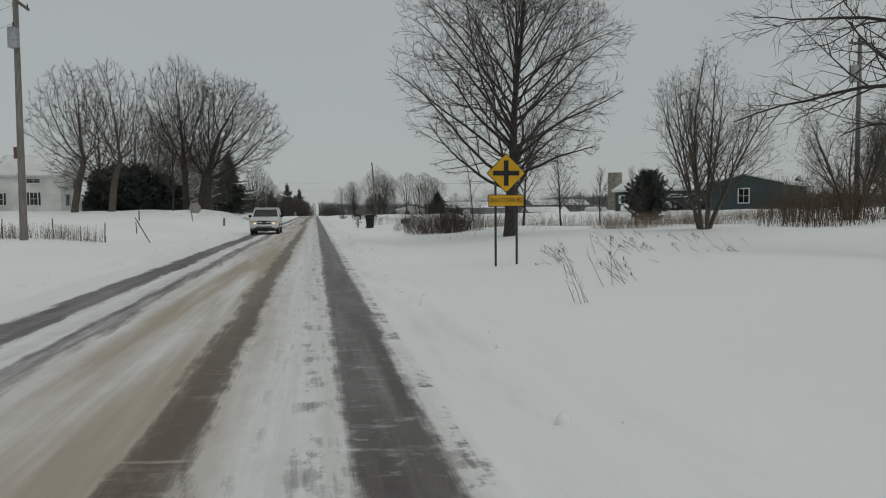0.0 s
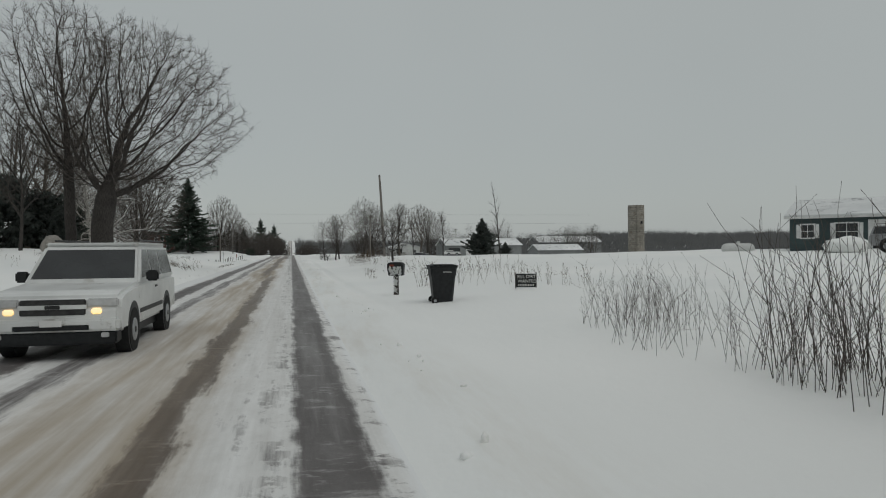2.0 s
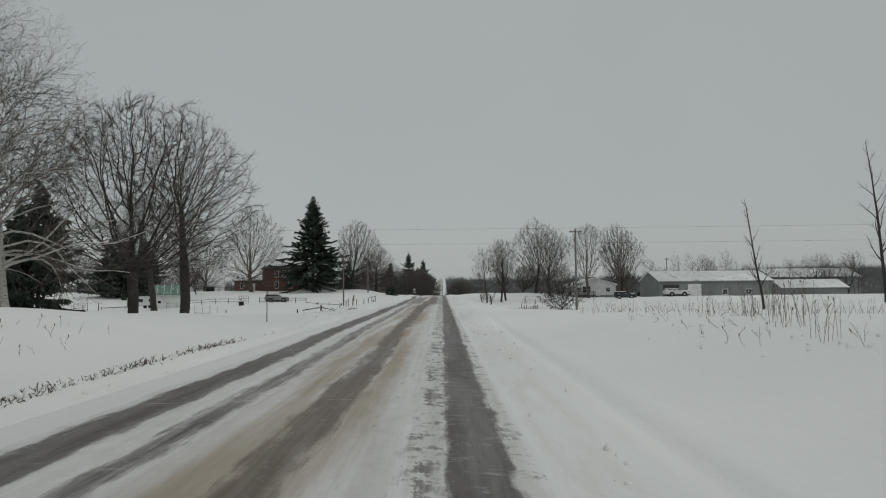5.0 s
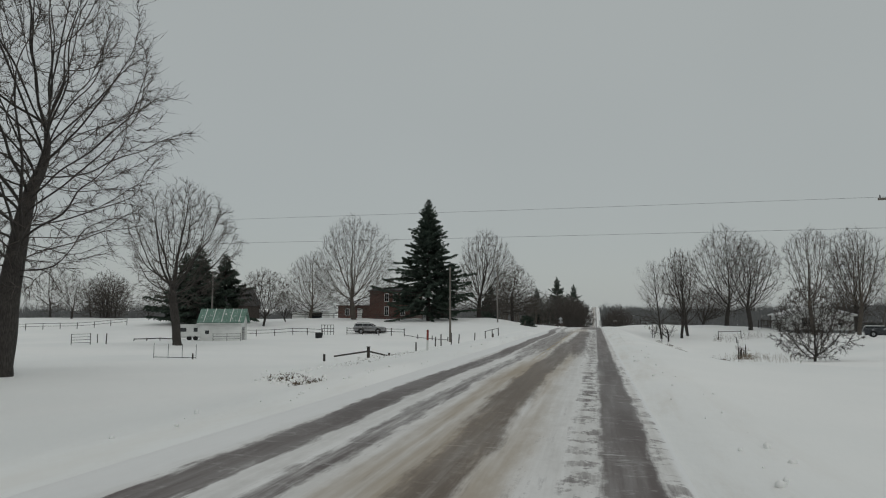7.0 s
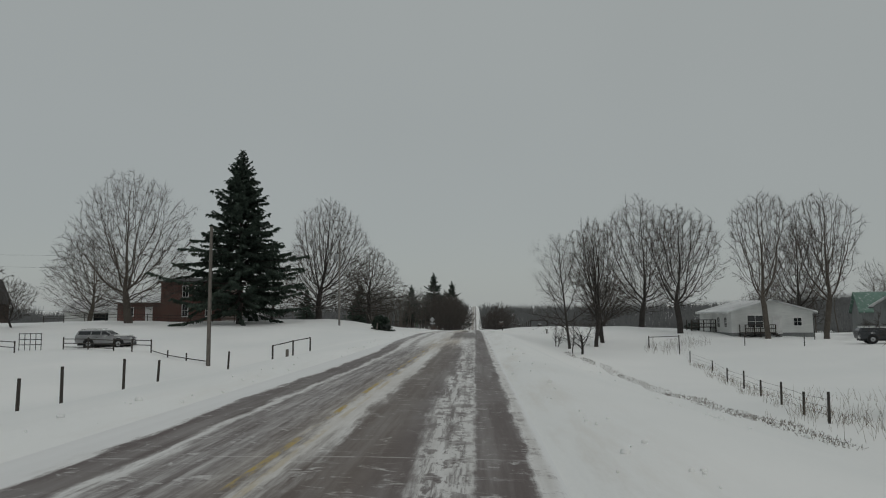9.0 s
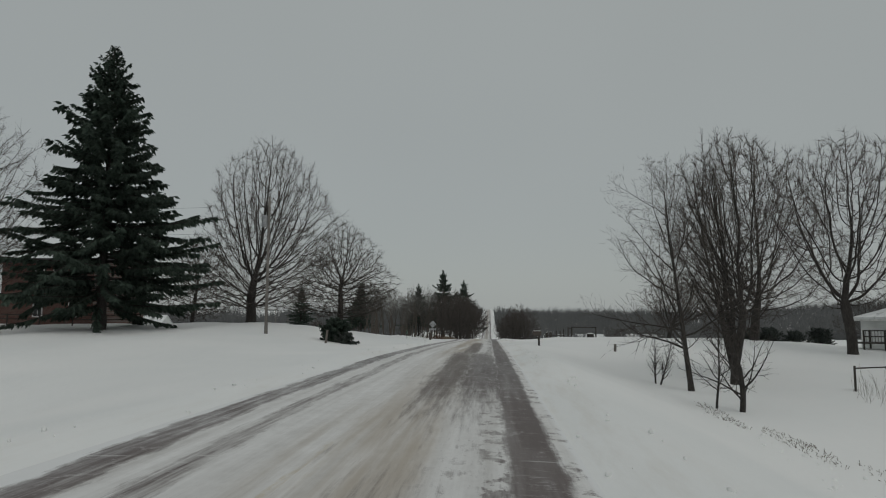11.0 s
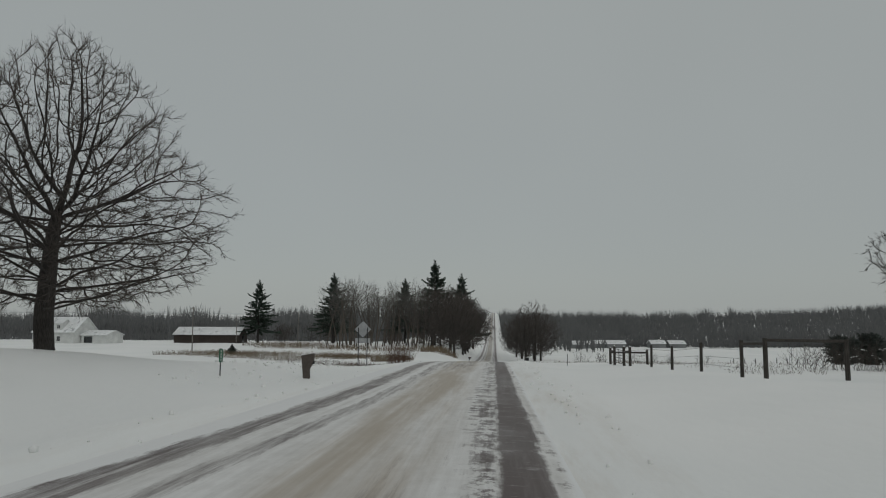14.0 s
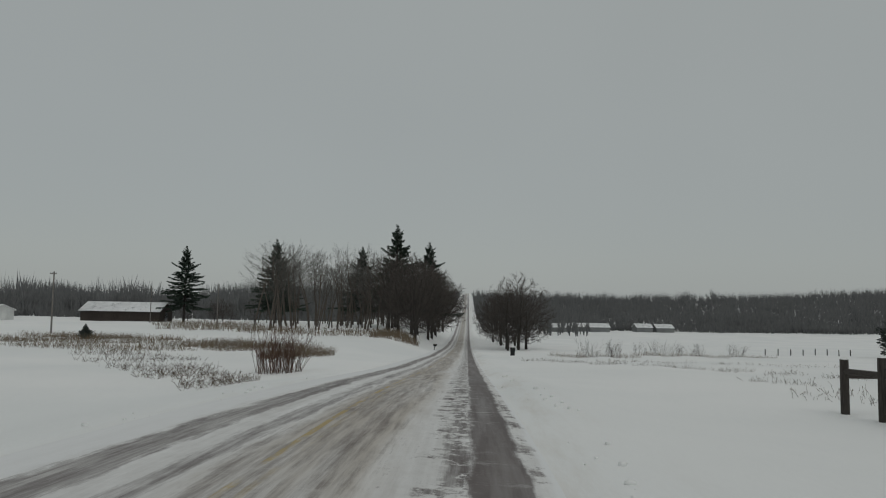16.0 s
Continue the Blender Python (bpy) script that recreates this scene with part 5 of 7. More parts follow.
CAR_DARK = plain("dark_car_paint", (0.02, 0.023, 0.028), (0.045, 0.05, 0.055), 2, 0.3, wear=(0.6, 0.6, 0.6), spec=0.5)
TYRE = plain("tyre_rubber", (0.012, 0.012, 0.012), (0.03, 0.03, 0.03), 20, 0.9)
CHROME = plain("dull_chrome", (0.45, 0.45, 0.45), (0.6, 0.6, 0.6), 10, 0.25, 0.9)
RED_PAINT = plain("faded_red_paint", (0.17, 0.030, 0.022), (0.25, 0.050, 0.034), 8, 0.6)
GREEN_SIGN = plain("green_marker", (0.010, 0.10, 0.055), (0.016, 0.14, 0.075), 5, 0.5)
BROWN_PLASTIC = plain("brown_plastic", (0.075, 0.062, 0.055), (0.125, 0.105, 0.092), 9, 0.7, bump=0.2)
FEED = plain("covered_hay", (0.20, 0.19, 0.17), (0.35, 0.33, 0.30), 4, 0.9, bump=0.4)


def brick_material():
    m, n, l, b = nodes_of("red_brick", 0.85)
    tc = n.new("ShaderNodeTexCoord").outputs["Object"]
    col = ramp_node(n, l, noise_node(n, l, tc, 5, 5, (1, 1, 3)), ((0.3, (0.085, 0.036, 0.030)), (0.7, (0.165, 0.075, 0.060))))
    br = n.new("ShaderNodeTexBrick")
    mp = n.new("ShaderNodeMapping")
    mp.inputs["Rotation"].default_value = (radians(90), 0, 0)
    l.new(tc, mp.inputs["Vector"])
    l.new(mp.outputs["Vector"], br.inputs["Vector"])
    for key, v in (("Scale", 1.0), ("Brick Width", 0.22), ("Row Height", 0.075), ("Mortar Size", 0.008)):
        br.inputs[key].default_value = v
    l.new(mix_node(n, l, br.outputs["Fac"], col, (0.20, 0.18, 0.16)), b.inputs["Base Color"])
    return m


BRICK = brick_material()
LAMP_ON = bpy.data.materials.new("lit_headlamp")
LAMP_ON.use_nodes = True
LAMP_ON.node_tree.nodes["Principled BSDF"].inputs["Emission Color"].default_value = (1.0, 0.62, 0.22, 1)
LAMP_ON.node_tree.nodes["Principled BSDF"].inputs["Emission Strength"].default_value = 0.9
LAMP_GLASS = plain("headlamp_glass", (0.45, 0.46, 0.46), (0.6, 0.6, 0.6), 10, 0.15, spec=0.6)


def lettering(name, words, size, m, material, parent, label="", squeeze=1.0):
    """Raised letters from the built-in font as a mesh."""
    cu = bpy.data.curves.new(name, "FONT")
    cu.body, cu.size, cu.extrude, cu.align_x, cu.align_y = words, size, 0.002, "CENTER", "CENTER"
    tmp = bpy.data.objects.new(name + "_tmp", cu)
    me = bpy.data.meshes.new_from_object(tmp)
    bpy.data.objects.remove(tmp)
    me.transform(m @ Matrix.Diagonal((squeeze, 1, 1, 1)))
    me.name = name
    return child(name, me, material, parent, label)


FACING = pose(0, 0, 0, 90, 0, 0)


def on_ground(x, y, turn=0.0, sink=0.0):
    return pose(x, y, ground_at(x, y) - sink, 0, 0, turn)


# ---- signs ----
def diamond(bm, half, y0, y1):
    r = 0.05
    pts = []
    for k in range(4):
        a = k * math.pi / 2
        c = ((half - r * 1.41) * math.cos(a), (half - r * 1.41) * math.sin(a))
        for d in (-45, -15, 15, 45):
            pts.append((c[0] + r * math.cos(a + radians(d)), c[1] + r * math.sin(a + radians(d))))
    return prism(bm, pts, y0, y1)


def warning_sign(x, y, turn, z_mid, front, label, posts=0.58):
    """A diamond and a name plate on two steel posts; front: the lettered face looks along -y."""
    t = thing("warning_sign", on_ground(x, y, turn, 0.0), label, "road sign")
    h = z_mid - ground_at(x, y)
    for sx in (-posts / 2, posts / 2):
        bm = bmesh.new()
        box(bm, sx - 0.028, sx + 0.028, 0.012, 0.024, -0.3, h + 0.12)
        box(bm, sx - 0.028, sx - 0.018, 0.024, 0.052, -0.3, h + 0.12)
        box(bm, sx + 0.018, sx + 0.028, 0.024, 0.052, -0.3, h + 0.12)
        post = part("post", bm, STEEL_DARK, t)
        for k in range(2):
            part("bolt", rod(bmesh.new(), (sx, 0.0, h - 0.3 + k * 0.5), (sx, -0.012, h - 0.3 + k * 0.5), 0.014, sides=6), STEEL, post)
    lift = Matrix.Translation((0, 0, h))
    bm = diamond(bmesh.new(), 0.54, 0.0, 0.008)
    bmesh.ops.transform(bm, matrix=lift, verts=bm.verts)
    face = part("panel", bm, SIGN_BACK if not front else BLACK, t, "black-bordered yellow diamond" if front else "bare grey aluminium back")
    if front:
        bm = diamond(bmesh.new(), 0.515, -0.004, 0.0)
        bmesh.ops.transform(bm, matrix=lift, verts=bm.verts)
        part("yellow_face", bm, SIGN_YELLOW, face, "yellow reflective face")
        bm = boxed(-0.36, 0.36, -0.008, -0.004, h - 0.065, h + 0.065)
        box(bm, -0.065, 0.065, -0.008, -0.004, h + 0.065, h + 0.34)
        box(bm, -0.065, 0.065, -0.008, -0.004, h - 0.34, h - 0.065)
        part("crossroad_symbol", bm, BLACK, face, "black crossroad symbol")
    plate = part("name_plate", boxed(-0.49, 0.49, 0.0, 0.008, h - 0.90, h - 0.58, 0.003), BLACK if front else SIGN_BACK, t)
    if front:
        part("yellow_face", boxed(-0.47, 0.47, -0.004, 0.0, h - 0.88, h - 0.60), SIGN_YELLOW, plate, "yellow reflective face")
        lettering("lettering", "SHAYTOWN RD", 0.185, Matrix.Translation((0, -0.007, h - 0.735)) @ FACING, BLACK, plate, "black letters", 0.66)
    return t


warning_sign(4.97, 18.3, -4, 2.62, True, "yellow crossroad warning sign with a road-name plate on two posts")
warning_sign(-8.62, 315.5, 184, 0.92, False, "grey back of a diamond road sign on two dark posts")


def yard_sign():
    t = thing("yard_sign", on_ground(7.5, 60.1, -12), "small black hand-lettered sign standing in the snow", "sign")
    board = part("board", boxed(-0.32, 0.32, 0, 0.012, 0.02, 0.46, 0.004), BLACK, t)
    for sx in (-0.335, 0.335):
        part("stake", boxed(sx - 0.015, sx + 0.015, -0.005, 0.02, -0.15, 0.50), WOOD_DARK, t)
    lettering("lettering", "FILL DIRT", 0.15, Matrix.Translation((0.02, -0.004, 0.36)) @ FACING, WHITE_INK, board, "white hand lettering", 0.95)
    lettering("lettering", "WANTED", 0.15, Matrix.Translation((0.04, -0.004, 0.21)) @ FACING, WHITE_INK, board, "white hand lettering", 0.95)
    bm = bmesh.new()
    for k in range(10):
        box(bm, -0.25 + k * 0.053, -0.215 + k * 0.053, -0.006, 0.0, 0.06, 0.115)
    part("bar", bm, WHITE_INK, board, "row of white bars")


yard_sign()


def wheelie_bin(x, y, turn, scale=1.0, label="black wheeled rubbish bin standing in the snow"):
    t = thing("rubbish_bin", on_ground(x, y, turn, 0.04) @ Matrix.Diagonal((scale, scale, scale, 1)), label, "rubbish bin")
    bm = bmesh.new()
    rings = []
    for z, hw, hd in ((0.0, 0.235, 0.26), (0.03, 0.245, 0.27), (0.72, 0.29, 0.335), (0.80, 0.31, 0.36), (0.98, 0.325, 0.375), (1.0, 0.345, 0.395), (1.03, 0.345, 0.395)):
        c = 0.06
        rings.append([bm.verts.new((px, py, z)) for px, py in ((-hw + c, -hd), (hw - c, -hd), (hw, -hd + c), (hw, hd - c), (hw - c, hd), (-hw + c, hd), (-hw, hd - c), (-hw, -hd + c))])
    for a, b in zip(rings, rings[1:]):
        for i in range(8):
            bm.faces.new((a[i], a[(i + 1) % 8], b[(i + 1) % 8], b[i]))
    bm.faces.new(rings[0][::-1])
    bm.faces.new(rings[-1])
    body = part("body", bm, BLACK, t)
    bm = boxed(-0.36, 0.36, -0.41, 0.42, 1.03, 1.075, 0.02)
    box(bm, -0.30, 0.30, -0.30, 0.30, 1.07, 1.10, 0.012)
    part("lid", bm, BLACK, t)
    part("handle", rod(bmesh.new(), (-0.22, 0.46, 0.99), (0.22, 0.46, 0.99), 0.016), BLACK, t)
    for sx in (-0.27, 0.27):
        w = part("wheel", rod(bmesh.new(), (sx - 0.03, 0.25, 0.08), (sx + 0.03, 0.25, 0.08), 0.105, sides=20), TYRE, t)
        part("hub", rod(bmesh.new(), (sx - 0.034, 0.25, 0.08), (sx + 0.034, 0.25, 0.08), 0.04, sides=12), STEEL, w)
    for y0, z0 in ((-0.20, 0.895), (-0.22, 0.865)):
        part("mark", boxed(-0.328, -0.312, y0, 0.02, z0, z0 + 0.006), WHITE_INK, body, "small pale print")
    part("snow_cap", boxed(-0.24, 0.22, -0.24, 0.26, 1.095, 1.112, 0.008), SNOW, t, "thin snow on the lid")
    return t


wheelie_bin(4.38, 58.55, 88, 1.03)
wheelie_bin(6.2, 404.0, 0, 1.05, "dark rubbish bin beside the far road")


def crust(seed, area, face, thick=0.012, cell=0.0085):
    """A ragged layer of blown snow stuck on an upright face: (x0, x1, z0, z1) at y = face."""
    x0, x1, z0, z1 = area
    nx, nz = int((x1 - x0) / cell), int((z1 - z0) / cell)
    bm = bmesh.new()
    kept = {}

    def deep(i, k):
        u, w = i / nx, k / nz
        rim = min(u, 1 - u, w * 1.2, (1 - w) * 0.8)
        f = noise.fractal(Vector((x0 + i * cell + seed, 3.1 * seed, (z0 + k * cell) * 0.8)) * 13, 1.0, 2.0, 4)
        return 2.6 * min(rim, 0.22) - 0.30 + 0.55 * f

    def vert(i, k):
        if (i, k) not in kept:
            d = min(max(deep(i, k), 0.0), 0.3) / 0.3
            kept[i, k] = bm.verts.new((x0 + i * cell, face - 0.0005 - thick * d, z0 + k * cell))
        return kept[i, k]
    for i in range(nx):
        for k in range(nz):
            if deep(i + 0.5, k + 0.5) > 0:
                bm.faces.new((vert(i, k), vert(i + 1, k), vert(i + 1, k + 1), vert(i, k + 1)))
    bmesh.ops.solidify(bm, geom=bm.faces[:], thickness=-0.004)
    bmesh.ops.recalc_face_normals(bm, faces=bm.faces[:])
    return bm


def mailbox(x, y, turn, label, body_mat, style="wide", scale=1.0):
    t = thing("mailbox", on_ground(x, y, turn, 0.05) @ Matrix.Diagonal((scale, scale, scale, 1)), label, "mailbox")
    if style == "moulded":
        bm = prism(bmesh.new(), ((-0.13, -0.2), (0.10, -0.2), (0.09, 0.42), (0.20, 0.60), (0.24, 0.72), (0.27, 1.03), (-0.23, 0.94), (-0.18, 0.45)), -0.13, 0.13)
        bmesh.ops.bevel(bm, geom=bm.edges[:], offset=0.02, segments=2, affect="EDGES")
        body = part("body", bm, body_mat, t)
        part("newspaper_slot", boxed(0.20, 0.268, -0.10, 0.10, 0.60, 0.74, 0.01), BLACK, body, "dark open slot")
        part("snow_cap", boxed(-0.20, 0.25, -0.11, 0.11, 0.985, 1.01, 0.01), SNOW, t, "thin snow", at=pose(0, 0, -0.02, 0, -10, 0))
        return t
    if style == "caked":
        post = part("post", boxed(-0.08, 0.08, -0.06, 0.06, -0.3, 0.78, 0.01), WOOD_DARK, t)
        part("rime", crust(5, (-0.085, 0.07, 0.10, 0.78), -0.06), SNOW, post, "ragged snow blown against the post")
        bm = prism(bmesh.new(), ((-0.22, 0.71), (0.24, 0.71), (0.262, 0.735), (0.29, 1.08), (0.275, 1.14), (0.22, 1.17), (-0.02, 1.185), (-0.20, 1.17), (-0.275, 1.14), (-0.30, 1.08), (-0.245, 0.735)), -0.15, 0.15)
        bmesh.ops.bevel(bm, geom=bm.edges[:], offset=0.022, segments=3, affect="EDGES")
        body = part("body", bm, body_mat, t)
        part("door", boxed(-0.318, -0.292, -0.125, 0.125, 0.86, 1.12, 0.008), body_mat, t, at=pose(0, 0, 0, 0, 2, 0))
        part("moulding", boxed(-0.26, 0.27, -0.157, 0.157, 0.735, 0.752, 0.005), body_mat, body, "raised bottom ledge")
        part("crusted_snow", crust(6, (-0.26, 0.25, 0.70, 1.06), -0.15), SNOW, t, "snow crusted on the side")
        part("flag", boxed(-0.20, -0.03, -0.172, -0.145, 1.035, 1.10, 0.012), RED_PAINT, t, "faded red flag")
        return t
    post = part("post", boxed(-0.20, -0.06, -0.06, 0.06, -0.5, 0.80, 0.008), WOOD_DARK, t)
    bm = boxed(-0.04, 0.04, -0.04, 0.04, -0.02, 0.34)
    part("brace", bm, WOOD_DARK, t, at=pose(-0.12, 0, 0.50, 0, 42, 0))
    part("rime", boxed(-0.212, -0.18, -0.05, 0.03, 0.18, 0.60, 0.008), SNOW, post, "snow blown against the post")
    bm = bmesh.new()
    prof = [(-0.17, 0.80), (0.17, 0.80), (0.17, 1.02)] + [(0.17 * math.cos(a), 1.02 + 0.11 * math.sin(a)) for a in (radians(k) for k in range(15, 180, 15))] + [(-0.17, 1.02)]
    prism(bm, prof, -0.30, 0.30)
    bmesh.ops.transform(bm, matrix=pose(0, 0, 0, 0, 0, 90), verts=bm.verts)
    body = part("body", bm, body_mat, t)
    bm = prism(bmesh.new(), [(px * 1.05, 0.965 + (pz - 0.965) * 1.05) for px, pz in prof], -0.325, -0.30)
    bmesh.ops.transform(bm, matrix=pose(0, 0, 0, 0, 0, 90), verts=bm.verts)
    part("door", bm, body_mat, t)
    part("flag", boxed(-0.10, 0.16, -0.185, -0.175, 1.0, 1.06, 0.003), RED_PAINT, t, "faded red flag")
    part("snow_cap", boxed(-0.28, 0.28, -0.11, 0.11, 1.115, 1.145, 0.012), SNOW, t, "thin snow on top")
    part("bracket", boxed(-0.16, 0.16, -0.09, 0.09, 0.77, 0.80), WOOD_DARK, t)
    return t


mailbox(3.6, 62.5, -22, "black mailbox caked with blown snow on a post", BLACK, "caked")
mailbox(3.4, 263.7, 180, "dark brown mailbox with a snow cap on a weathered post", BROWN_PLASTIC)
mailbox(-7.44, 297.4, 4, "brown moulded plastic mailbox in the snow", BROWN_PLASTIC, "moulded", 1.02)
mailbox(-5.6, 431.0, 10, "small dark mailbox beside the far road", BLACK)


def stake(x, y, h, r, label, mat=None, lean=(0, 0), name="marker_post", flat=False, cap=None, group=""):
    t = thing(name, on_ground(x, y, 0, 0.0), label, "post", group)
    bm = bmesh.new()
    if flat:
        box(bm, -r, r, -r * 0.45, r * 0.45, -0.2, h, 0.004)
    else:
        rod(bm, (0, 0, -0.2), (0, 0, h), r, r * 0.92, 8)
    bmesh.ops.transform(bm, matrix=pose(0, 0, 0, lean[0], lean[1], 0), verts=bm.verts)
    part("shaft", bm, mat or WOOD_DARK, t)
    if cap:
        part("cap", boxed(-r * 0.8, r * 0.8, -r * 0.8, r * 0.8, h - 0.015, h + 0.02, 0.008), cap, t, at=pose(0, 0, 0, lean[0], lean[1], 0))
    return t


stake(-8.55, 68.4, 0.75, 0.09, "short grey marker post in the snow", WOOD_GREY, (0, 2), flat=True, cap=SNOW)
stake(-11.4, 68.6, 0.85, 0.035, "thin dark marker post in the snow", None, (0, -5), cap=RED_PAINT)
stake(-15.2, 64.7, 0.9, 0.05, "dark fence post in the yard", None, (0, 1))
stake(-11.0, 46.0, 0.7, 0.03, "thin dark stake in the snow", None, (0, -3))
stake(-8.7, 39.0, 1.5, 0.03, "leaning pale stake at the verge", WOOD_GREY, (0, -28))
for k, x in enumerate((-10.2, -12.6, -15.0, -17.4)):
    stake(x, 36.4 + 0.3 * k, 0.95, 0.025, "thin wire-fence post in straw grass", None, (0, (-1) ** k * 2), name="fence_post", group="straw wire fence")
stake(9.2, 264.1, 0.55, 0.09, "short grey post in the snow", WOOD_GREY, (0, 2), flat=True)
stake(-12.6, 263.6, 1.0, 0.08, "leaning weathered grey board post", WOOD_GREY, (0, 7), flat=True)
stake(4.72, 315.6, 0.75, 0.022, "thin dark rod beside the road", STEEL_DARK)
red_post = stake(-10.3, 178.5, 1.3, 0.06, "white marker post with a red upper half", WHITE_PAINT, (0, 1), flat=True)
part("red_band", boxed(-0.063, 0.063, -0.032, 0.032, 0.66, 1.305, 0.004), RED_PAINT, red_post, "red painted band", at=pose(0, 0, 0, 0, 1, 0))
stake(-13.0, 186.1, 0.65, 0.06, "short dark fence post", None, (2, 1))
stake(-8.3, 130.0, 1.5, 0.022, "thin dark marker rod on the verge", STEEL_DARK)
for x, y, h, a in ((-13.3, 193.8, 1.0, 3), (-13.25, 195.9, 1.2, -1), (-13.1, 199.6, 1.15, 1), (-12.85, 201.9, 0.95, 5), (-12.55, 209.2, 0.95, 4)):
    stake(x, y, h, 0.055, "dark leaning fence post in the snow", None, (a, a), name="fence_post", group="old fence line")

marker = thing("address_marker", on_ground(-10.1, 295.1, 60), "small green reflective marker plate on a post", "marker")
part("post", boxed(-0.02, 0.02, 0, 0.02, -0.2, 1.0), STEEL_DARK, marker)
plate = part("plate", boxed(-0.085, 0.085, -0.012, -0.004, 0.50, 0.98, 0.003), GREEN_SIGN, marker)
for k in range(4):
    part("bar", boxed(-0.025, 0.025, -0.017, -0.012, 0.55 + k * 0.105, 0.61 + k * 0.105), WHITE_INK, plate, "pale bar")


# ---- utility poles and wires ----
def utility_pole(x, y, h, r, label, lean=(0, 0), arm=0.0, can=False, turn=0.0, mat=None):
    t = thing("utility_pole", on_ground(x, y, turn, 0.0) @ pose(0, 0, 0, lean[0], lean[1], 0), label, "utility pole")
    shaft = part("shaft", rod(bmesh.new(), (0, 0, -0.8), (0, 0, h), r, r * 0.68, 12), mat or WOOD_POLE, t, smooth=False)
    if arm:
        part("crossarm", boxed(-arm, arm, -r - 0.09, -r, h - 0.42, h - 0.30, 0.01), WOOD_GREY, t)
        for sx in (-arm * 0.85, -arm * 0.35, arm * 0.85):
            part("insulator", rod(bmesh.new(), (sx, -r - 0.045, h - 0.30), (sx, -r - 0.045, h - 0.14), 0.035, 0.025, 8), STEEL_DARK, t)
    if can:
        c = part("transformer", rod(bmesh.new(), (-0.34, 0, h - 2.4), (-0.34, 0, h - 1.55), 0.24, sides=16), STEEL, t, "grey transformer can")
        part("lid", rod(bmesh.new(), (-0.34, 0, h - 1.55), (-0.34, 0, h - 1.48), 0.25, 0.12, 16), STEEL, c)
        part("bushing", rod(bmesh.new(), (-0.34, 0, h - 1.48), (-0.34, 0, h - 1.28), 0.03, sides=8), STEEL_DARK, c)
        part("bracket", boxed(-0.14, 0, -0.04, 0.04, h - 2.0, h - 1.94), STEEL_DARK, t)
    part("ground_wire", rod(bmesh.new(), (r * 0.9, -r * 0.5, 0), (r * 0.7, -r * 0.4, h - 0.6), 0.008, sides=5), STEEL_DARK, shaft)
    return t


utility_pole(-13.2, 34.8, 11.0, 0.17, "tall pale utility pole at the verge", (0, 0.6), 0.9, True, 90)
utility_pole(8.9, 106.0, 7.9, 0.135, "dark leaning utility pole on the bank", (3, -3.6), mat=WOOD_POLE)
utility_pole(15.2, 175.6, 9.3, 0.13, "slim utility pole with a crossarm", (0, 0), 0.7)
utility_pole(-17.05, 218.2, 9.0, 0.14, "grey utility pole in the paddock", mat=WOOD_GREY)
utility_pole(-17.75, 265.1, 10.9, 0.14, "grey utility pole with a transformer can", (0, 0), 0.0, True)
utility_pole(-55.0, 229.0, 9.5, 0.13, "pole behind the animal shelter")
utility_pole(-62.0, 410.6, 9.2, 0.13, "utility pole in the far field", (0, -0.5), 0.5)
utility_pole(-50.5, 448.0, 9.0, 0.12, "utility pole before the wood")
utility_pole(-78.0, 478.0, 9.0, 0.12, "utility pole near the long barn")
utility_pole(29.5, 34.2, 10.0, 0.14, "utility pole behind the thicket", (0, 0), 0.8, True)
utility_pole(52.0, 258.0, 9.0, 0.12, "utility pole at the barns", (0, 0), 0.5)


def wire(a, b, sag, label="thin black overhead wire"):
    k = np.linspace(0, 1, 25)
    p = np.array(a)[None, :] * (1 - k)[:, None] + np.array(b)[None, :] * k[:, None]
    p[:, 2] -= sag * 4 * k * (1 - k)
    me = mesh_from("power_wire", *tubes(p[None], np.full((1, 25), 0.007), 5))
    me.materials.append(BLACK)
    return tagged(new("power_wire", me), label, "wire", "overhead wires")


wire((-75, 186.5, 9.6), (62, 177, 8.5), 0.25)
wire((-75, 186.5, 7.8), (62, 177, 6.7), 0.25)
wire((-17.75, 265.1, 10.8), (-60, 252, 9.3), 0.6)
wire((-17.75, 265.1, 8.6), (-60, 252, 8.0), 0.6)
wire((-13.2, 34.8, 11.0), (-48, 60, 9.0), 0.8)
wire((-13.2, 34.8, 10.2), (-48, 60, 8.2), 0.8)
wire((-13.2, 34.8, 11.0), (-24, -40, 11.0), 0.6)


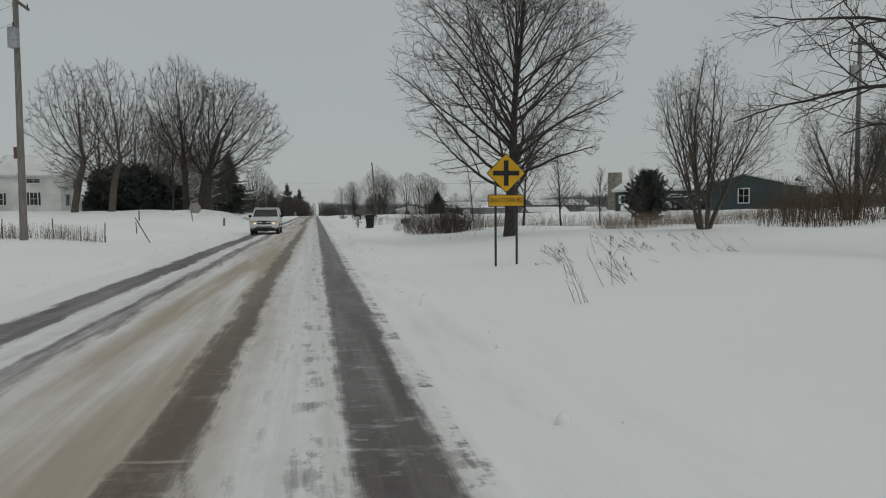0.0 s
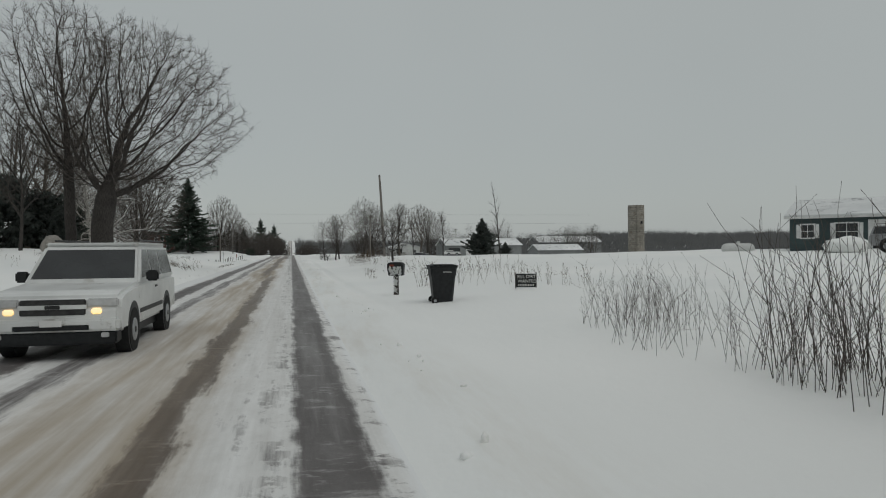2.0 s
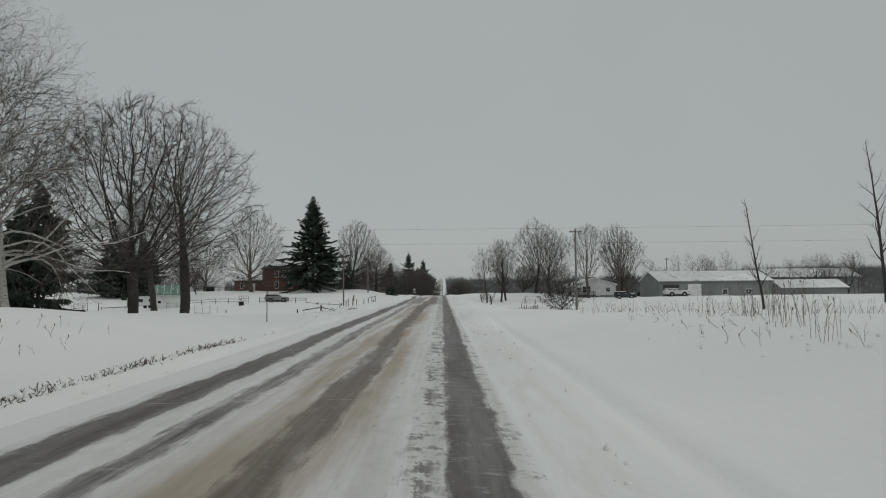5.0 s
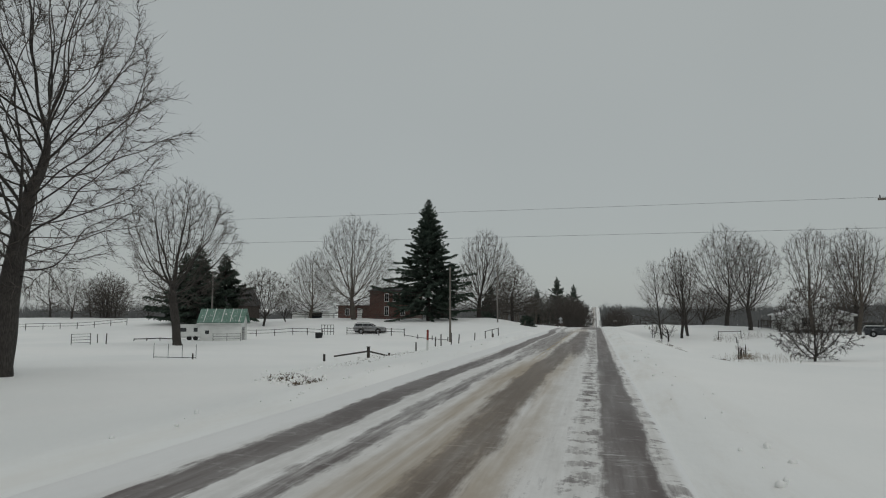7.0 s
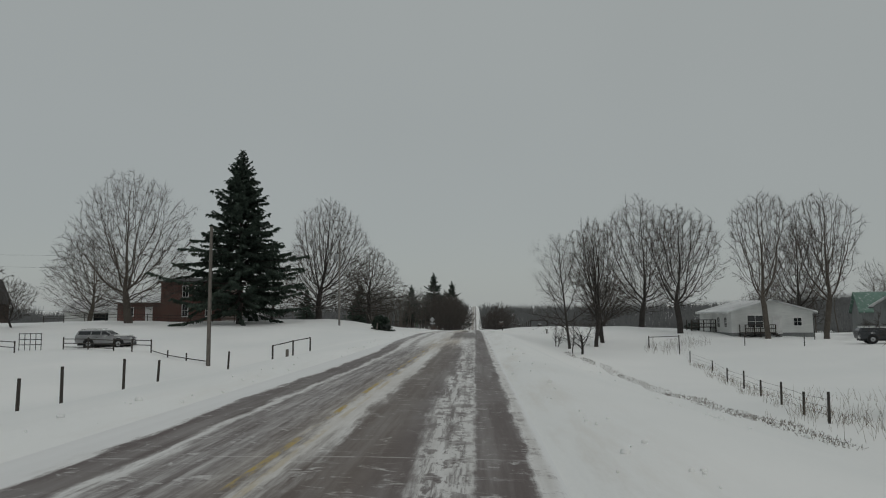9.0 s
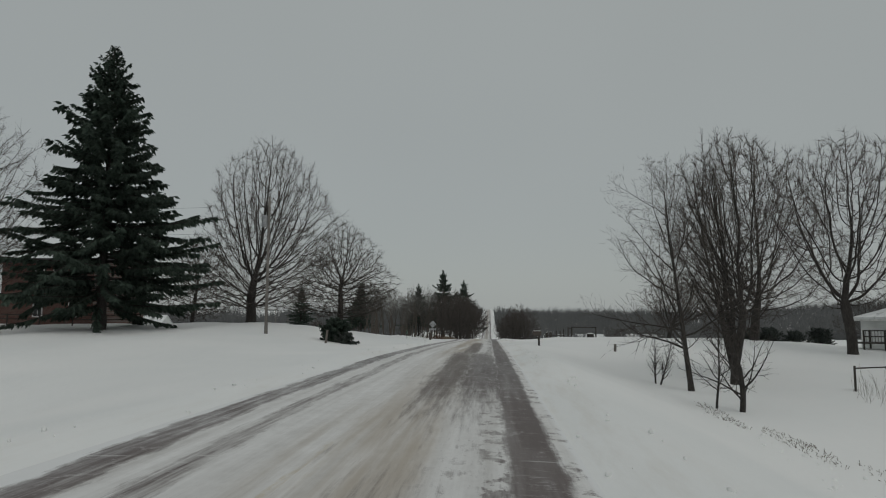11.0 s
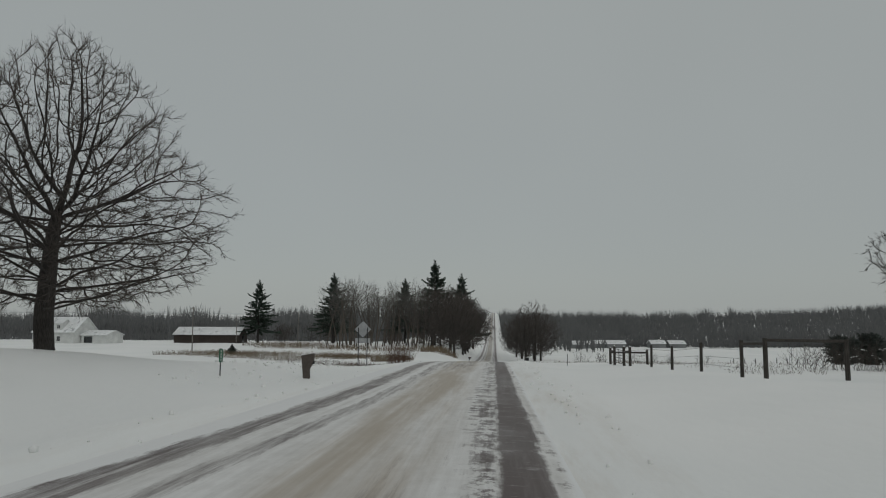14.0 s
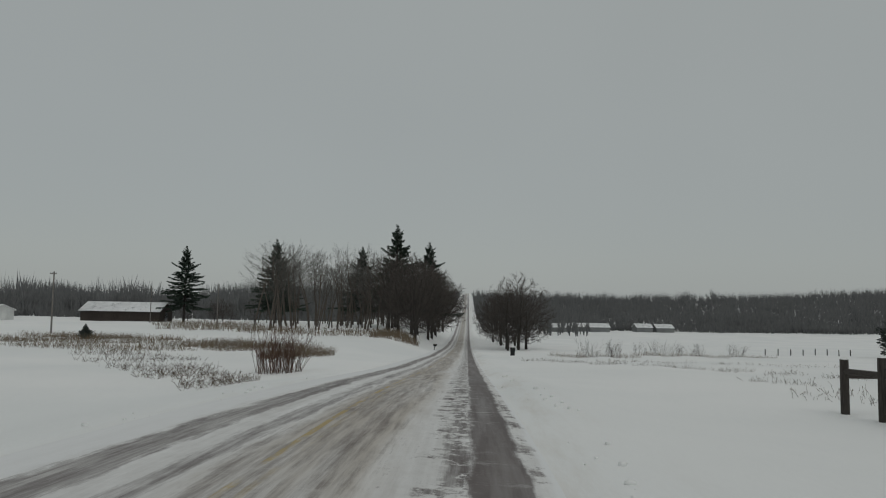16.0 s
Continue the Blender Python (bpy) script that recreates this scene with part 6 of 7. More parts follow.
# ---- fences ----
def rail_fence(points, rails, h, label, name="rail_fence", r=0.06, rr=0.035, step=2.6, mat=None):
    """Posts along a line with round rails between them."""
    t = thing(name, pose(points[0][0], points[0][1], ground_at(*points[0])), label, "fence")
    inv = t.matrix_basis.inverted()
    posts = []
    for (x0, y0), (x1, y1) in zip(points, points[1:]):
        n = max(1, round(math.hypot(x1 - x0, y1 - y0) / step))
        posts += [(x0 + (x1 - x0) * k / n, y0 + (y1 - y0) * k / n) for k in range(n)]
    posts.append(points[-1])
    zs = [ground_at(*p) for p in posts]
    for (x, y), z in zip(posts, zs):
        bm = rod(bmesh.new(), (x, y, z - 0.3), (x, y, z + h), r, r * 0.94, 8)
        bmesh.ops.transform(bm, matrix=inv, verts=bm.verts)
        part("post", bm, mat or WOOD_DARK, t)
    for (p, z0), (q, z1) in zip(zip(posts, zs), zip(posts[1:], zs[1:])):
        for k in rails:
            bm = rod(bmesh.new(), (*p, z0 + h * k), (*q, z1 + h * k), rr, rr, 6)
            bmesh.ops.transform(bm, matrix=inv, verts=bm.verts)
            part("rail", bm, mat or WOOD_DARK, t)
    return t


rail_fence(((-58, 226), (-44, 233), (-38.5, 231)), (0.45, 0.9), 1.0, "dark wooden paddock rails")
rail_fence(((-35.5, 233), (-30.0, 231.0)), (0.2, 0.5, 0.85), 1.05, "weathered paddock rails before a snowy car")
rail_fence(((-30.0, 231.0), (-25.5, 228.2)), (0.55, 0.9), 1.05, "dark wooden paddock rails")
rail_fence(((-25.5, 228.2), (-17.6, 219.5)), (0.32,), 0.55, "low sagging paddock rail", step=4.5)
rail_fence(((-96, 235), (-86, 239), (-81.2, 245.4)), (0.5, 0.92), 1.1, "dark wooden rails behind the bare maple", step=3.0)
rail_fence(((-54.3, 200.1), (-52.7, 201.0)), (0.2, 0.45, 0.7, 0.95), 1.2, "rusty tubular gate panel in the paddock", name="tube_fence", r=0.035, rr=0.022, step=2.0, mat=STEEL_DARK)
stake(-51.7, 202.2, 1.15, 0.06, "dark fence post in the paddock", None, (0, 2), name="fence_post")
stake(-56.2, 206.5, 1.0, 0.05, "dark fence post in the paddock", None, (0, -2), name="fence_post")
rail_fence(((-28.1, 176.4), (-26.1, 178.1)), (0.08,), 0.95, "row of thin rusty rods on a low frame", name="steel_hurdle", r=0.018, rr=0.02, step=0.85, mat=STEEL_DARK)
stake(-23.8, 174.0, 0.35, 0.05, "short dark stub in the snow")
rail_fence(((-57.3, 214.6), (-50.4, 212.6)), (0.7,), 0.35, "low dark planks on stubs beside the shelter", name="plank_rail", r=0.06, rr=0.06, step=2.4)
rail_fence(((-46.5, 215.0), (-43.6, 216.6)), (0.3, 0.6, 0.92), 1.0, "tubular panel beside the animal shelter", name="tube_fence", r=0.03, rr=0.02, step=1.6, mat=STEEL_DARK)
rail_fence(((-62, 272), (-30, 269)), (0.55, 0.92), 1.0, "long rail fence before the brick house", step=3.2)
rail_fence(((-12.7, 217.6), (-12.3, 226.0)), (0.95,), 1.05, "low hitching rail on dark posts", name="hitching_rail", step=4.0)
stake(-11.8, 217.7, 0.55, 0.09, "short pale board in the snow", WOOD_GREY, flat=True)
rail_fence(((17.9, 247.0), (21.3, 248.2)), (0.9,), 1.25, "dark two-post rail at the ranch drive", name="hitching_rail", step=4.0)
rail_fence(((12.49, 295.6), (9.63, 295.45)), (0.95,), 1.45, "tall dark entrance frame with a top beam", name="entrance_rail", r=0.09, rr=0.055, step=4.0)
rail_fence(((9.63, 295.45), (9.4, 297.2)), (0.9,), 1.40, "short dark brace rail beside the entrance frame", name="brace_rail", r=0.075, rr=0.05, step=4.0)
for x, y in ((9.4, 302.5), (9.5, 308.2), (9.4, 312.7)):
    stake(x, y, 1.30 if y > 298 else 1.45, 0.075, "round dark fence post in the snow", None, (0, 0.8), name="fence_post", group="field fence")
for x, y, h in ((18.3, 234.6, 0.95), (17.9, 227.8, 0.8), (16.6, 221.0, 0.9), (15.4, 214.9, 1.0), (13.0, 204.3, 0.95), (12.2, 200.5, 0.85), (11.4, 197.0, 1.0), (19.4, 241.5, 0.8), (14.2, 209.5, 0.8)):
    stake(x, y, h, 0.05, "dark fence post along the ditch", None, (0, 1), name="fence_post", group="ditch fence")
for x, y, h in ((27.8, 247.6, 1.1), (31.8, 243.2, 1.0), (36.0, 250, 1.0)):
    stake(x, y, h, 0.05, "thin dark post on the ranch lawn", None, (0, 1), name="fence_post")
for k in range(8):
    stake(60 + 3.2 * k, 452 + 1.5 * k, 1.3, 0.11, "far dark fence post", None, name="fence_post", group="far fence")


def wire_fence(points, hs, label):
    t = thing("wire_fence", pose(0, 0, 0), label, "fence")
    for h in hs:
        p = np.array([(x, y, ground_at(x, y) + h) for x, y in points])
        me = mesh_from("strand", *tubes(p[None], np.full((1, len(p)), 0.006), 4))
        child("strand", me, STEEL_DARK, t)
    return t


wire_fence([(11.4, 197.0), (12.2, 200.5), (13.0, 204.3), (14.2, 209.5), (15.4, 214.9), (16.6, 221.0), (17.9, 227.8), (18.3, 234.6), (19.4, 241.5)], (0.25, 0.5, 0.75), "sagging wire strands on the ditch fence")
wire_fence([(9.4, 297.2), (9.4, 302.5), (9.5, 308.2), (9.4, 312.7), (9.16, 318.1)], (0.35, 0.7, 1.05), "wire strands on the field fence")


def corral():
    """The braced corner of the field fence with a tube gate."""
    t = thing("fence_gate", on_ground(9.1, 321.5), "braced dark wooden gateposts with a tubular field gate", "gate")
    z = t.matrix_basis.translation.z
    for x, y, h in ((8.97, 325.0, 1.28), (9.05, 323.6, 1.38), (9.17, 320.4, 1.38), (9.16, 318.1, 1.30), (11.8, 325.2, 1.15)):
        g = ground_at(x, y) - z
        p = part("post", rod(bmesh.new(), (x - 9.1, y - 321.5, g - 0.3), (x - 9.1, y - 321.5, g + h), 0.10, 0.095, 10), WOOD_DARK, t)
        part("snow_cap", rod(bmesh.new(), (x - 9.1, y - 321.5, g + h), (x - 9.1, y - 321.5, g + h + 0.05), 0.09, 0.05, 10), SNOW, p, "little cap of snow")
    for (x0, y0), (x1, y1), h in (((8.97, 325.0), (9.05, 323.6), 1.0), ((9.17, 320.4), (9.16, 318.1), 1.0), ((8.97, 325.0), (11.8, 325.2), 0.9)):
        part("brace", rod(bmesh.new(), (x0 - 9.1, y0 - 321.5, ground_at(x0, y0) - z + h), (x1 - 9.1, y1 - 321.5, ground_at(x1, y1) - z + h), 0.07, sides=8), WOOD_DARK, t)
    gate = thing("tube_gate", pose(0, 0, 0), "", "")
    gate.parent = t
    a, b = (-0.05, 2.0), (0.07, -1.0)
    for k in range(6):
        part("tube", rod(bmesh.new(), (a[0], a[1], 0.14 + 0.19 * k), (b[0], b[1], 0.18 + 0.19 * k), 0.022, sides=6), STEEL_DARK, gate)
    part("stile", rod(bmesh.new(), (0.0, 0.5, 0.1), (0.0, 0.5, 1.16), 0.022, sides=6), STEEL_DARK, gate)
    for k in ("label", "category"):
        if k in gate:
            del gate[k]


corral()


def broken_rails():
    t = thing("broken_fence", on_ground(-14.0, 178.0), "short post with two fallen rails in the snow", "fence")
    part("post", boxed(-0.08, 0.08, -0.08, 0.08, -0.2, 0.66, 0.015), WOOD_DARK, t)
    part("cap", boxed(-0.12, 0.12, -0.12, 0.12, 0.66, 0.69, 0.008), WOOD_DARK, t)
    part("rail", rod(bmesh.new(), (0, 0, 0.40), (-2.0, -0.8, 0.10), 0.05, sides=8), WOOD_DARK, t)
    part("rail", rod(bmesh.new(), (0, 0, 0.40), (1.15, 0.6, 0.08), 0.05, sides=8), WOOD_DARK, t)
    part("stub", boxed(1.12, 1.24, 0.55, 0.67, -0.2, 0.28, 0.01), WOOD_DARK, t)
    part("stub", boxed(-2.6, -2.48, -1.1, -0.98, -0.2, 0.25, 0.01), WOOD_DARK, t)


broken_rails()


# ---- buildings ----
def building(name, x, y, turn, w, d, wall, rise, wall_mat, roof_mat, label, openings=(), sink=0.3, eave=0.4, lap=0.35, base=None, category="house", z=None):
    """A gabled building: ridge along local x (w), depth d along local y, front at -y.
    openings: (side, along, sill, width, height, kind)."""
    t = thing(name, pose(x, y, (ground_at(x, y) if z is None else z) - sink, 0, 0, turn), label, category)
    hw, hd, wl_ = w / 2, d / 2, wall + sink
    bm = bmesh.new()
    prism(bm, ((-hd, 0), (hd, 0), (hd, wl_), (0, wl_ + rise), (-hd, wl_)), -hw, hw)
    bmesh.ops.transform(bm, matrix=pose(0, 0, 0, 0, 0, 90), verts=bm.verts)
    walls = part("wall", bm, wall_mat, t)
    pitch = math.atan2(rise, hd)
    run = math.hypot(hd, rise) + eave
    for s_ in (-1, 1):
        bm = boxed(-hw - lap, hw + lap, 0, run, 0.0, 0.14, 0.02)
        m = Matrix.Translation((0, 0, wl_ + rise + 0.02)) @ (pose(0, 0, 0, 0, 0, 180) if s_ < 0 else Matrix.Identity(4)) @ pose(0, 0, 0, -math.degrees(pitch), 0, 0)
        bmesh.ops.transform(bm, matrix=m, verts=bm.verts)
        roof = part("roof", bm, roof_mat, t)
        bm = boxed(-hw - lap, hw + lap, run - 0.03, run + 0.03, -0.16, 0.0)
        bmesh.ops.transform(bm, matrix=m, verts=bm.verts)
        part("fascia", bm, TRIM_WHITE if wall_mat in (WHITE_PAINT, GREEN_PAINT) else wall_mat, roof)
    if base:
        part("foundation", boxed(-hw - 0.03, hw + 0.03, -hd - 0.03, hd + 0.03, -0.4, sink + base), BARN_METAL, t)
    faces = {"front": pose(0, -hd, 0), "back": pose(0, hd, 0, 0, 0, 180), "left": pose(-hw, 0, 0, 0, 0, -90), "right": pose(hw, 0, 0, 0, 0, 90)}
    for side, along, sill, ow, oh, kind in openings:
        m = faces[side] @ Matrix.Translation((along, 0, sill + sink))
        if kind == "dark":
            part("opening", boxed(-ow / 2, ow / 2, -0.02, 0.05, 0, oh), GLASS_DARK, t, at=m)
            continue
        bm = bmesh.new()
        f = 0.10
        for b in ((-ow / 2 - f, -ow / 2, -0.045, 0.03, -f, oh + f), (ow / 2, ow / 2 + f, -0.045, 0.03, -f, oh + f), (-ow / 2, ow / 2, -0.045, 0.03, oh, oh + f), (-ow / 2 - f, ow / 2 + f, -0.07, 0.03, -f, 0)):
            box(bm, *b)
        frame_ob = part(kind if kind in ("window", "door") else "window", bm, TRIM_WHITE, t, at=m)
        if kind == "door":
            leaf = part("leaf", boxed(-ow / 2, ow / 2, -0.03, 0.02, 0, oh), TRIM_WHITE, frame_ob)
        else:
            part("pane", boxed(-ow / 2, ow / 2, -0.012, 0.02, 0, oh), GLASS_DARK, frame_ob)
            bm = boxed(-0.02, 0.02, -0.03, -0.012, 0, oh)
            box(bm, -ow / 2, ow / 2, -0.03, -0.012, oh / 2 - 0.02, oh / 2 + 0.02)
            part("muntin", bm, TRIM_WHITE, frame_ob)
        if kind == "shuttered":
            for sx in (-ow / 2 - 0.36, ow / 2 + 0.12):
                part("shutter", boxed(sx, sx + 0.24, -0.04, 0.02, -0.05, oh + 0.05), STEEL_DARK if wall_mat is WHITE_PAINT else TRIM_WHITE, frame_ob)
    return t


white_house = building("farmhouse", -38.9, 105.2, 0, 11.0, 8.4, 5.0, 2.7, WHITE_PAINT, ROOF_SNOW, "white wooden farmhouse with a snowy roof and shuttered windows",
                       (("front", 2.2, 1.0, 0.9, 1.6, "shuttered"), ("front", 2.2, 3.9, 1.6, 0.5, "window"), ("front", -2.0, 1.0, 0.9, 1.5, "shuttered"), ("right", -1.5, 0.9, 0.9, 1.5, "shuttered"), ("right", 1.5, 3.4, 0.9, 1.2, "shuttered"), ("right", 2.6, 0.4, 0.9, 2.0, "door")))
part("chimney", boxed(-1.3, -0.7, -0.9, -0.3, 6.5, 9.2, 0.02), BRICK, white_house, "dark brick chimney")
bm = boxed(-6.8, -1.6, -7.0, -4.5, 3.0, 3.2, 0.02)
part("porch_roof", bm, ROOF_SNOW, white_house)
for px in (-6.6, -1.8):
    part("porch_post", boxed(px - 0.08, px + 0.08, -6.9, -6.74, 0, 3.0, 0.01), TRIM_WHITE, white_house)

building("ranch_house", 48.8, 81.65, -51, 21.0, 8.0, 2.75, 1.3, GREEN_PAINT, ROOF_SNOW, "long dark green house with white trim and a snowy roof",
         (("front", -9.2, 1.0, 0.9, 1.0, "shuttered"), ("front", -6.5, 0.8, 1.5, 1.25, "shuttered"), ("front", -4.5, 0.1, 0.95, 2.1, "door"), ("front", -2.4, 1.0, 1.2, 1.0, "shuttered"), ("front", -0.3, 1.0, 1.0, 1.0, "window"), ("left", 0, 1.0, 1.0, 1.0, "window")))
garage = building("garage", 45.4, 66.07, 38.8, 9.0, 7.0, 2.7, 0.85, GREEN_PAINT, ROOF_SNOW, "dark green gabled garage with one white-framed window",
         (("left", 0.0, 0.8, 0.95, 1.35, "window"),), category="garage")
part("garage_door", boxed(-1.6, 1.6, 3.42, 3.55, 0.1, 2.5, 0.02), TRIM_WHITE, garage, "white sectional door")
building("brick_house", -40.6, 277.0, 0, 8.8, 9.5, 5.6, 0.7, BRICK, ROOF_DARK, "two-storey dark red brick farmhouse with pale window trim",
         (("front", -0.8, 0.7, 0.75, 1.7, "window"), ("front", -0.8, 3.5, 0.75, 1.5, "window"), ("front", 1.0, 3.5, 0.75, 1.5, "window"), ("front", 2.6, 0.7, 0.75, 1.7, "window"), ("front", 2.6, 3.5, 0.75, 1.5, "window")), eave=0.25)
building("brick_wing", -49.0, 279.0, 0, 8.0, 7.0, 2.9, 1.2, BRICK, ROOF_SNOW, "low brick wing with a snowy roof", (("front", -2.0, 0.8, 0.8, 1.3, "window"), ("front", 0.8, 0.1, 0.9, 2.0, "door")), category="house wing")
building("white_shed", -67.0, 296.0, 10, 9.0, 7.0, 2.6, 1.8, WHITE_PAINT, ROOF_SNOW, "small white outbuilding with a snowy roof", (("front", 1.5, 0, 2.4, 2.2, "dark"),), category="shed")
building("old_barn", -80.0, 281.0, 62, 9.0, 6.5, 3.2, 3.8, BARN_BROWN, ROOF_DARK, "dark steep-gabled barn behind the shelter", (), category="barn")
shelter = building("animal_shelter", -47.3, 219.0, 16, 5.2, 3.4, 2.5, 1.5, WHITE_PAINT, GREEN_METAL, "small white animal shelter with a green metal roof",
                   (("right", -0.6, 0.0, 1.5, 1.75, "dark"), ("front", -1.7, 0.9, 0.5, 0.45, "dark")), category="shelter", eave=0.35)
for k in range(11):
    bm = boxed(-2.9 + k * 0.55, -2.83 + k * 0.55, 0.0, 2.6, 0.14, 0.19)
    bmesh.ops.transform(bm, matrix=Matrix.Translation((0, 0, 2.5 + 0.3 + 1.5 + 0.02)) @ pose(0, 0, 0, 0, 0, 180) @ pose(0, 0, 0, -math.degrees(math.atan2(1.5, 1.7)), 0, 0), verts=bm.verts)
    part("roof_rib", bm, TRIM_WHITE if k % 2 else GREEN_METAL, shelter)
camper = thing("camper_trailer", on_ground(-50.6, 217.5, 16), "small white camper trailer beside the shelter", "trailer")
part("body", boxed(-2.2, 2.0, -1.0, 1.0, 0.35, 2.05, 0.15), WHITE_PAINT, camper)
for px, pw in ((-1.2, 0.9), (0.4, 0.5), (1.3, 0.35)):
    part("window", boxed(px - pw / 2, px + pw / 2, -1.02, -0.98, 1.1, 1.6, 0.01), GLASS_DARK, camper)
for px in (-0.4, 0.4):
    part("wheel", rod(bmesh.new(), (px, -1.0, 0.3), (px, -0.8, 0.3), 0.3, sides=16), TYRE, camper)

a0, b0 = Vector((31.0, 260.0)), Vector((40.6, 260.0))
dirn = (b0 - a0).normalized()
nrm = Vector((-dirn.y, dirn.x))
mid = (a0 + b0) / 2 + nrm * 6
cottage = building("cottage", mid.x, mid.y, math.degrees(math.atan2(nrm.y, nrm.x)), 12.0, 9.6, 2.9, 1.3, WHITE_PAINT, ROOF_SNOW, "white single-storey house with a snowy low roof and dark decks",
                   (("left", -2.0, 1.0, 1.8, 1.4, "window"), ("left", 0.6, 0.3, 0.9, 2.0, "door"), ("left", 3.0, 1.2, 0.9, 0.9, "window"), ("back", 4.0, 1.0, 0.8, 1.2, "window"), ("back", 1.5, 1.0, 0.8, 1.2, "window"), ("back", -1.2, 0.4, 0.9, 2.0, "door")), eave=0.5, base=0.35)


def deck(x, y, turn, w, d, label):
    t = thing("deck", on_ground(x, y, turn), label, "deck")
    part("platform", boxed(-w / 2, w / 2, -d / 2, d / 2, 0.45, 0.55, 0.01), WOOD_DARK, t)
    for sx in (-w / 2 + 0.06, 0, w / 2 - 0.06):
        for sy in (-d / 2 + 0.06, d / 2 - 0.06):
            part("post", boxed(sx - 0.05, sx + 0.05, sy - 0.05, sy + 0.05, -0.2, 1.45), WOOD_DARK, t)
    for sy in (-d / 2 + 0.06,):
        for z in (0.95, 1.4):
            part("rail", boxed(-w / 2, w / 2, sy - 0.03, sy + 0.03, z, z + 0.08), WOOD_DARK, t)
        for k in range(int(w / 0.22)):
            part("baluster", boxed(-w / 2 + 0.2 + k * 0.22, -w / 2 + 0.23 + k * 0.22, sy - 0.015, sy + 0.015, 0.6, 1.4), WOOD_DARK, t)
    for k in range(3):
        part("step", boxed(w / 2 + 0.25 * k, w / 2 + 0.28 + 0.25 * k, -0.6, 0.6, 0.30 - 0.15 * k, 0.42 - 0.15 * k), WOOD_DARK, t)
    return t


dk = math.degrees(math.atan2(dirn.y, dirn.x))
deck(29.4, 266.5, dk, 3.2, 2.2, "dark wooden side deck with railings")
deck(33.6, 258.9, dk, 3.6, 1.9, "dark wooden front deck with steps and railings")
building("metal_garage", 54.0, 266.0, -20, 9.0, 8.0, 3.0, 2.4, BARN_METAL, GREEN_METAL, "grey garage with a dull green snowy roof", (("front", -1.0, 0.1, 3.0, 2.3, "door"),), category="garage")

building("pole_barn", 57.0, 249.0, 3, 24.0, 12.0, 3.4, 2.0, BARN_METAL, ROOF_SNOW, "long grey pole barn with a snow-covered roof",
         (("front", -9.5, 0, 3.5, 2.6, "dark"), ("front", -4.5, 0, 2.6, 2.6, "door"), ("front", 2.0, 0.5, 1.0, 1.0, "window"), ("front", 7.0, 0.5, 1.0, 1.0, "window")), category="barn")
building("pole_barn", 109.0, 307.0, 3, 27.0, 12.0, 5.6, 2.4, BARN_METAL, ROOF_SNOW, "large grey barn with a snow-covered roof behind the long barn", (("front", -5, 0, 4, 3.5, "dark"),), category="barn")
building("pole_barn", 93.0, 276.0, 3, 17.0, 9.0, 2.2, 1.9, BARN_METAL, ROOF_SNOW, "low grey shed with a snow-covered roof", (), category="barn")


def silo():
    t = thing("silo", on_ground(117.0, 261.2), "tall weathered concrete stave silo without a roof", "silo")
    h = 15.9 - t.matrix_basis.translation.z
    bm = bmesh.new()
    rod(bm, (0, 0, -0.5), (0, 0, h), 2.75, 2.75, 40)
    body = part("body", bm, CONCRETE, t, smooth=False)
    for k in range(int(h / 0.75)):
        bm = bmesh.new()
        bmesh.ops.create_cone(bm, cap_ends=False, segments=40, radius1=2.775, radius2=2.775, depth=0.04, matrix=Matrix.Translation((0, 0, 0.4 + 0.75 * k)))
        part("hoop", bm, STEEL_DARK, body)
    part("hatch", boxed(0.2, 0.9, -2.9, -2.6, h * 0.62, h * 0.62 + 0.9), BLACK, t, "dark hatch opening")
    part("ladder_chute", boxed(-1.2, -0.5, -3.05, -2.5, 0.5, h - 0.3, 0.1), CONCRETE, t)


silo()
building("long_barn", -96.3, 503.5, 2, 22.0, 9.0, 3.0, 2.2, BARN_BROWN, ROOF_SNOW, "long low dark barn with a snow-covered roof", (("right", 0, 0, 2.0, 2.4, "dark"),), category="barn", eave=0.8)
building("white_cottage", -137.0, 486.0, -8, 15.0, 11.0, 3.6, 4.6, WHITE_PAINT, ROOF_SNOW, "white farmhouse with a steep snowy roof and a dormer",
         (("left", 0, 3.6, 1.2, 1.6, "window"), ("left", -2.5, 0.8, 1.2, 1.5, "window"), ("front", -4, 0.8, 1.2, 1.4, "window"), ("front", 2, 0.8, 1.2, 1.4, "window")))
building("dormer", -136.0, 482.6, -8, 2.4, 3.6, 6.2, 1.2, WHITE_PAINT, ROOF_SNOW, "gabled white dormer on the farmhouse roof", (("front", 0, 4.6, 1.0, 1.0, "window"),), category="dormer", eave=0.2)
building("white_annexe", -124.5, 485.5, -8, 9.0, 8.0, 2.6, 1.3, WHITE_PAINT, ROOF_SNOW, "low white annexe with a porch roof", (("front", -2.0, 0.1, 3.0, 2.0, "dark"),), category="annexe")
for x, y, w in ((52.0, 700.0, 11.0), (64.0, 708.0, 10.0), (73.0, 704.0, 11.0), (100.0, 714.0, 9.0), (112.0, 716.0, 10.0)):
    building("far_barn", x, y, 5, w, 9.0, 2.6, 2.0, BARN_METAL, ROOF_SNOW, "far grey farm building with a snowy roof", (), category="barn")


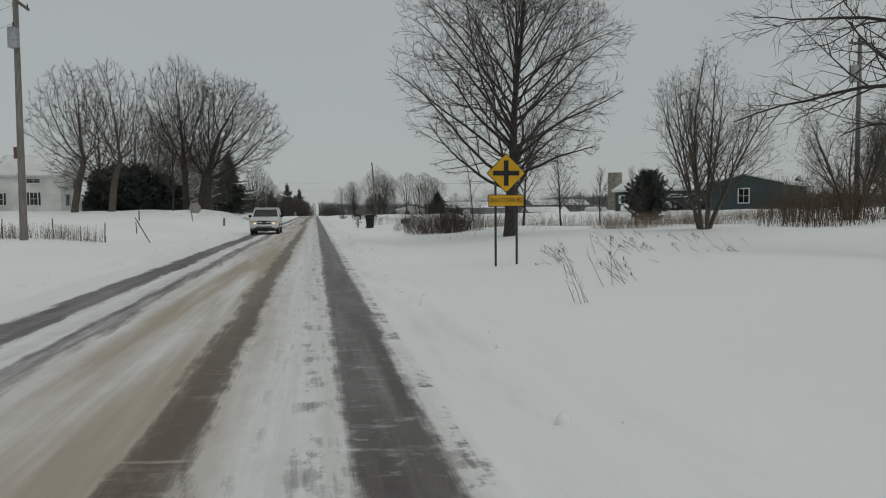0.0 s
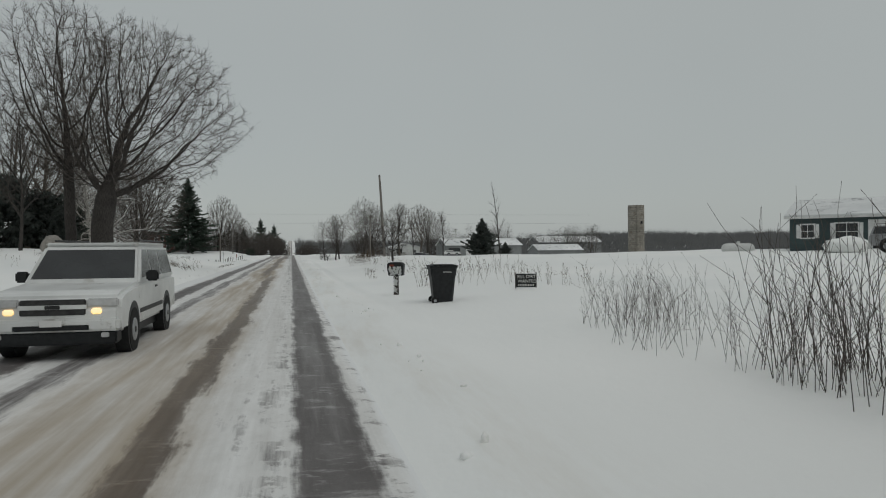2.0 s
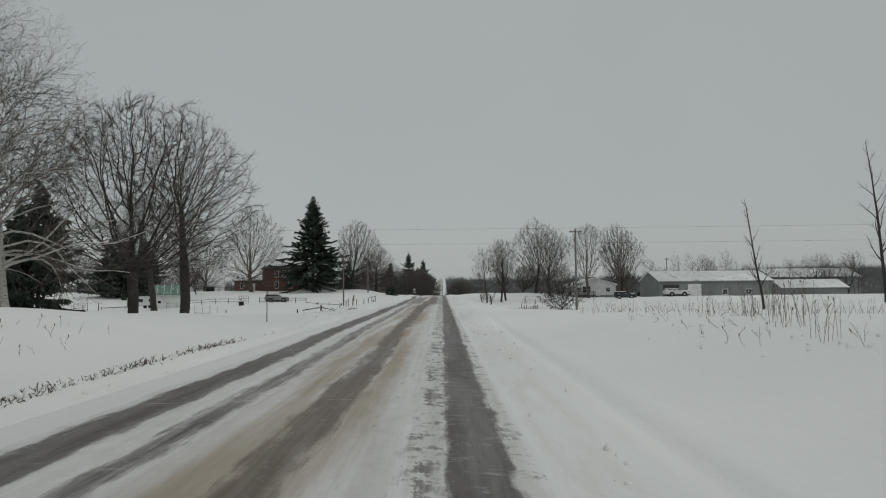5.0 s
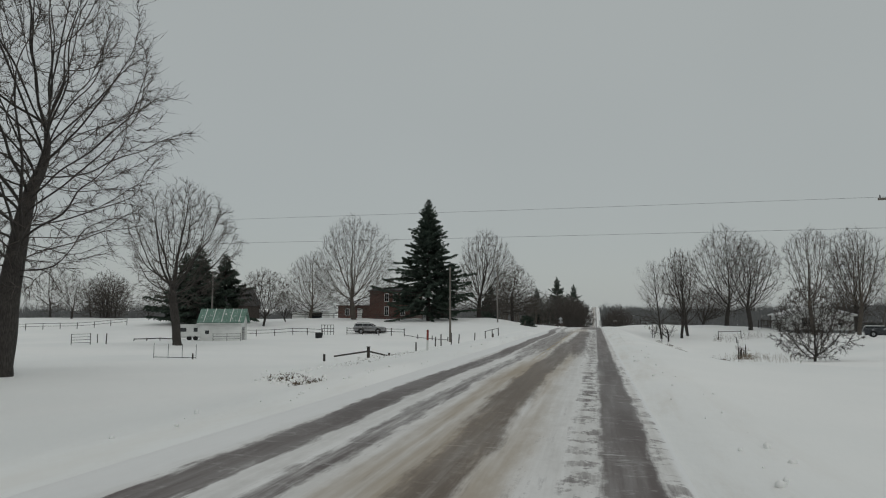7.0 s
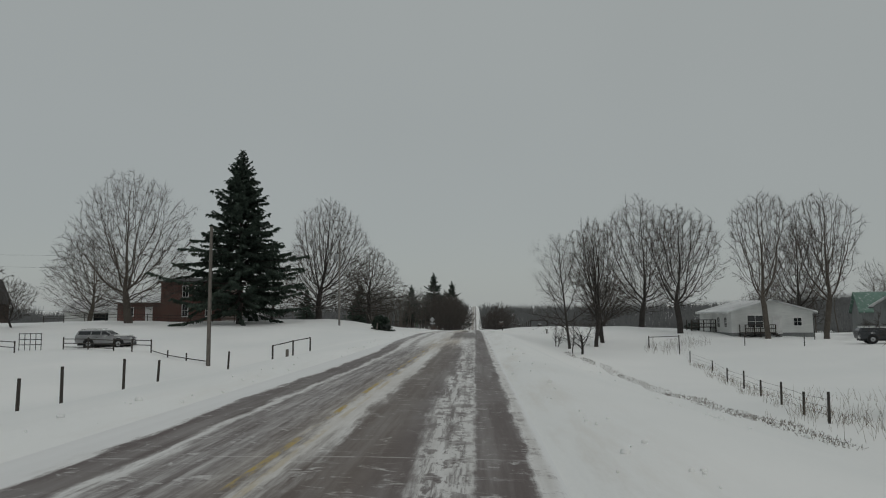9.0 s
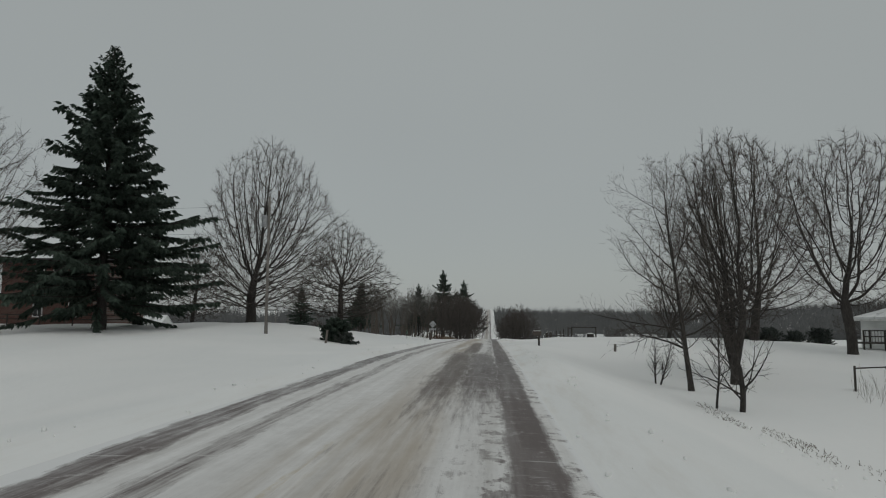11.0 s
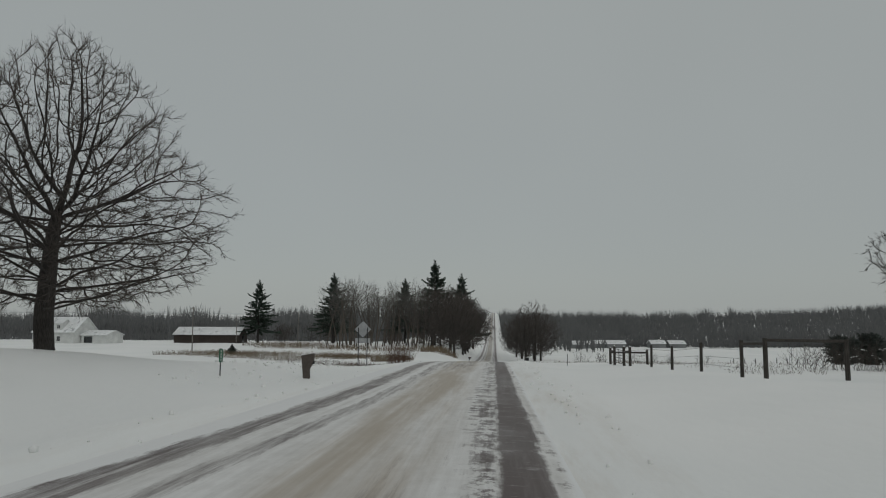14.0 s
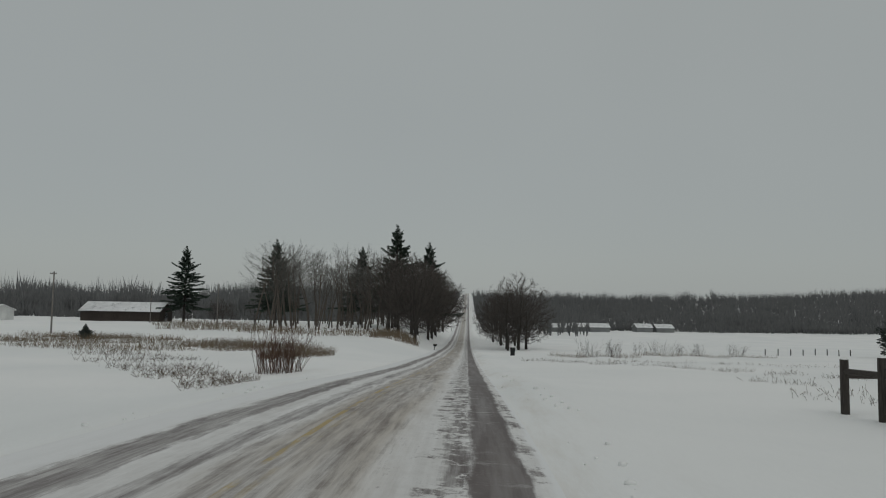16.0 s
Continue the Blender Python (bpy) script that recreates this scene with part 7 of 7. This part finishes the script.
# ---- vehicles ----
def vehicle(name, m, paint, label, length=5.0, width=1.95, hood=1.35, roof_h=1.85, lit=False, snowy=False, belt=1.08):
    """A wagon-bodied car, front towards local -y."""
    t = thing(name, m, label, "car")
    L, hw = length / 2, width / 2
    sill, turned = 0.42, pose(0, 0, 0, 0, 0, 90)
    side = ((-L + 0.05, sill), (L - 0.05, sill), (L, 0.6), (L, belt + 0.03), (-L + hood + 0.15, belt + 0.03), (-L + 0.35, belt - 0.06), (-L + 0.08, belt - 0.14), (-L, belt - 0.3), (-L, 0.6))
    bm = prism(bmesh.new(), side, -hw, hw)
    bmesh.ops.bevel(bm, geom=bm.edges[:], offset=0.07, segments=3, affect="EDGES")
    bmesh.ops.transform(bm, matrix=turned, verts=bm.verts)
    body = part("body", bm, paint, t, smooth=False)
    y0, y1, y2, y3 = -L + hood, -L + hood + 0.82, L - 0.26, L - 0.02
    zt, zb, inset = roof_h - 0.04, belt - 0.02, 0.12
    bm = prism(bmesh.new(), ((y0, zb), (y3, zb), (y2, zt), (y1, zt)), -hw + 0.02, hw - 0.02)
    for v in bm.verts:
        if v.co.z > belt + 0.2:
            v.co.y *= (hw - 0.16) / (hw - 0.02)
    bmesh.ops.bevel(bm, geom=bm.edges[:], offset=0.05, segments=2, affect="EDGES")
    bmesh.ops.transform(bm, matrix=turned, verts=bm.verts)
    cabin = part("cabin", bm, paint, t)
    # glazing, a little proud of the cabin
    zl, zh = belt + 0.09, roof_h - 0.13

    def pane(quad, out, kind):
        bm = bmesh.new()
        q = [Vector(c) for c in quad]
        v = [bm.verts.new(c + Vector(out) * k) for k in (-0.02, 0.006) for c in q]
        for f in ((0, 1, 2, 3), (4, 5, 6, 7), (0, 1, 5, 4), (1, 2, 6, 5), (2, 3, 7, 6), (3, 0, 4, 7)):
            bm.faces.new([v[i] for i in f])
        bmesh.ops.recalc_face_normals(bm, faces=bm.faces[:])
        part(kind, bm, GLASS_DARK, cabin)

    def slope(z):
        return (z - zb) / (zt - zb)

    def half(z):
        return hw - 0.02 - 0.14 * slope(z)

    fl, fh = y0 + (y1 - y0) * slope(zl), y0 + (y1 - y0) * slope(zh)
    pane(((-half(zl) + 0.09, fl, zl), (half(zl) - 0.09, fl, zl), (half(zh) - 0.09, fh, zh), (-half(zh) + 0.09, fh, zh)), (0, -0.7, 0.7), "windscreen")
    bl, bh = y3 + (y2 - y3) * slope(zl), y3 + (y2 - y3) * slope(zh)
    pane(((-half(zl) + 0.1, bl, zl), (half(zl) - 0.1, bl, zl), (half(zh) - 0.1, bh, zh), (-half(zh) + 0.1, bh, zh)), (0, 1, 0.2), "rear_window")
    cuts = (0.0, 0.30, 0.60, 1.0)
    for s_ in (-1, 1):
        for k in range(3):
            a0, a1 = fl + 0.14 + (bl - fl - 0.3) * cuts[k] + 0.05, fl + 0.14 + (bl - fl - 0.3) * cuts[k + 1] - 0.03
            b0, b1 = (fh + 0.14 if k == 0 else a0), (bh - 0.14 if k == 2 else a1)
            pane(((s_ * half(zl), a0, zl), (s_ * half(zl), a1, zl), (s_ * half(zh), b1, zh), (s_ * half(zh), b0, zh)), (s_, 0, 0.2), "side_window")
        part("mirror", boxed(s_ * (hw + 0.12) - 0.11, s_ * (hw + 0.12) + 0.11, y0 + 0.42, y0 + 0.54, belt + 0.02, belt + 0.22, 0.03), BLACK, t)
        part("headlamp", boxed(s_ * (hw - 0.27) - 0.23, s_ * (hw - 0.27) + 0.23, -L - 0.015, -L + 0.1, belt - 0.30, belt - 0.17, 0.02), LAMP_GLASS, t)
        part("running_lamp", boxed(s_ * (hw - 0.36) - 0.08, s_ * (hw - 0.36) + 0.08, -L - 0.02, -L + 0.08, belt - 0.42, belt - 0.32, 0.02), LAMP_ON if lit else LAMP_GLASS, t)
        part("roof_rack", rod(bmesh.new(), (s_ * (hw - 0.25), y1 + 0.3, roof_h + 0.05), (s_ * (hw - 0.25), y2 - 0.2, roof_h + 0.05), 0.02, sides=6), STEEL_DARK, t)
        part("door_handle", boxed(s_ * hw - 0.015, s_ * hw + 0.02, y1 + 0.55, y1 + 0.75, belt - 0.14, belt - 0.10, 0.008), BLACK, body)
        for yw in (-L + 0.98, L - 1.15):
            part("wheel_arch", rod(bmesh.new(), (s_ * (hw - 0.22), yw, 0.42), (s_ * (hw + 0.004), yw, 0.42), 0.46, sides=24), BLACK, t)
            w = part("tyre", rod(bmesh.new(), (s_ * (hw - 0.20), yw, 0.38), (s_ * (hw + 0.012), yw, 0.38), 0.38, sides=24), TYRE, t)
            part("rim", rod(bmesh.new(), (s_ * (hw - 0.02), yw, 0.38), (s_ * (hw + 0.024), yw, 0.38), 0.24, 0.19, 16), STEEL, w)
            part("hub", rod(bmesh.new(), (s_ * hw, yw, 0.38), (s_ * (hw + 0.035), yw, 0.38), 0.07, 0.05, 10), STEEL_DARK, w)
        part("rub_strip", boxed(s_ * hw - 0.01, s_ * hw + 0.015, -L + 1.5, L - 1.7, 0.62, 0.70, 0.006), STEEL_DARK if not snowy else paint, body)
    part("roof_panel", boxed(-hw + 0.17, hw - 0.17, y1 - 0.02, y2 - 0.02, roof_h - 0.06, roof_h + 0.01, 0.03), SNOW if snowy else paint, t)
    part("grille", boxed(-hw + 0.52, hw - 0.52, -L - 0.02, -L + 0.05, belt - 0.43, belt - 0.18, 0.015), STEEL_DARK, t)
    part("grille_bar", boxed(-hw + 0.5, hw - 0.5, -L - 0.03, -L, belt - 0.335, belt - 0.265, 0.008), paint, t)
    part("badge", boxed(-0.11, 0.11, -L - 0.04, -L - 0.02, belt - 0.33, belt - 0.27, 0.005), STEEL_DARK, t)
    bump = part("bumper", boxed(-hw + 0.02, hw - 0.02, -L - 0.10, -L + 0.15, 0.47, 0.68, 0.04), paint, t)
    part("valance", boxed(-hw + 0.05, hw - 0.05, -L - 0.05, -L + 0.3, 0.26, 0.48, 0.03), BLACK, t, "dark lower valance")
    for s_ in (-1, 1):
        part("fog_lamp", boxed(s_ * (hw - 0.22) - 0.06, s_ * (hw - 0.22) + 0.06, -L - 0.07, -L - 0.03, 0.37, 0.45, 0.012), LAMP_GLASS, bump)
    part("air_intake", boxed(-hw + 0.45, hw - 0.45, -L - 0.11, -L - 0.05, 0.50, 0.58, 0.01), BLACK, bump)
    part("number_plate", boxed(-0.16, 0.16, -L - 0.125, -L - 0.10, 0.56, 0.66), TRIM_WHITE, bump)
    part("underside", boxed(-hw + 0.15, hw - 0.15, -L + 0.3, L - 0.2, 0.24, 0.46), BLACK, t)
    if snowy:
        part("snow_cover", boxed(-hw + 0.06, hw - 0.06, -L + 0.2, -L + hood + 0.1, belt - 0.04, belt + 0.06, 0.04), SNOW, t, "snow on the bonnet")
    return t


vehicle("suv", pose(-3.65, 53.3, road_z(np.array(53.3)).item() + 0.03, 0, 0, 0), CAR_WHITE, "white sport utility vehicle with lit running lamps on the road", 5.4, 2.0, 1.55, 1.9, True, False, 1.16)
vehicle("parked_suv", on_ground(37.8, 74.6, 15), CAR_SILVER, "snow-dusted pale SUV parked before the green house", 4.6, 1.85, 1.2, 1.75, snowy=True)
vehicle("parked_car", on_ground(41.2, 72.8, 50), CAR_DARK, "dark snow-dusted car parked before the green house", 4.5, 1.8, 1.2, 1.5, snowy=True)
vehicle("parked_car", on_ground(-32.4, 234.2, 100, 0.15), CAR_SILVER, "snow-dusted silver car behind the paddock rails", 4.6, 1.8, 1.3, 1.6, snowy=True)
vehicle("parked_car", on_ground(37.5, 240.0, 75), CAR_DARK, "dark snow-covered car beside the ranch garage", 4.5, 1.8, 1.2, 1.5, snowy=True)
vehicle("parked_car", on_ground(43.0, 225.0, 90), CAR_WHITE, "snow-covered car before the long barn", 4.4, 1.8, 1.2, 1.45, snowy=True)


# ---- smaller things ----
def lump(name, x, y, size, label, mat, seed, category, snow=False, sink=0.1):
    """A rough rounded heap or wrapped form."""
    bm = bmesh.new()
    bmesh.ops.create_icosphere(bm, subdivisions=3, radius=1.0)
    r = random.Random(seed)
    o = Vector((r.uniform(0, 50), r.uniform(0, 50), 0))
    for v in bm.verts:
        v.co *= 1.0 + 0.22 * noise.noise(v.co * 1.6 + o) + 0.08 * noise.noise(v.co * 5 + o)
        v.co = Vector((v.co.x * size[0], v.co.y * size[1], (v.co.z * 0.5 + 0.45) * size[2]))
    t = thing(name, on_ground(x, y, 0, sink), label, category)
    part("body", bm, mat, t, smooth=True)
    return t


lump("wrapped_shrub", -13.5, 82.9, (0.62, 0.62, 1.3), "pale wrapped shrub standing on the yard", FEED, 1, "shrub")
lump("snow_heap", 38.6, 81.0, (1.6, 1.2, 1.3), "shovelled heap of snow by the green house", SNOW, 5, "snow heap")
conifer("evergreen_shrub", -12.6, 266.7, 1.6, 1.15, 67, "wind-bent dark evergreen shrub in the snow", 120, 0.25, 0.22, None, 0.02, True, category="shrub")
conifer("evergreen_shrub", -11.7, 266.2, 0.7, 0.9, 68, "flattened snowy evergreen branches", 60, 0.0, 0.2, NEEDLE_BLUE, 0.05, True, category="shrub")
stake(-13.3, 266.0, 2.2, 0.02, "thin pale cane leaning in the shrub", WOOD_POLE, (0, -22))


def propane_tank():
    t = thing("gas_tank", on_ground(39.2, 94.1, 10, 0.5), "white horizontal gas tank half buried in snow", "tank")
    bm = rod(bmesh.new(), (-1.3, 0, 0.75), (1.3, 0, 0.75), 0.48, sides=20)
    body = part("body", bm, WHITE_PAINT, t)
    for s_ in (-1, 1):
        bm = bmesh.new()
        bmesh.ops.create_uvsphere(bm, u_segments=20, v_segments=10, radius=0.48, matrix=Matrix.Translation((s_ * 1.3, 0, 0.75)))
        part("end_cap", bm, WHITE_PAINT, t)
        part("foot", boxed(s_ * 0.8 - 0.1, s_ * 0.8 + 0.1, -0.35, 0.35, -0.2, 0.35), CONCRETE, t)
    part("dome", rod(bmesh.new(), (0, 0, 1.2), (0, 0, 1.4), 0.18, sides=12), WHITE_PAINT, body)


propane_tank()
stump = thing("log_round", on_ground(10.0, 282.5, 20), "snow-capped old tree stump on the rise", "stump")
part("body", rod(bmesh.new(), (0, 0, -0.2), (0, 0, 0.40), 0.40, 0.34, 14), BARK_DARK, stump)
part("snow_cap", rod(bmesh.new(), (0, 0, 0.40), (0, 0, 0.47), 0.34, 0.28, 14), SNOW, stump, "cap of snow")
feeder = thing("feed_rack", on_ground(-38.6, 233.2, 10), "open steel feed rack in the paddock", "rack")
for px in (-0.9, -0.45, 0, 0.45, 0.9):
    part("bar", rod(bmesh.new(), (px, 0, -0.1), (px, 0, 1.5), 0.03, sides=6), STEEL_DARK, feeder)
for pz in (0.5, 0.95, 1.45):
    part("crossbar", rod(bmesh.new(), (-0.95, 0, pz), (0.95, 0, pz), 0.03, sides=6), STEEL_DARK, feeder)
tub = thing("water_tub", on_ground(-37.0, 226.0), "dark round water tub in the paddock", "tub")
part("body", rod(bmesh.new(), (0, 0, -0.1), (0, 0, 0.7), 0.45, 0.5, 16), BLACK, tub)


# ---- broken snow thrown up by the plough ----
def clods(name, spots_, n, size, seed, label):
    """Small lumps of crusted snow lying in patches."""
    r = np.random.default_rng(seed)
    bm = bmesh.new()
    bmesh.ops.create_icosphere(bm, subdivisions=1, radius=1.0)
    base = np.array([v.co[:] for v in bm.verts])
    tri = np.array([[v.index for v in f.verts] for f in bm.faces])
    bm.free()
    c = np.array(spots_, dtype=float)[r.integers(0, len(spots_), n)]
    x, y = c[:, 0] + r.normal(0, 1, n) * c[:, 2], c[:, 1] + r.uniform(-1, 1, n) * c[:, 3]
    s_ = size * r.uniform(0.25, 1.0, n) ** 1.6
    pos = np.stack([x, y, land(x, y) + s_ * 0.15], 1)
    V = pos[:, None, :] + base[None] * (s_[:, None, None] * r.uniform(0.6, 1.3, (n, 1, 3))) * r.uniform(0.75, 1.25, (n, len(base), 1))
    T = (np.arange(n) * len(base))[:, None, None] + tri[None]
    me = mesh_from(name, V.reshape(-1, 3), None, T.reshape(-1, 3))
    me.materials.append(SNOW)
    return tagged(new(name, me), label, "snow clods", kind="stuff")


clods("snow_clods", [(-6.35, 107, 0.07, 2), (-6.35, 111, 0.07, 2), (-6.3, 116, 0.06, 3), (-7.1, 152.3, 0.3, 0.5), (-8.2, 154.2, 0.3, 0.5), (-9.1, 155.8, 0.35, 0.6), (-10.4, 158.4, 0.4, 0.7), (-11.6, 160.5, 0.4, 0.7), (-12.5, 162, 0.4, 0.8)], 300, 0.10, 121, "broken crust of ploughed snow along the verge")
clods("snow_clods", [(-12.5, 168, 0.9, 5), (-12.0, 177, 1.2, 7), (-13.0, 186, 1.0, 5)], 200, 0.13, 122, "lumps of ploughed snow before the old fence")
clods("snow_clods", [(1.7, 60, 0.25, 60), (1.9, 180, 0.3, 60), (1.8, 290, 0.3, 50), (-5.9, 60, 0.3, 60), (-6.1, 180, 0.3, 60), (-6.0, 290, 0.3, 45)], 900, 0.07, 123, "crumbs of snow along the road's edges")
clods("snow_clods", [(7.6, 84, 0.8, 5), (7.8, 92, 0.9, 5), (8.2, 100, 1.0, 4), (8.6, 106, 1.1, 4), (7.4, 113, 1.0, 4)], 170, 0.075, 126, "lumps of wind-packed snow on the roadside bank")
clods("snow_clods", [(8.4, 205, 0.5, 12), (8.6, 228, 0.5, 12), (-9.5, 300, 1.0, 8), (-11, 306, 1.5, 6)], 260, 0.12, 124, "crusted lumps of snow at the ditch")
# Grass tips made dense and dark to give the crust's shadows too.
stems("weeds", [(-6.35, 107, 0.12, 2), (-6.35, 111, 0.12, 2), (-6.3, 116, 0.1, 3), (-7.1, 152.3, 0.4, 0.6), (-9.1, 155.8, 0.5, 0.7), (-10.8, 159, 0.5, 1.0), (-12.4, 162, 0.5, 1.0), (-12.5, 176, 1.4, 9)], 1500, 0.17, 0.9, WEED, 125, "dark grass tips, thickened for shadow, in the broken snow crust", 0.0, 0.010, twigs=2)
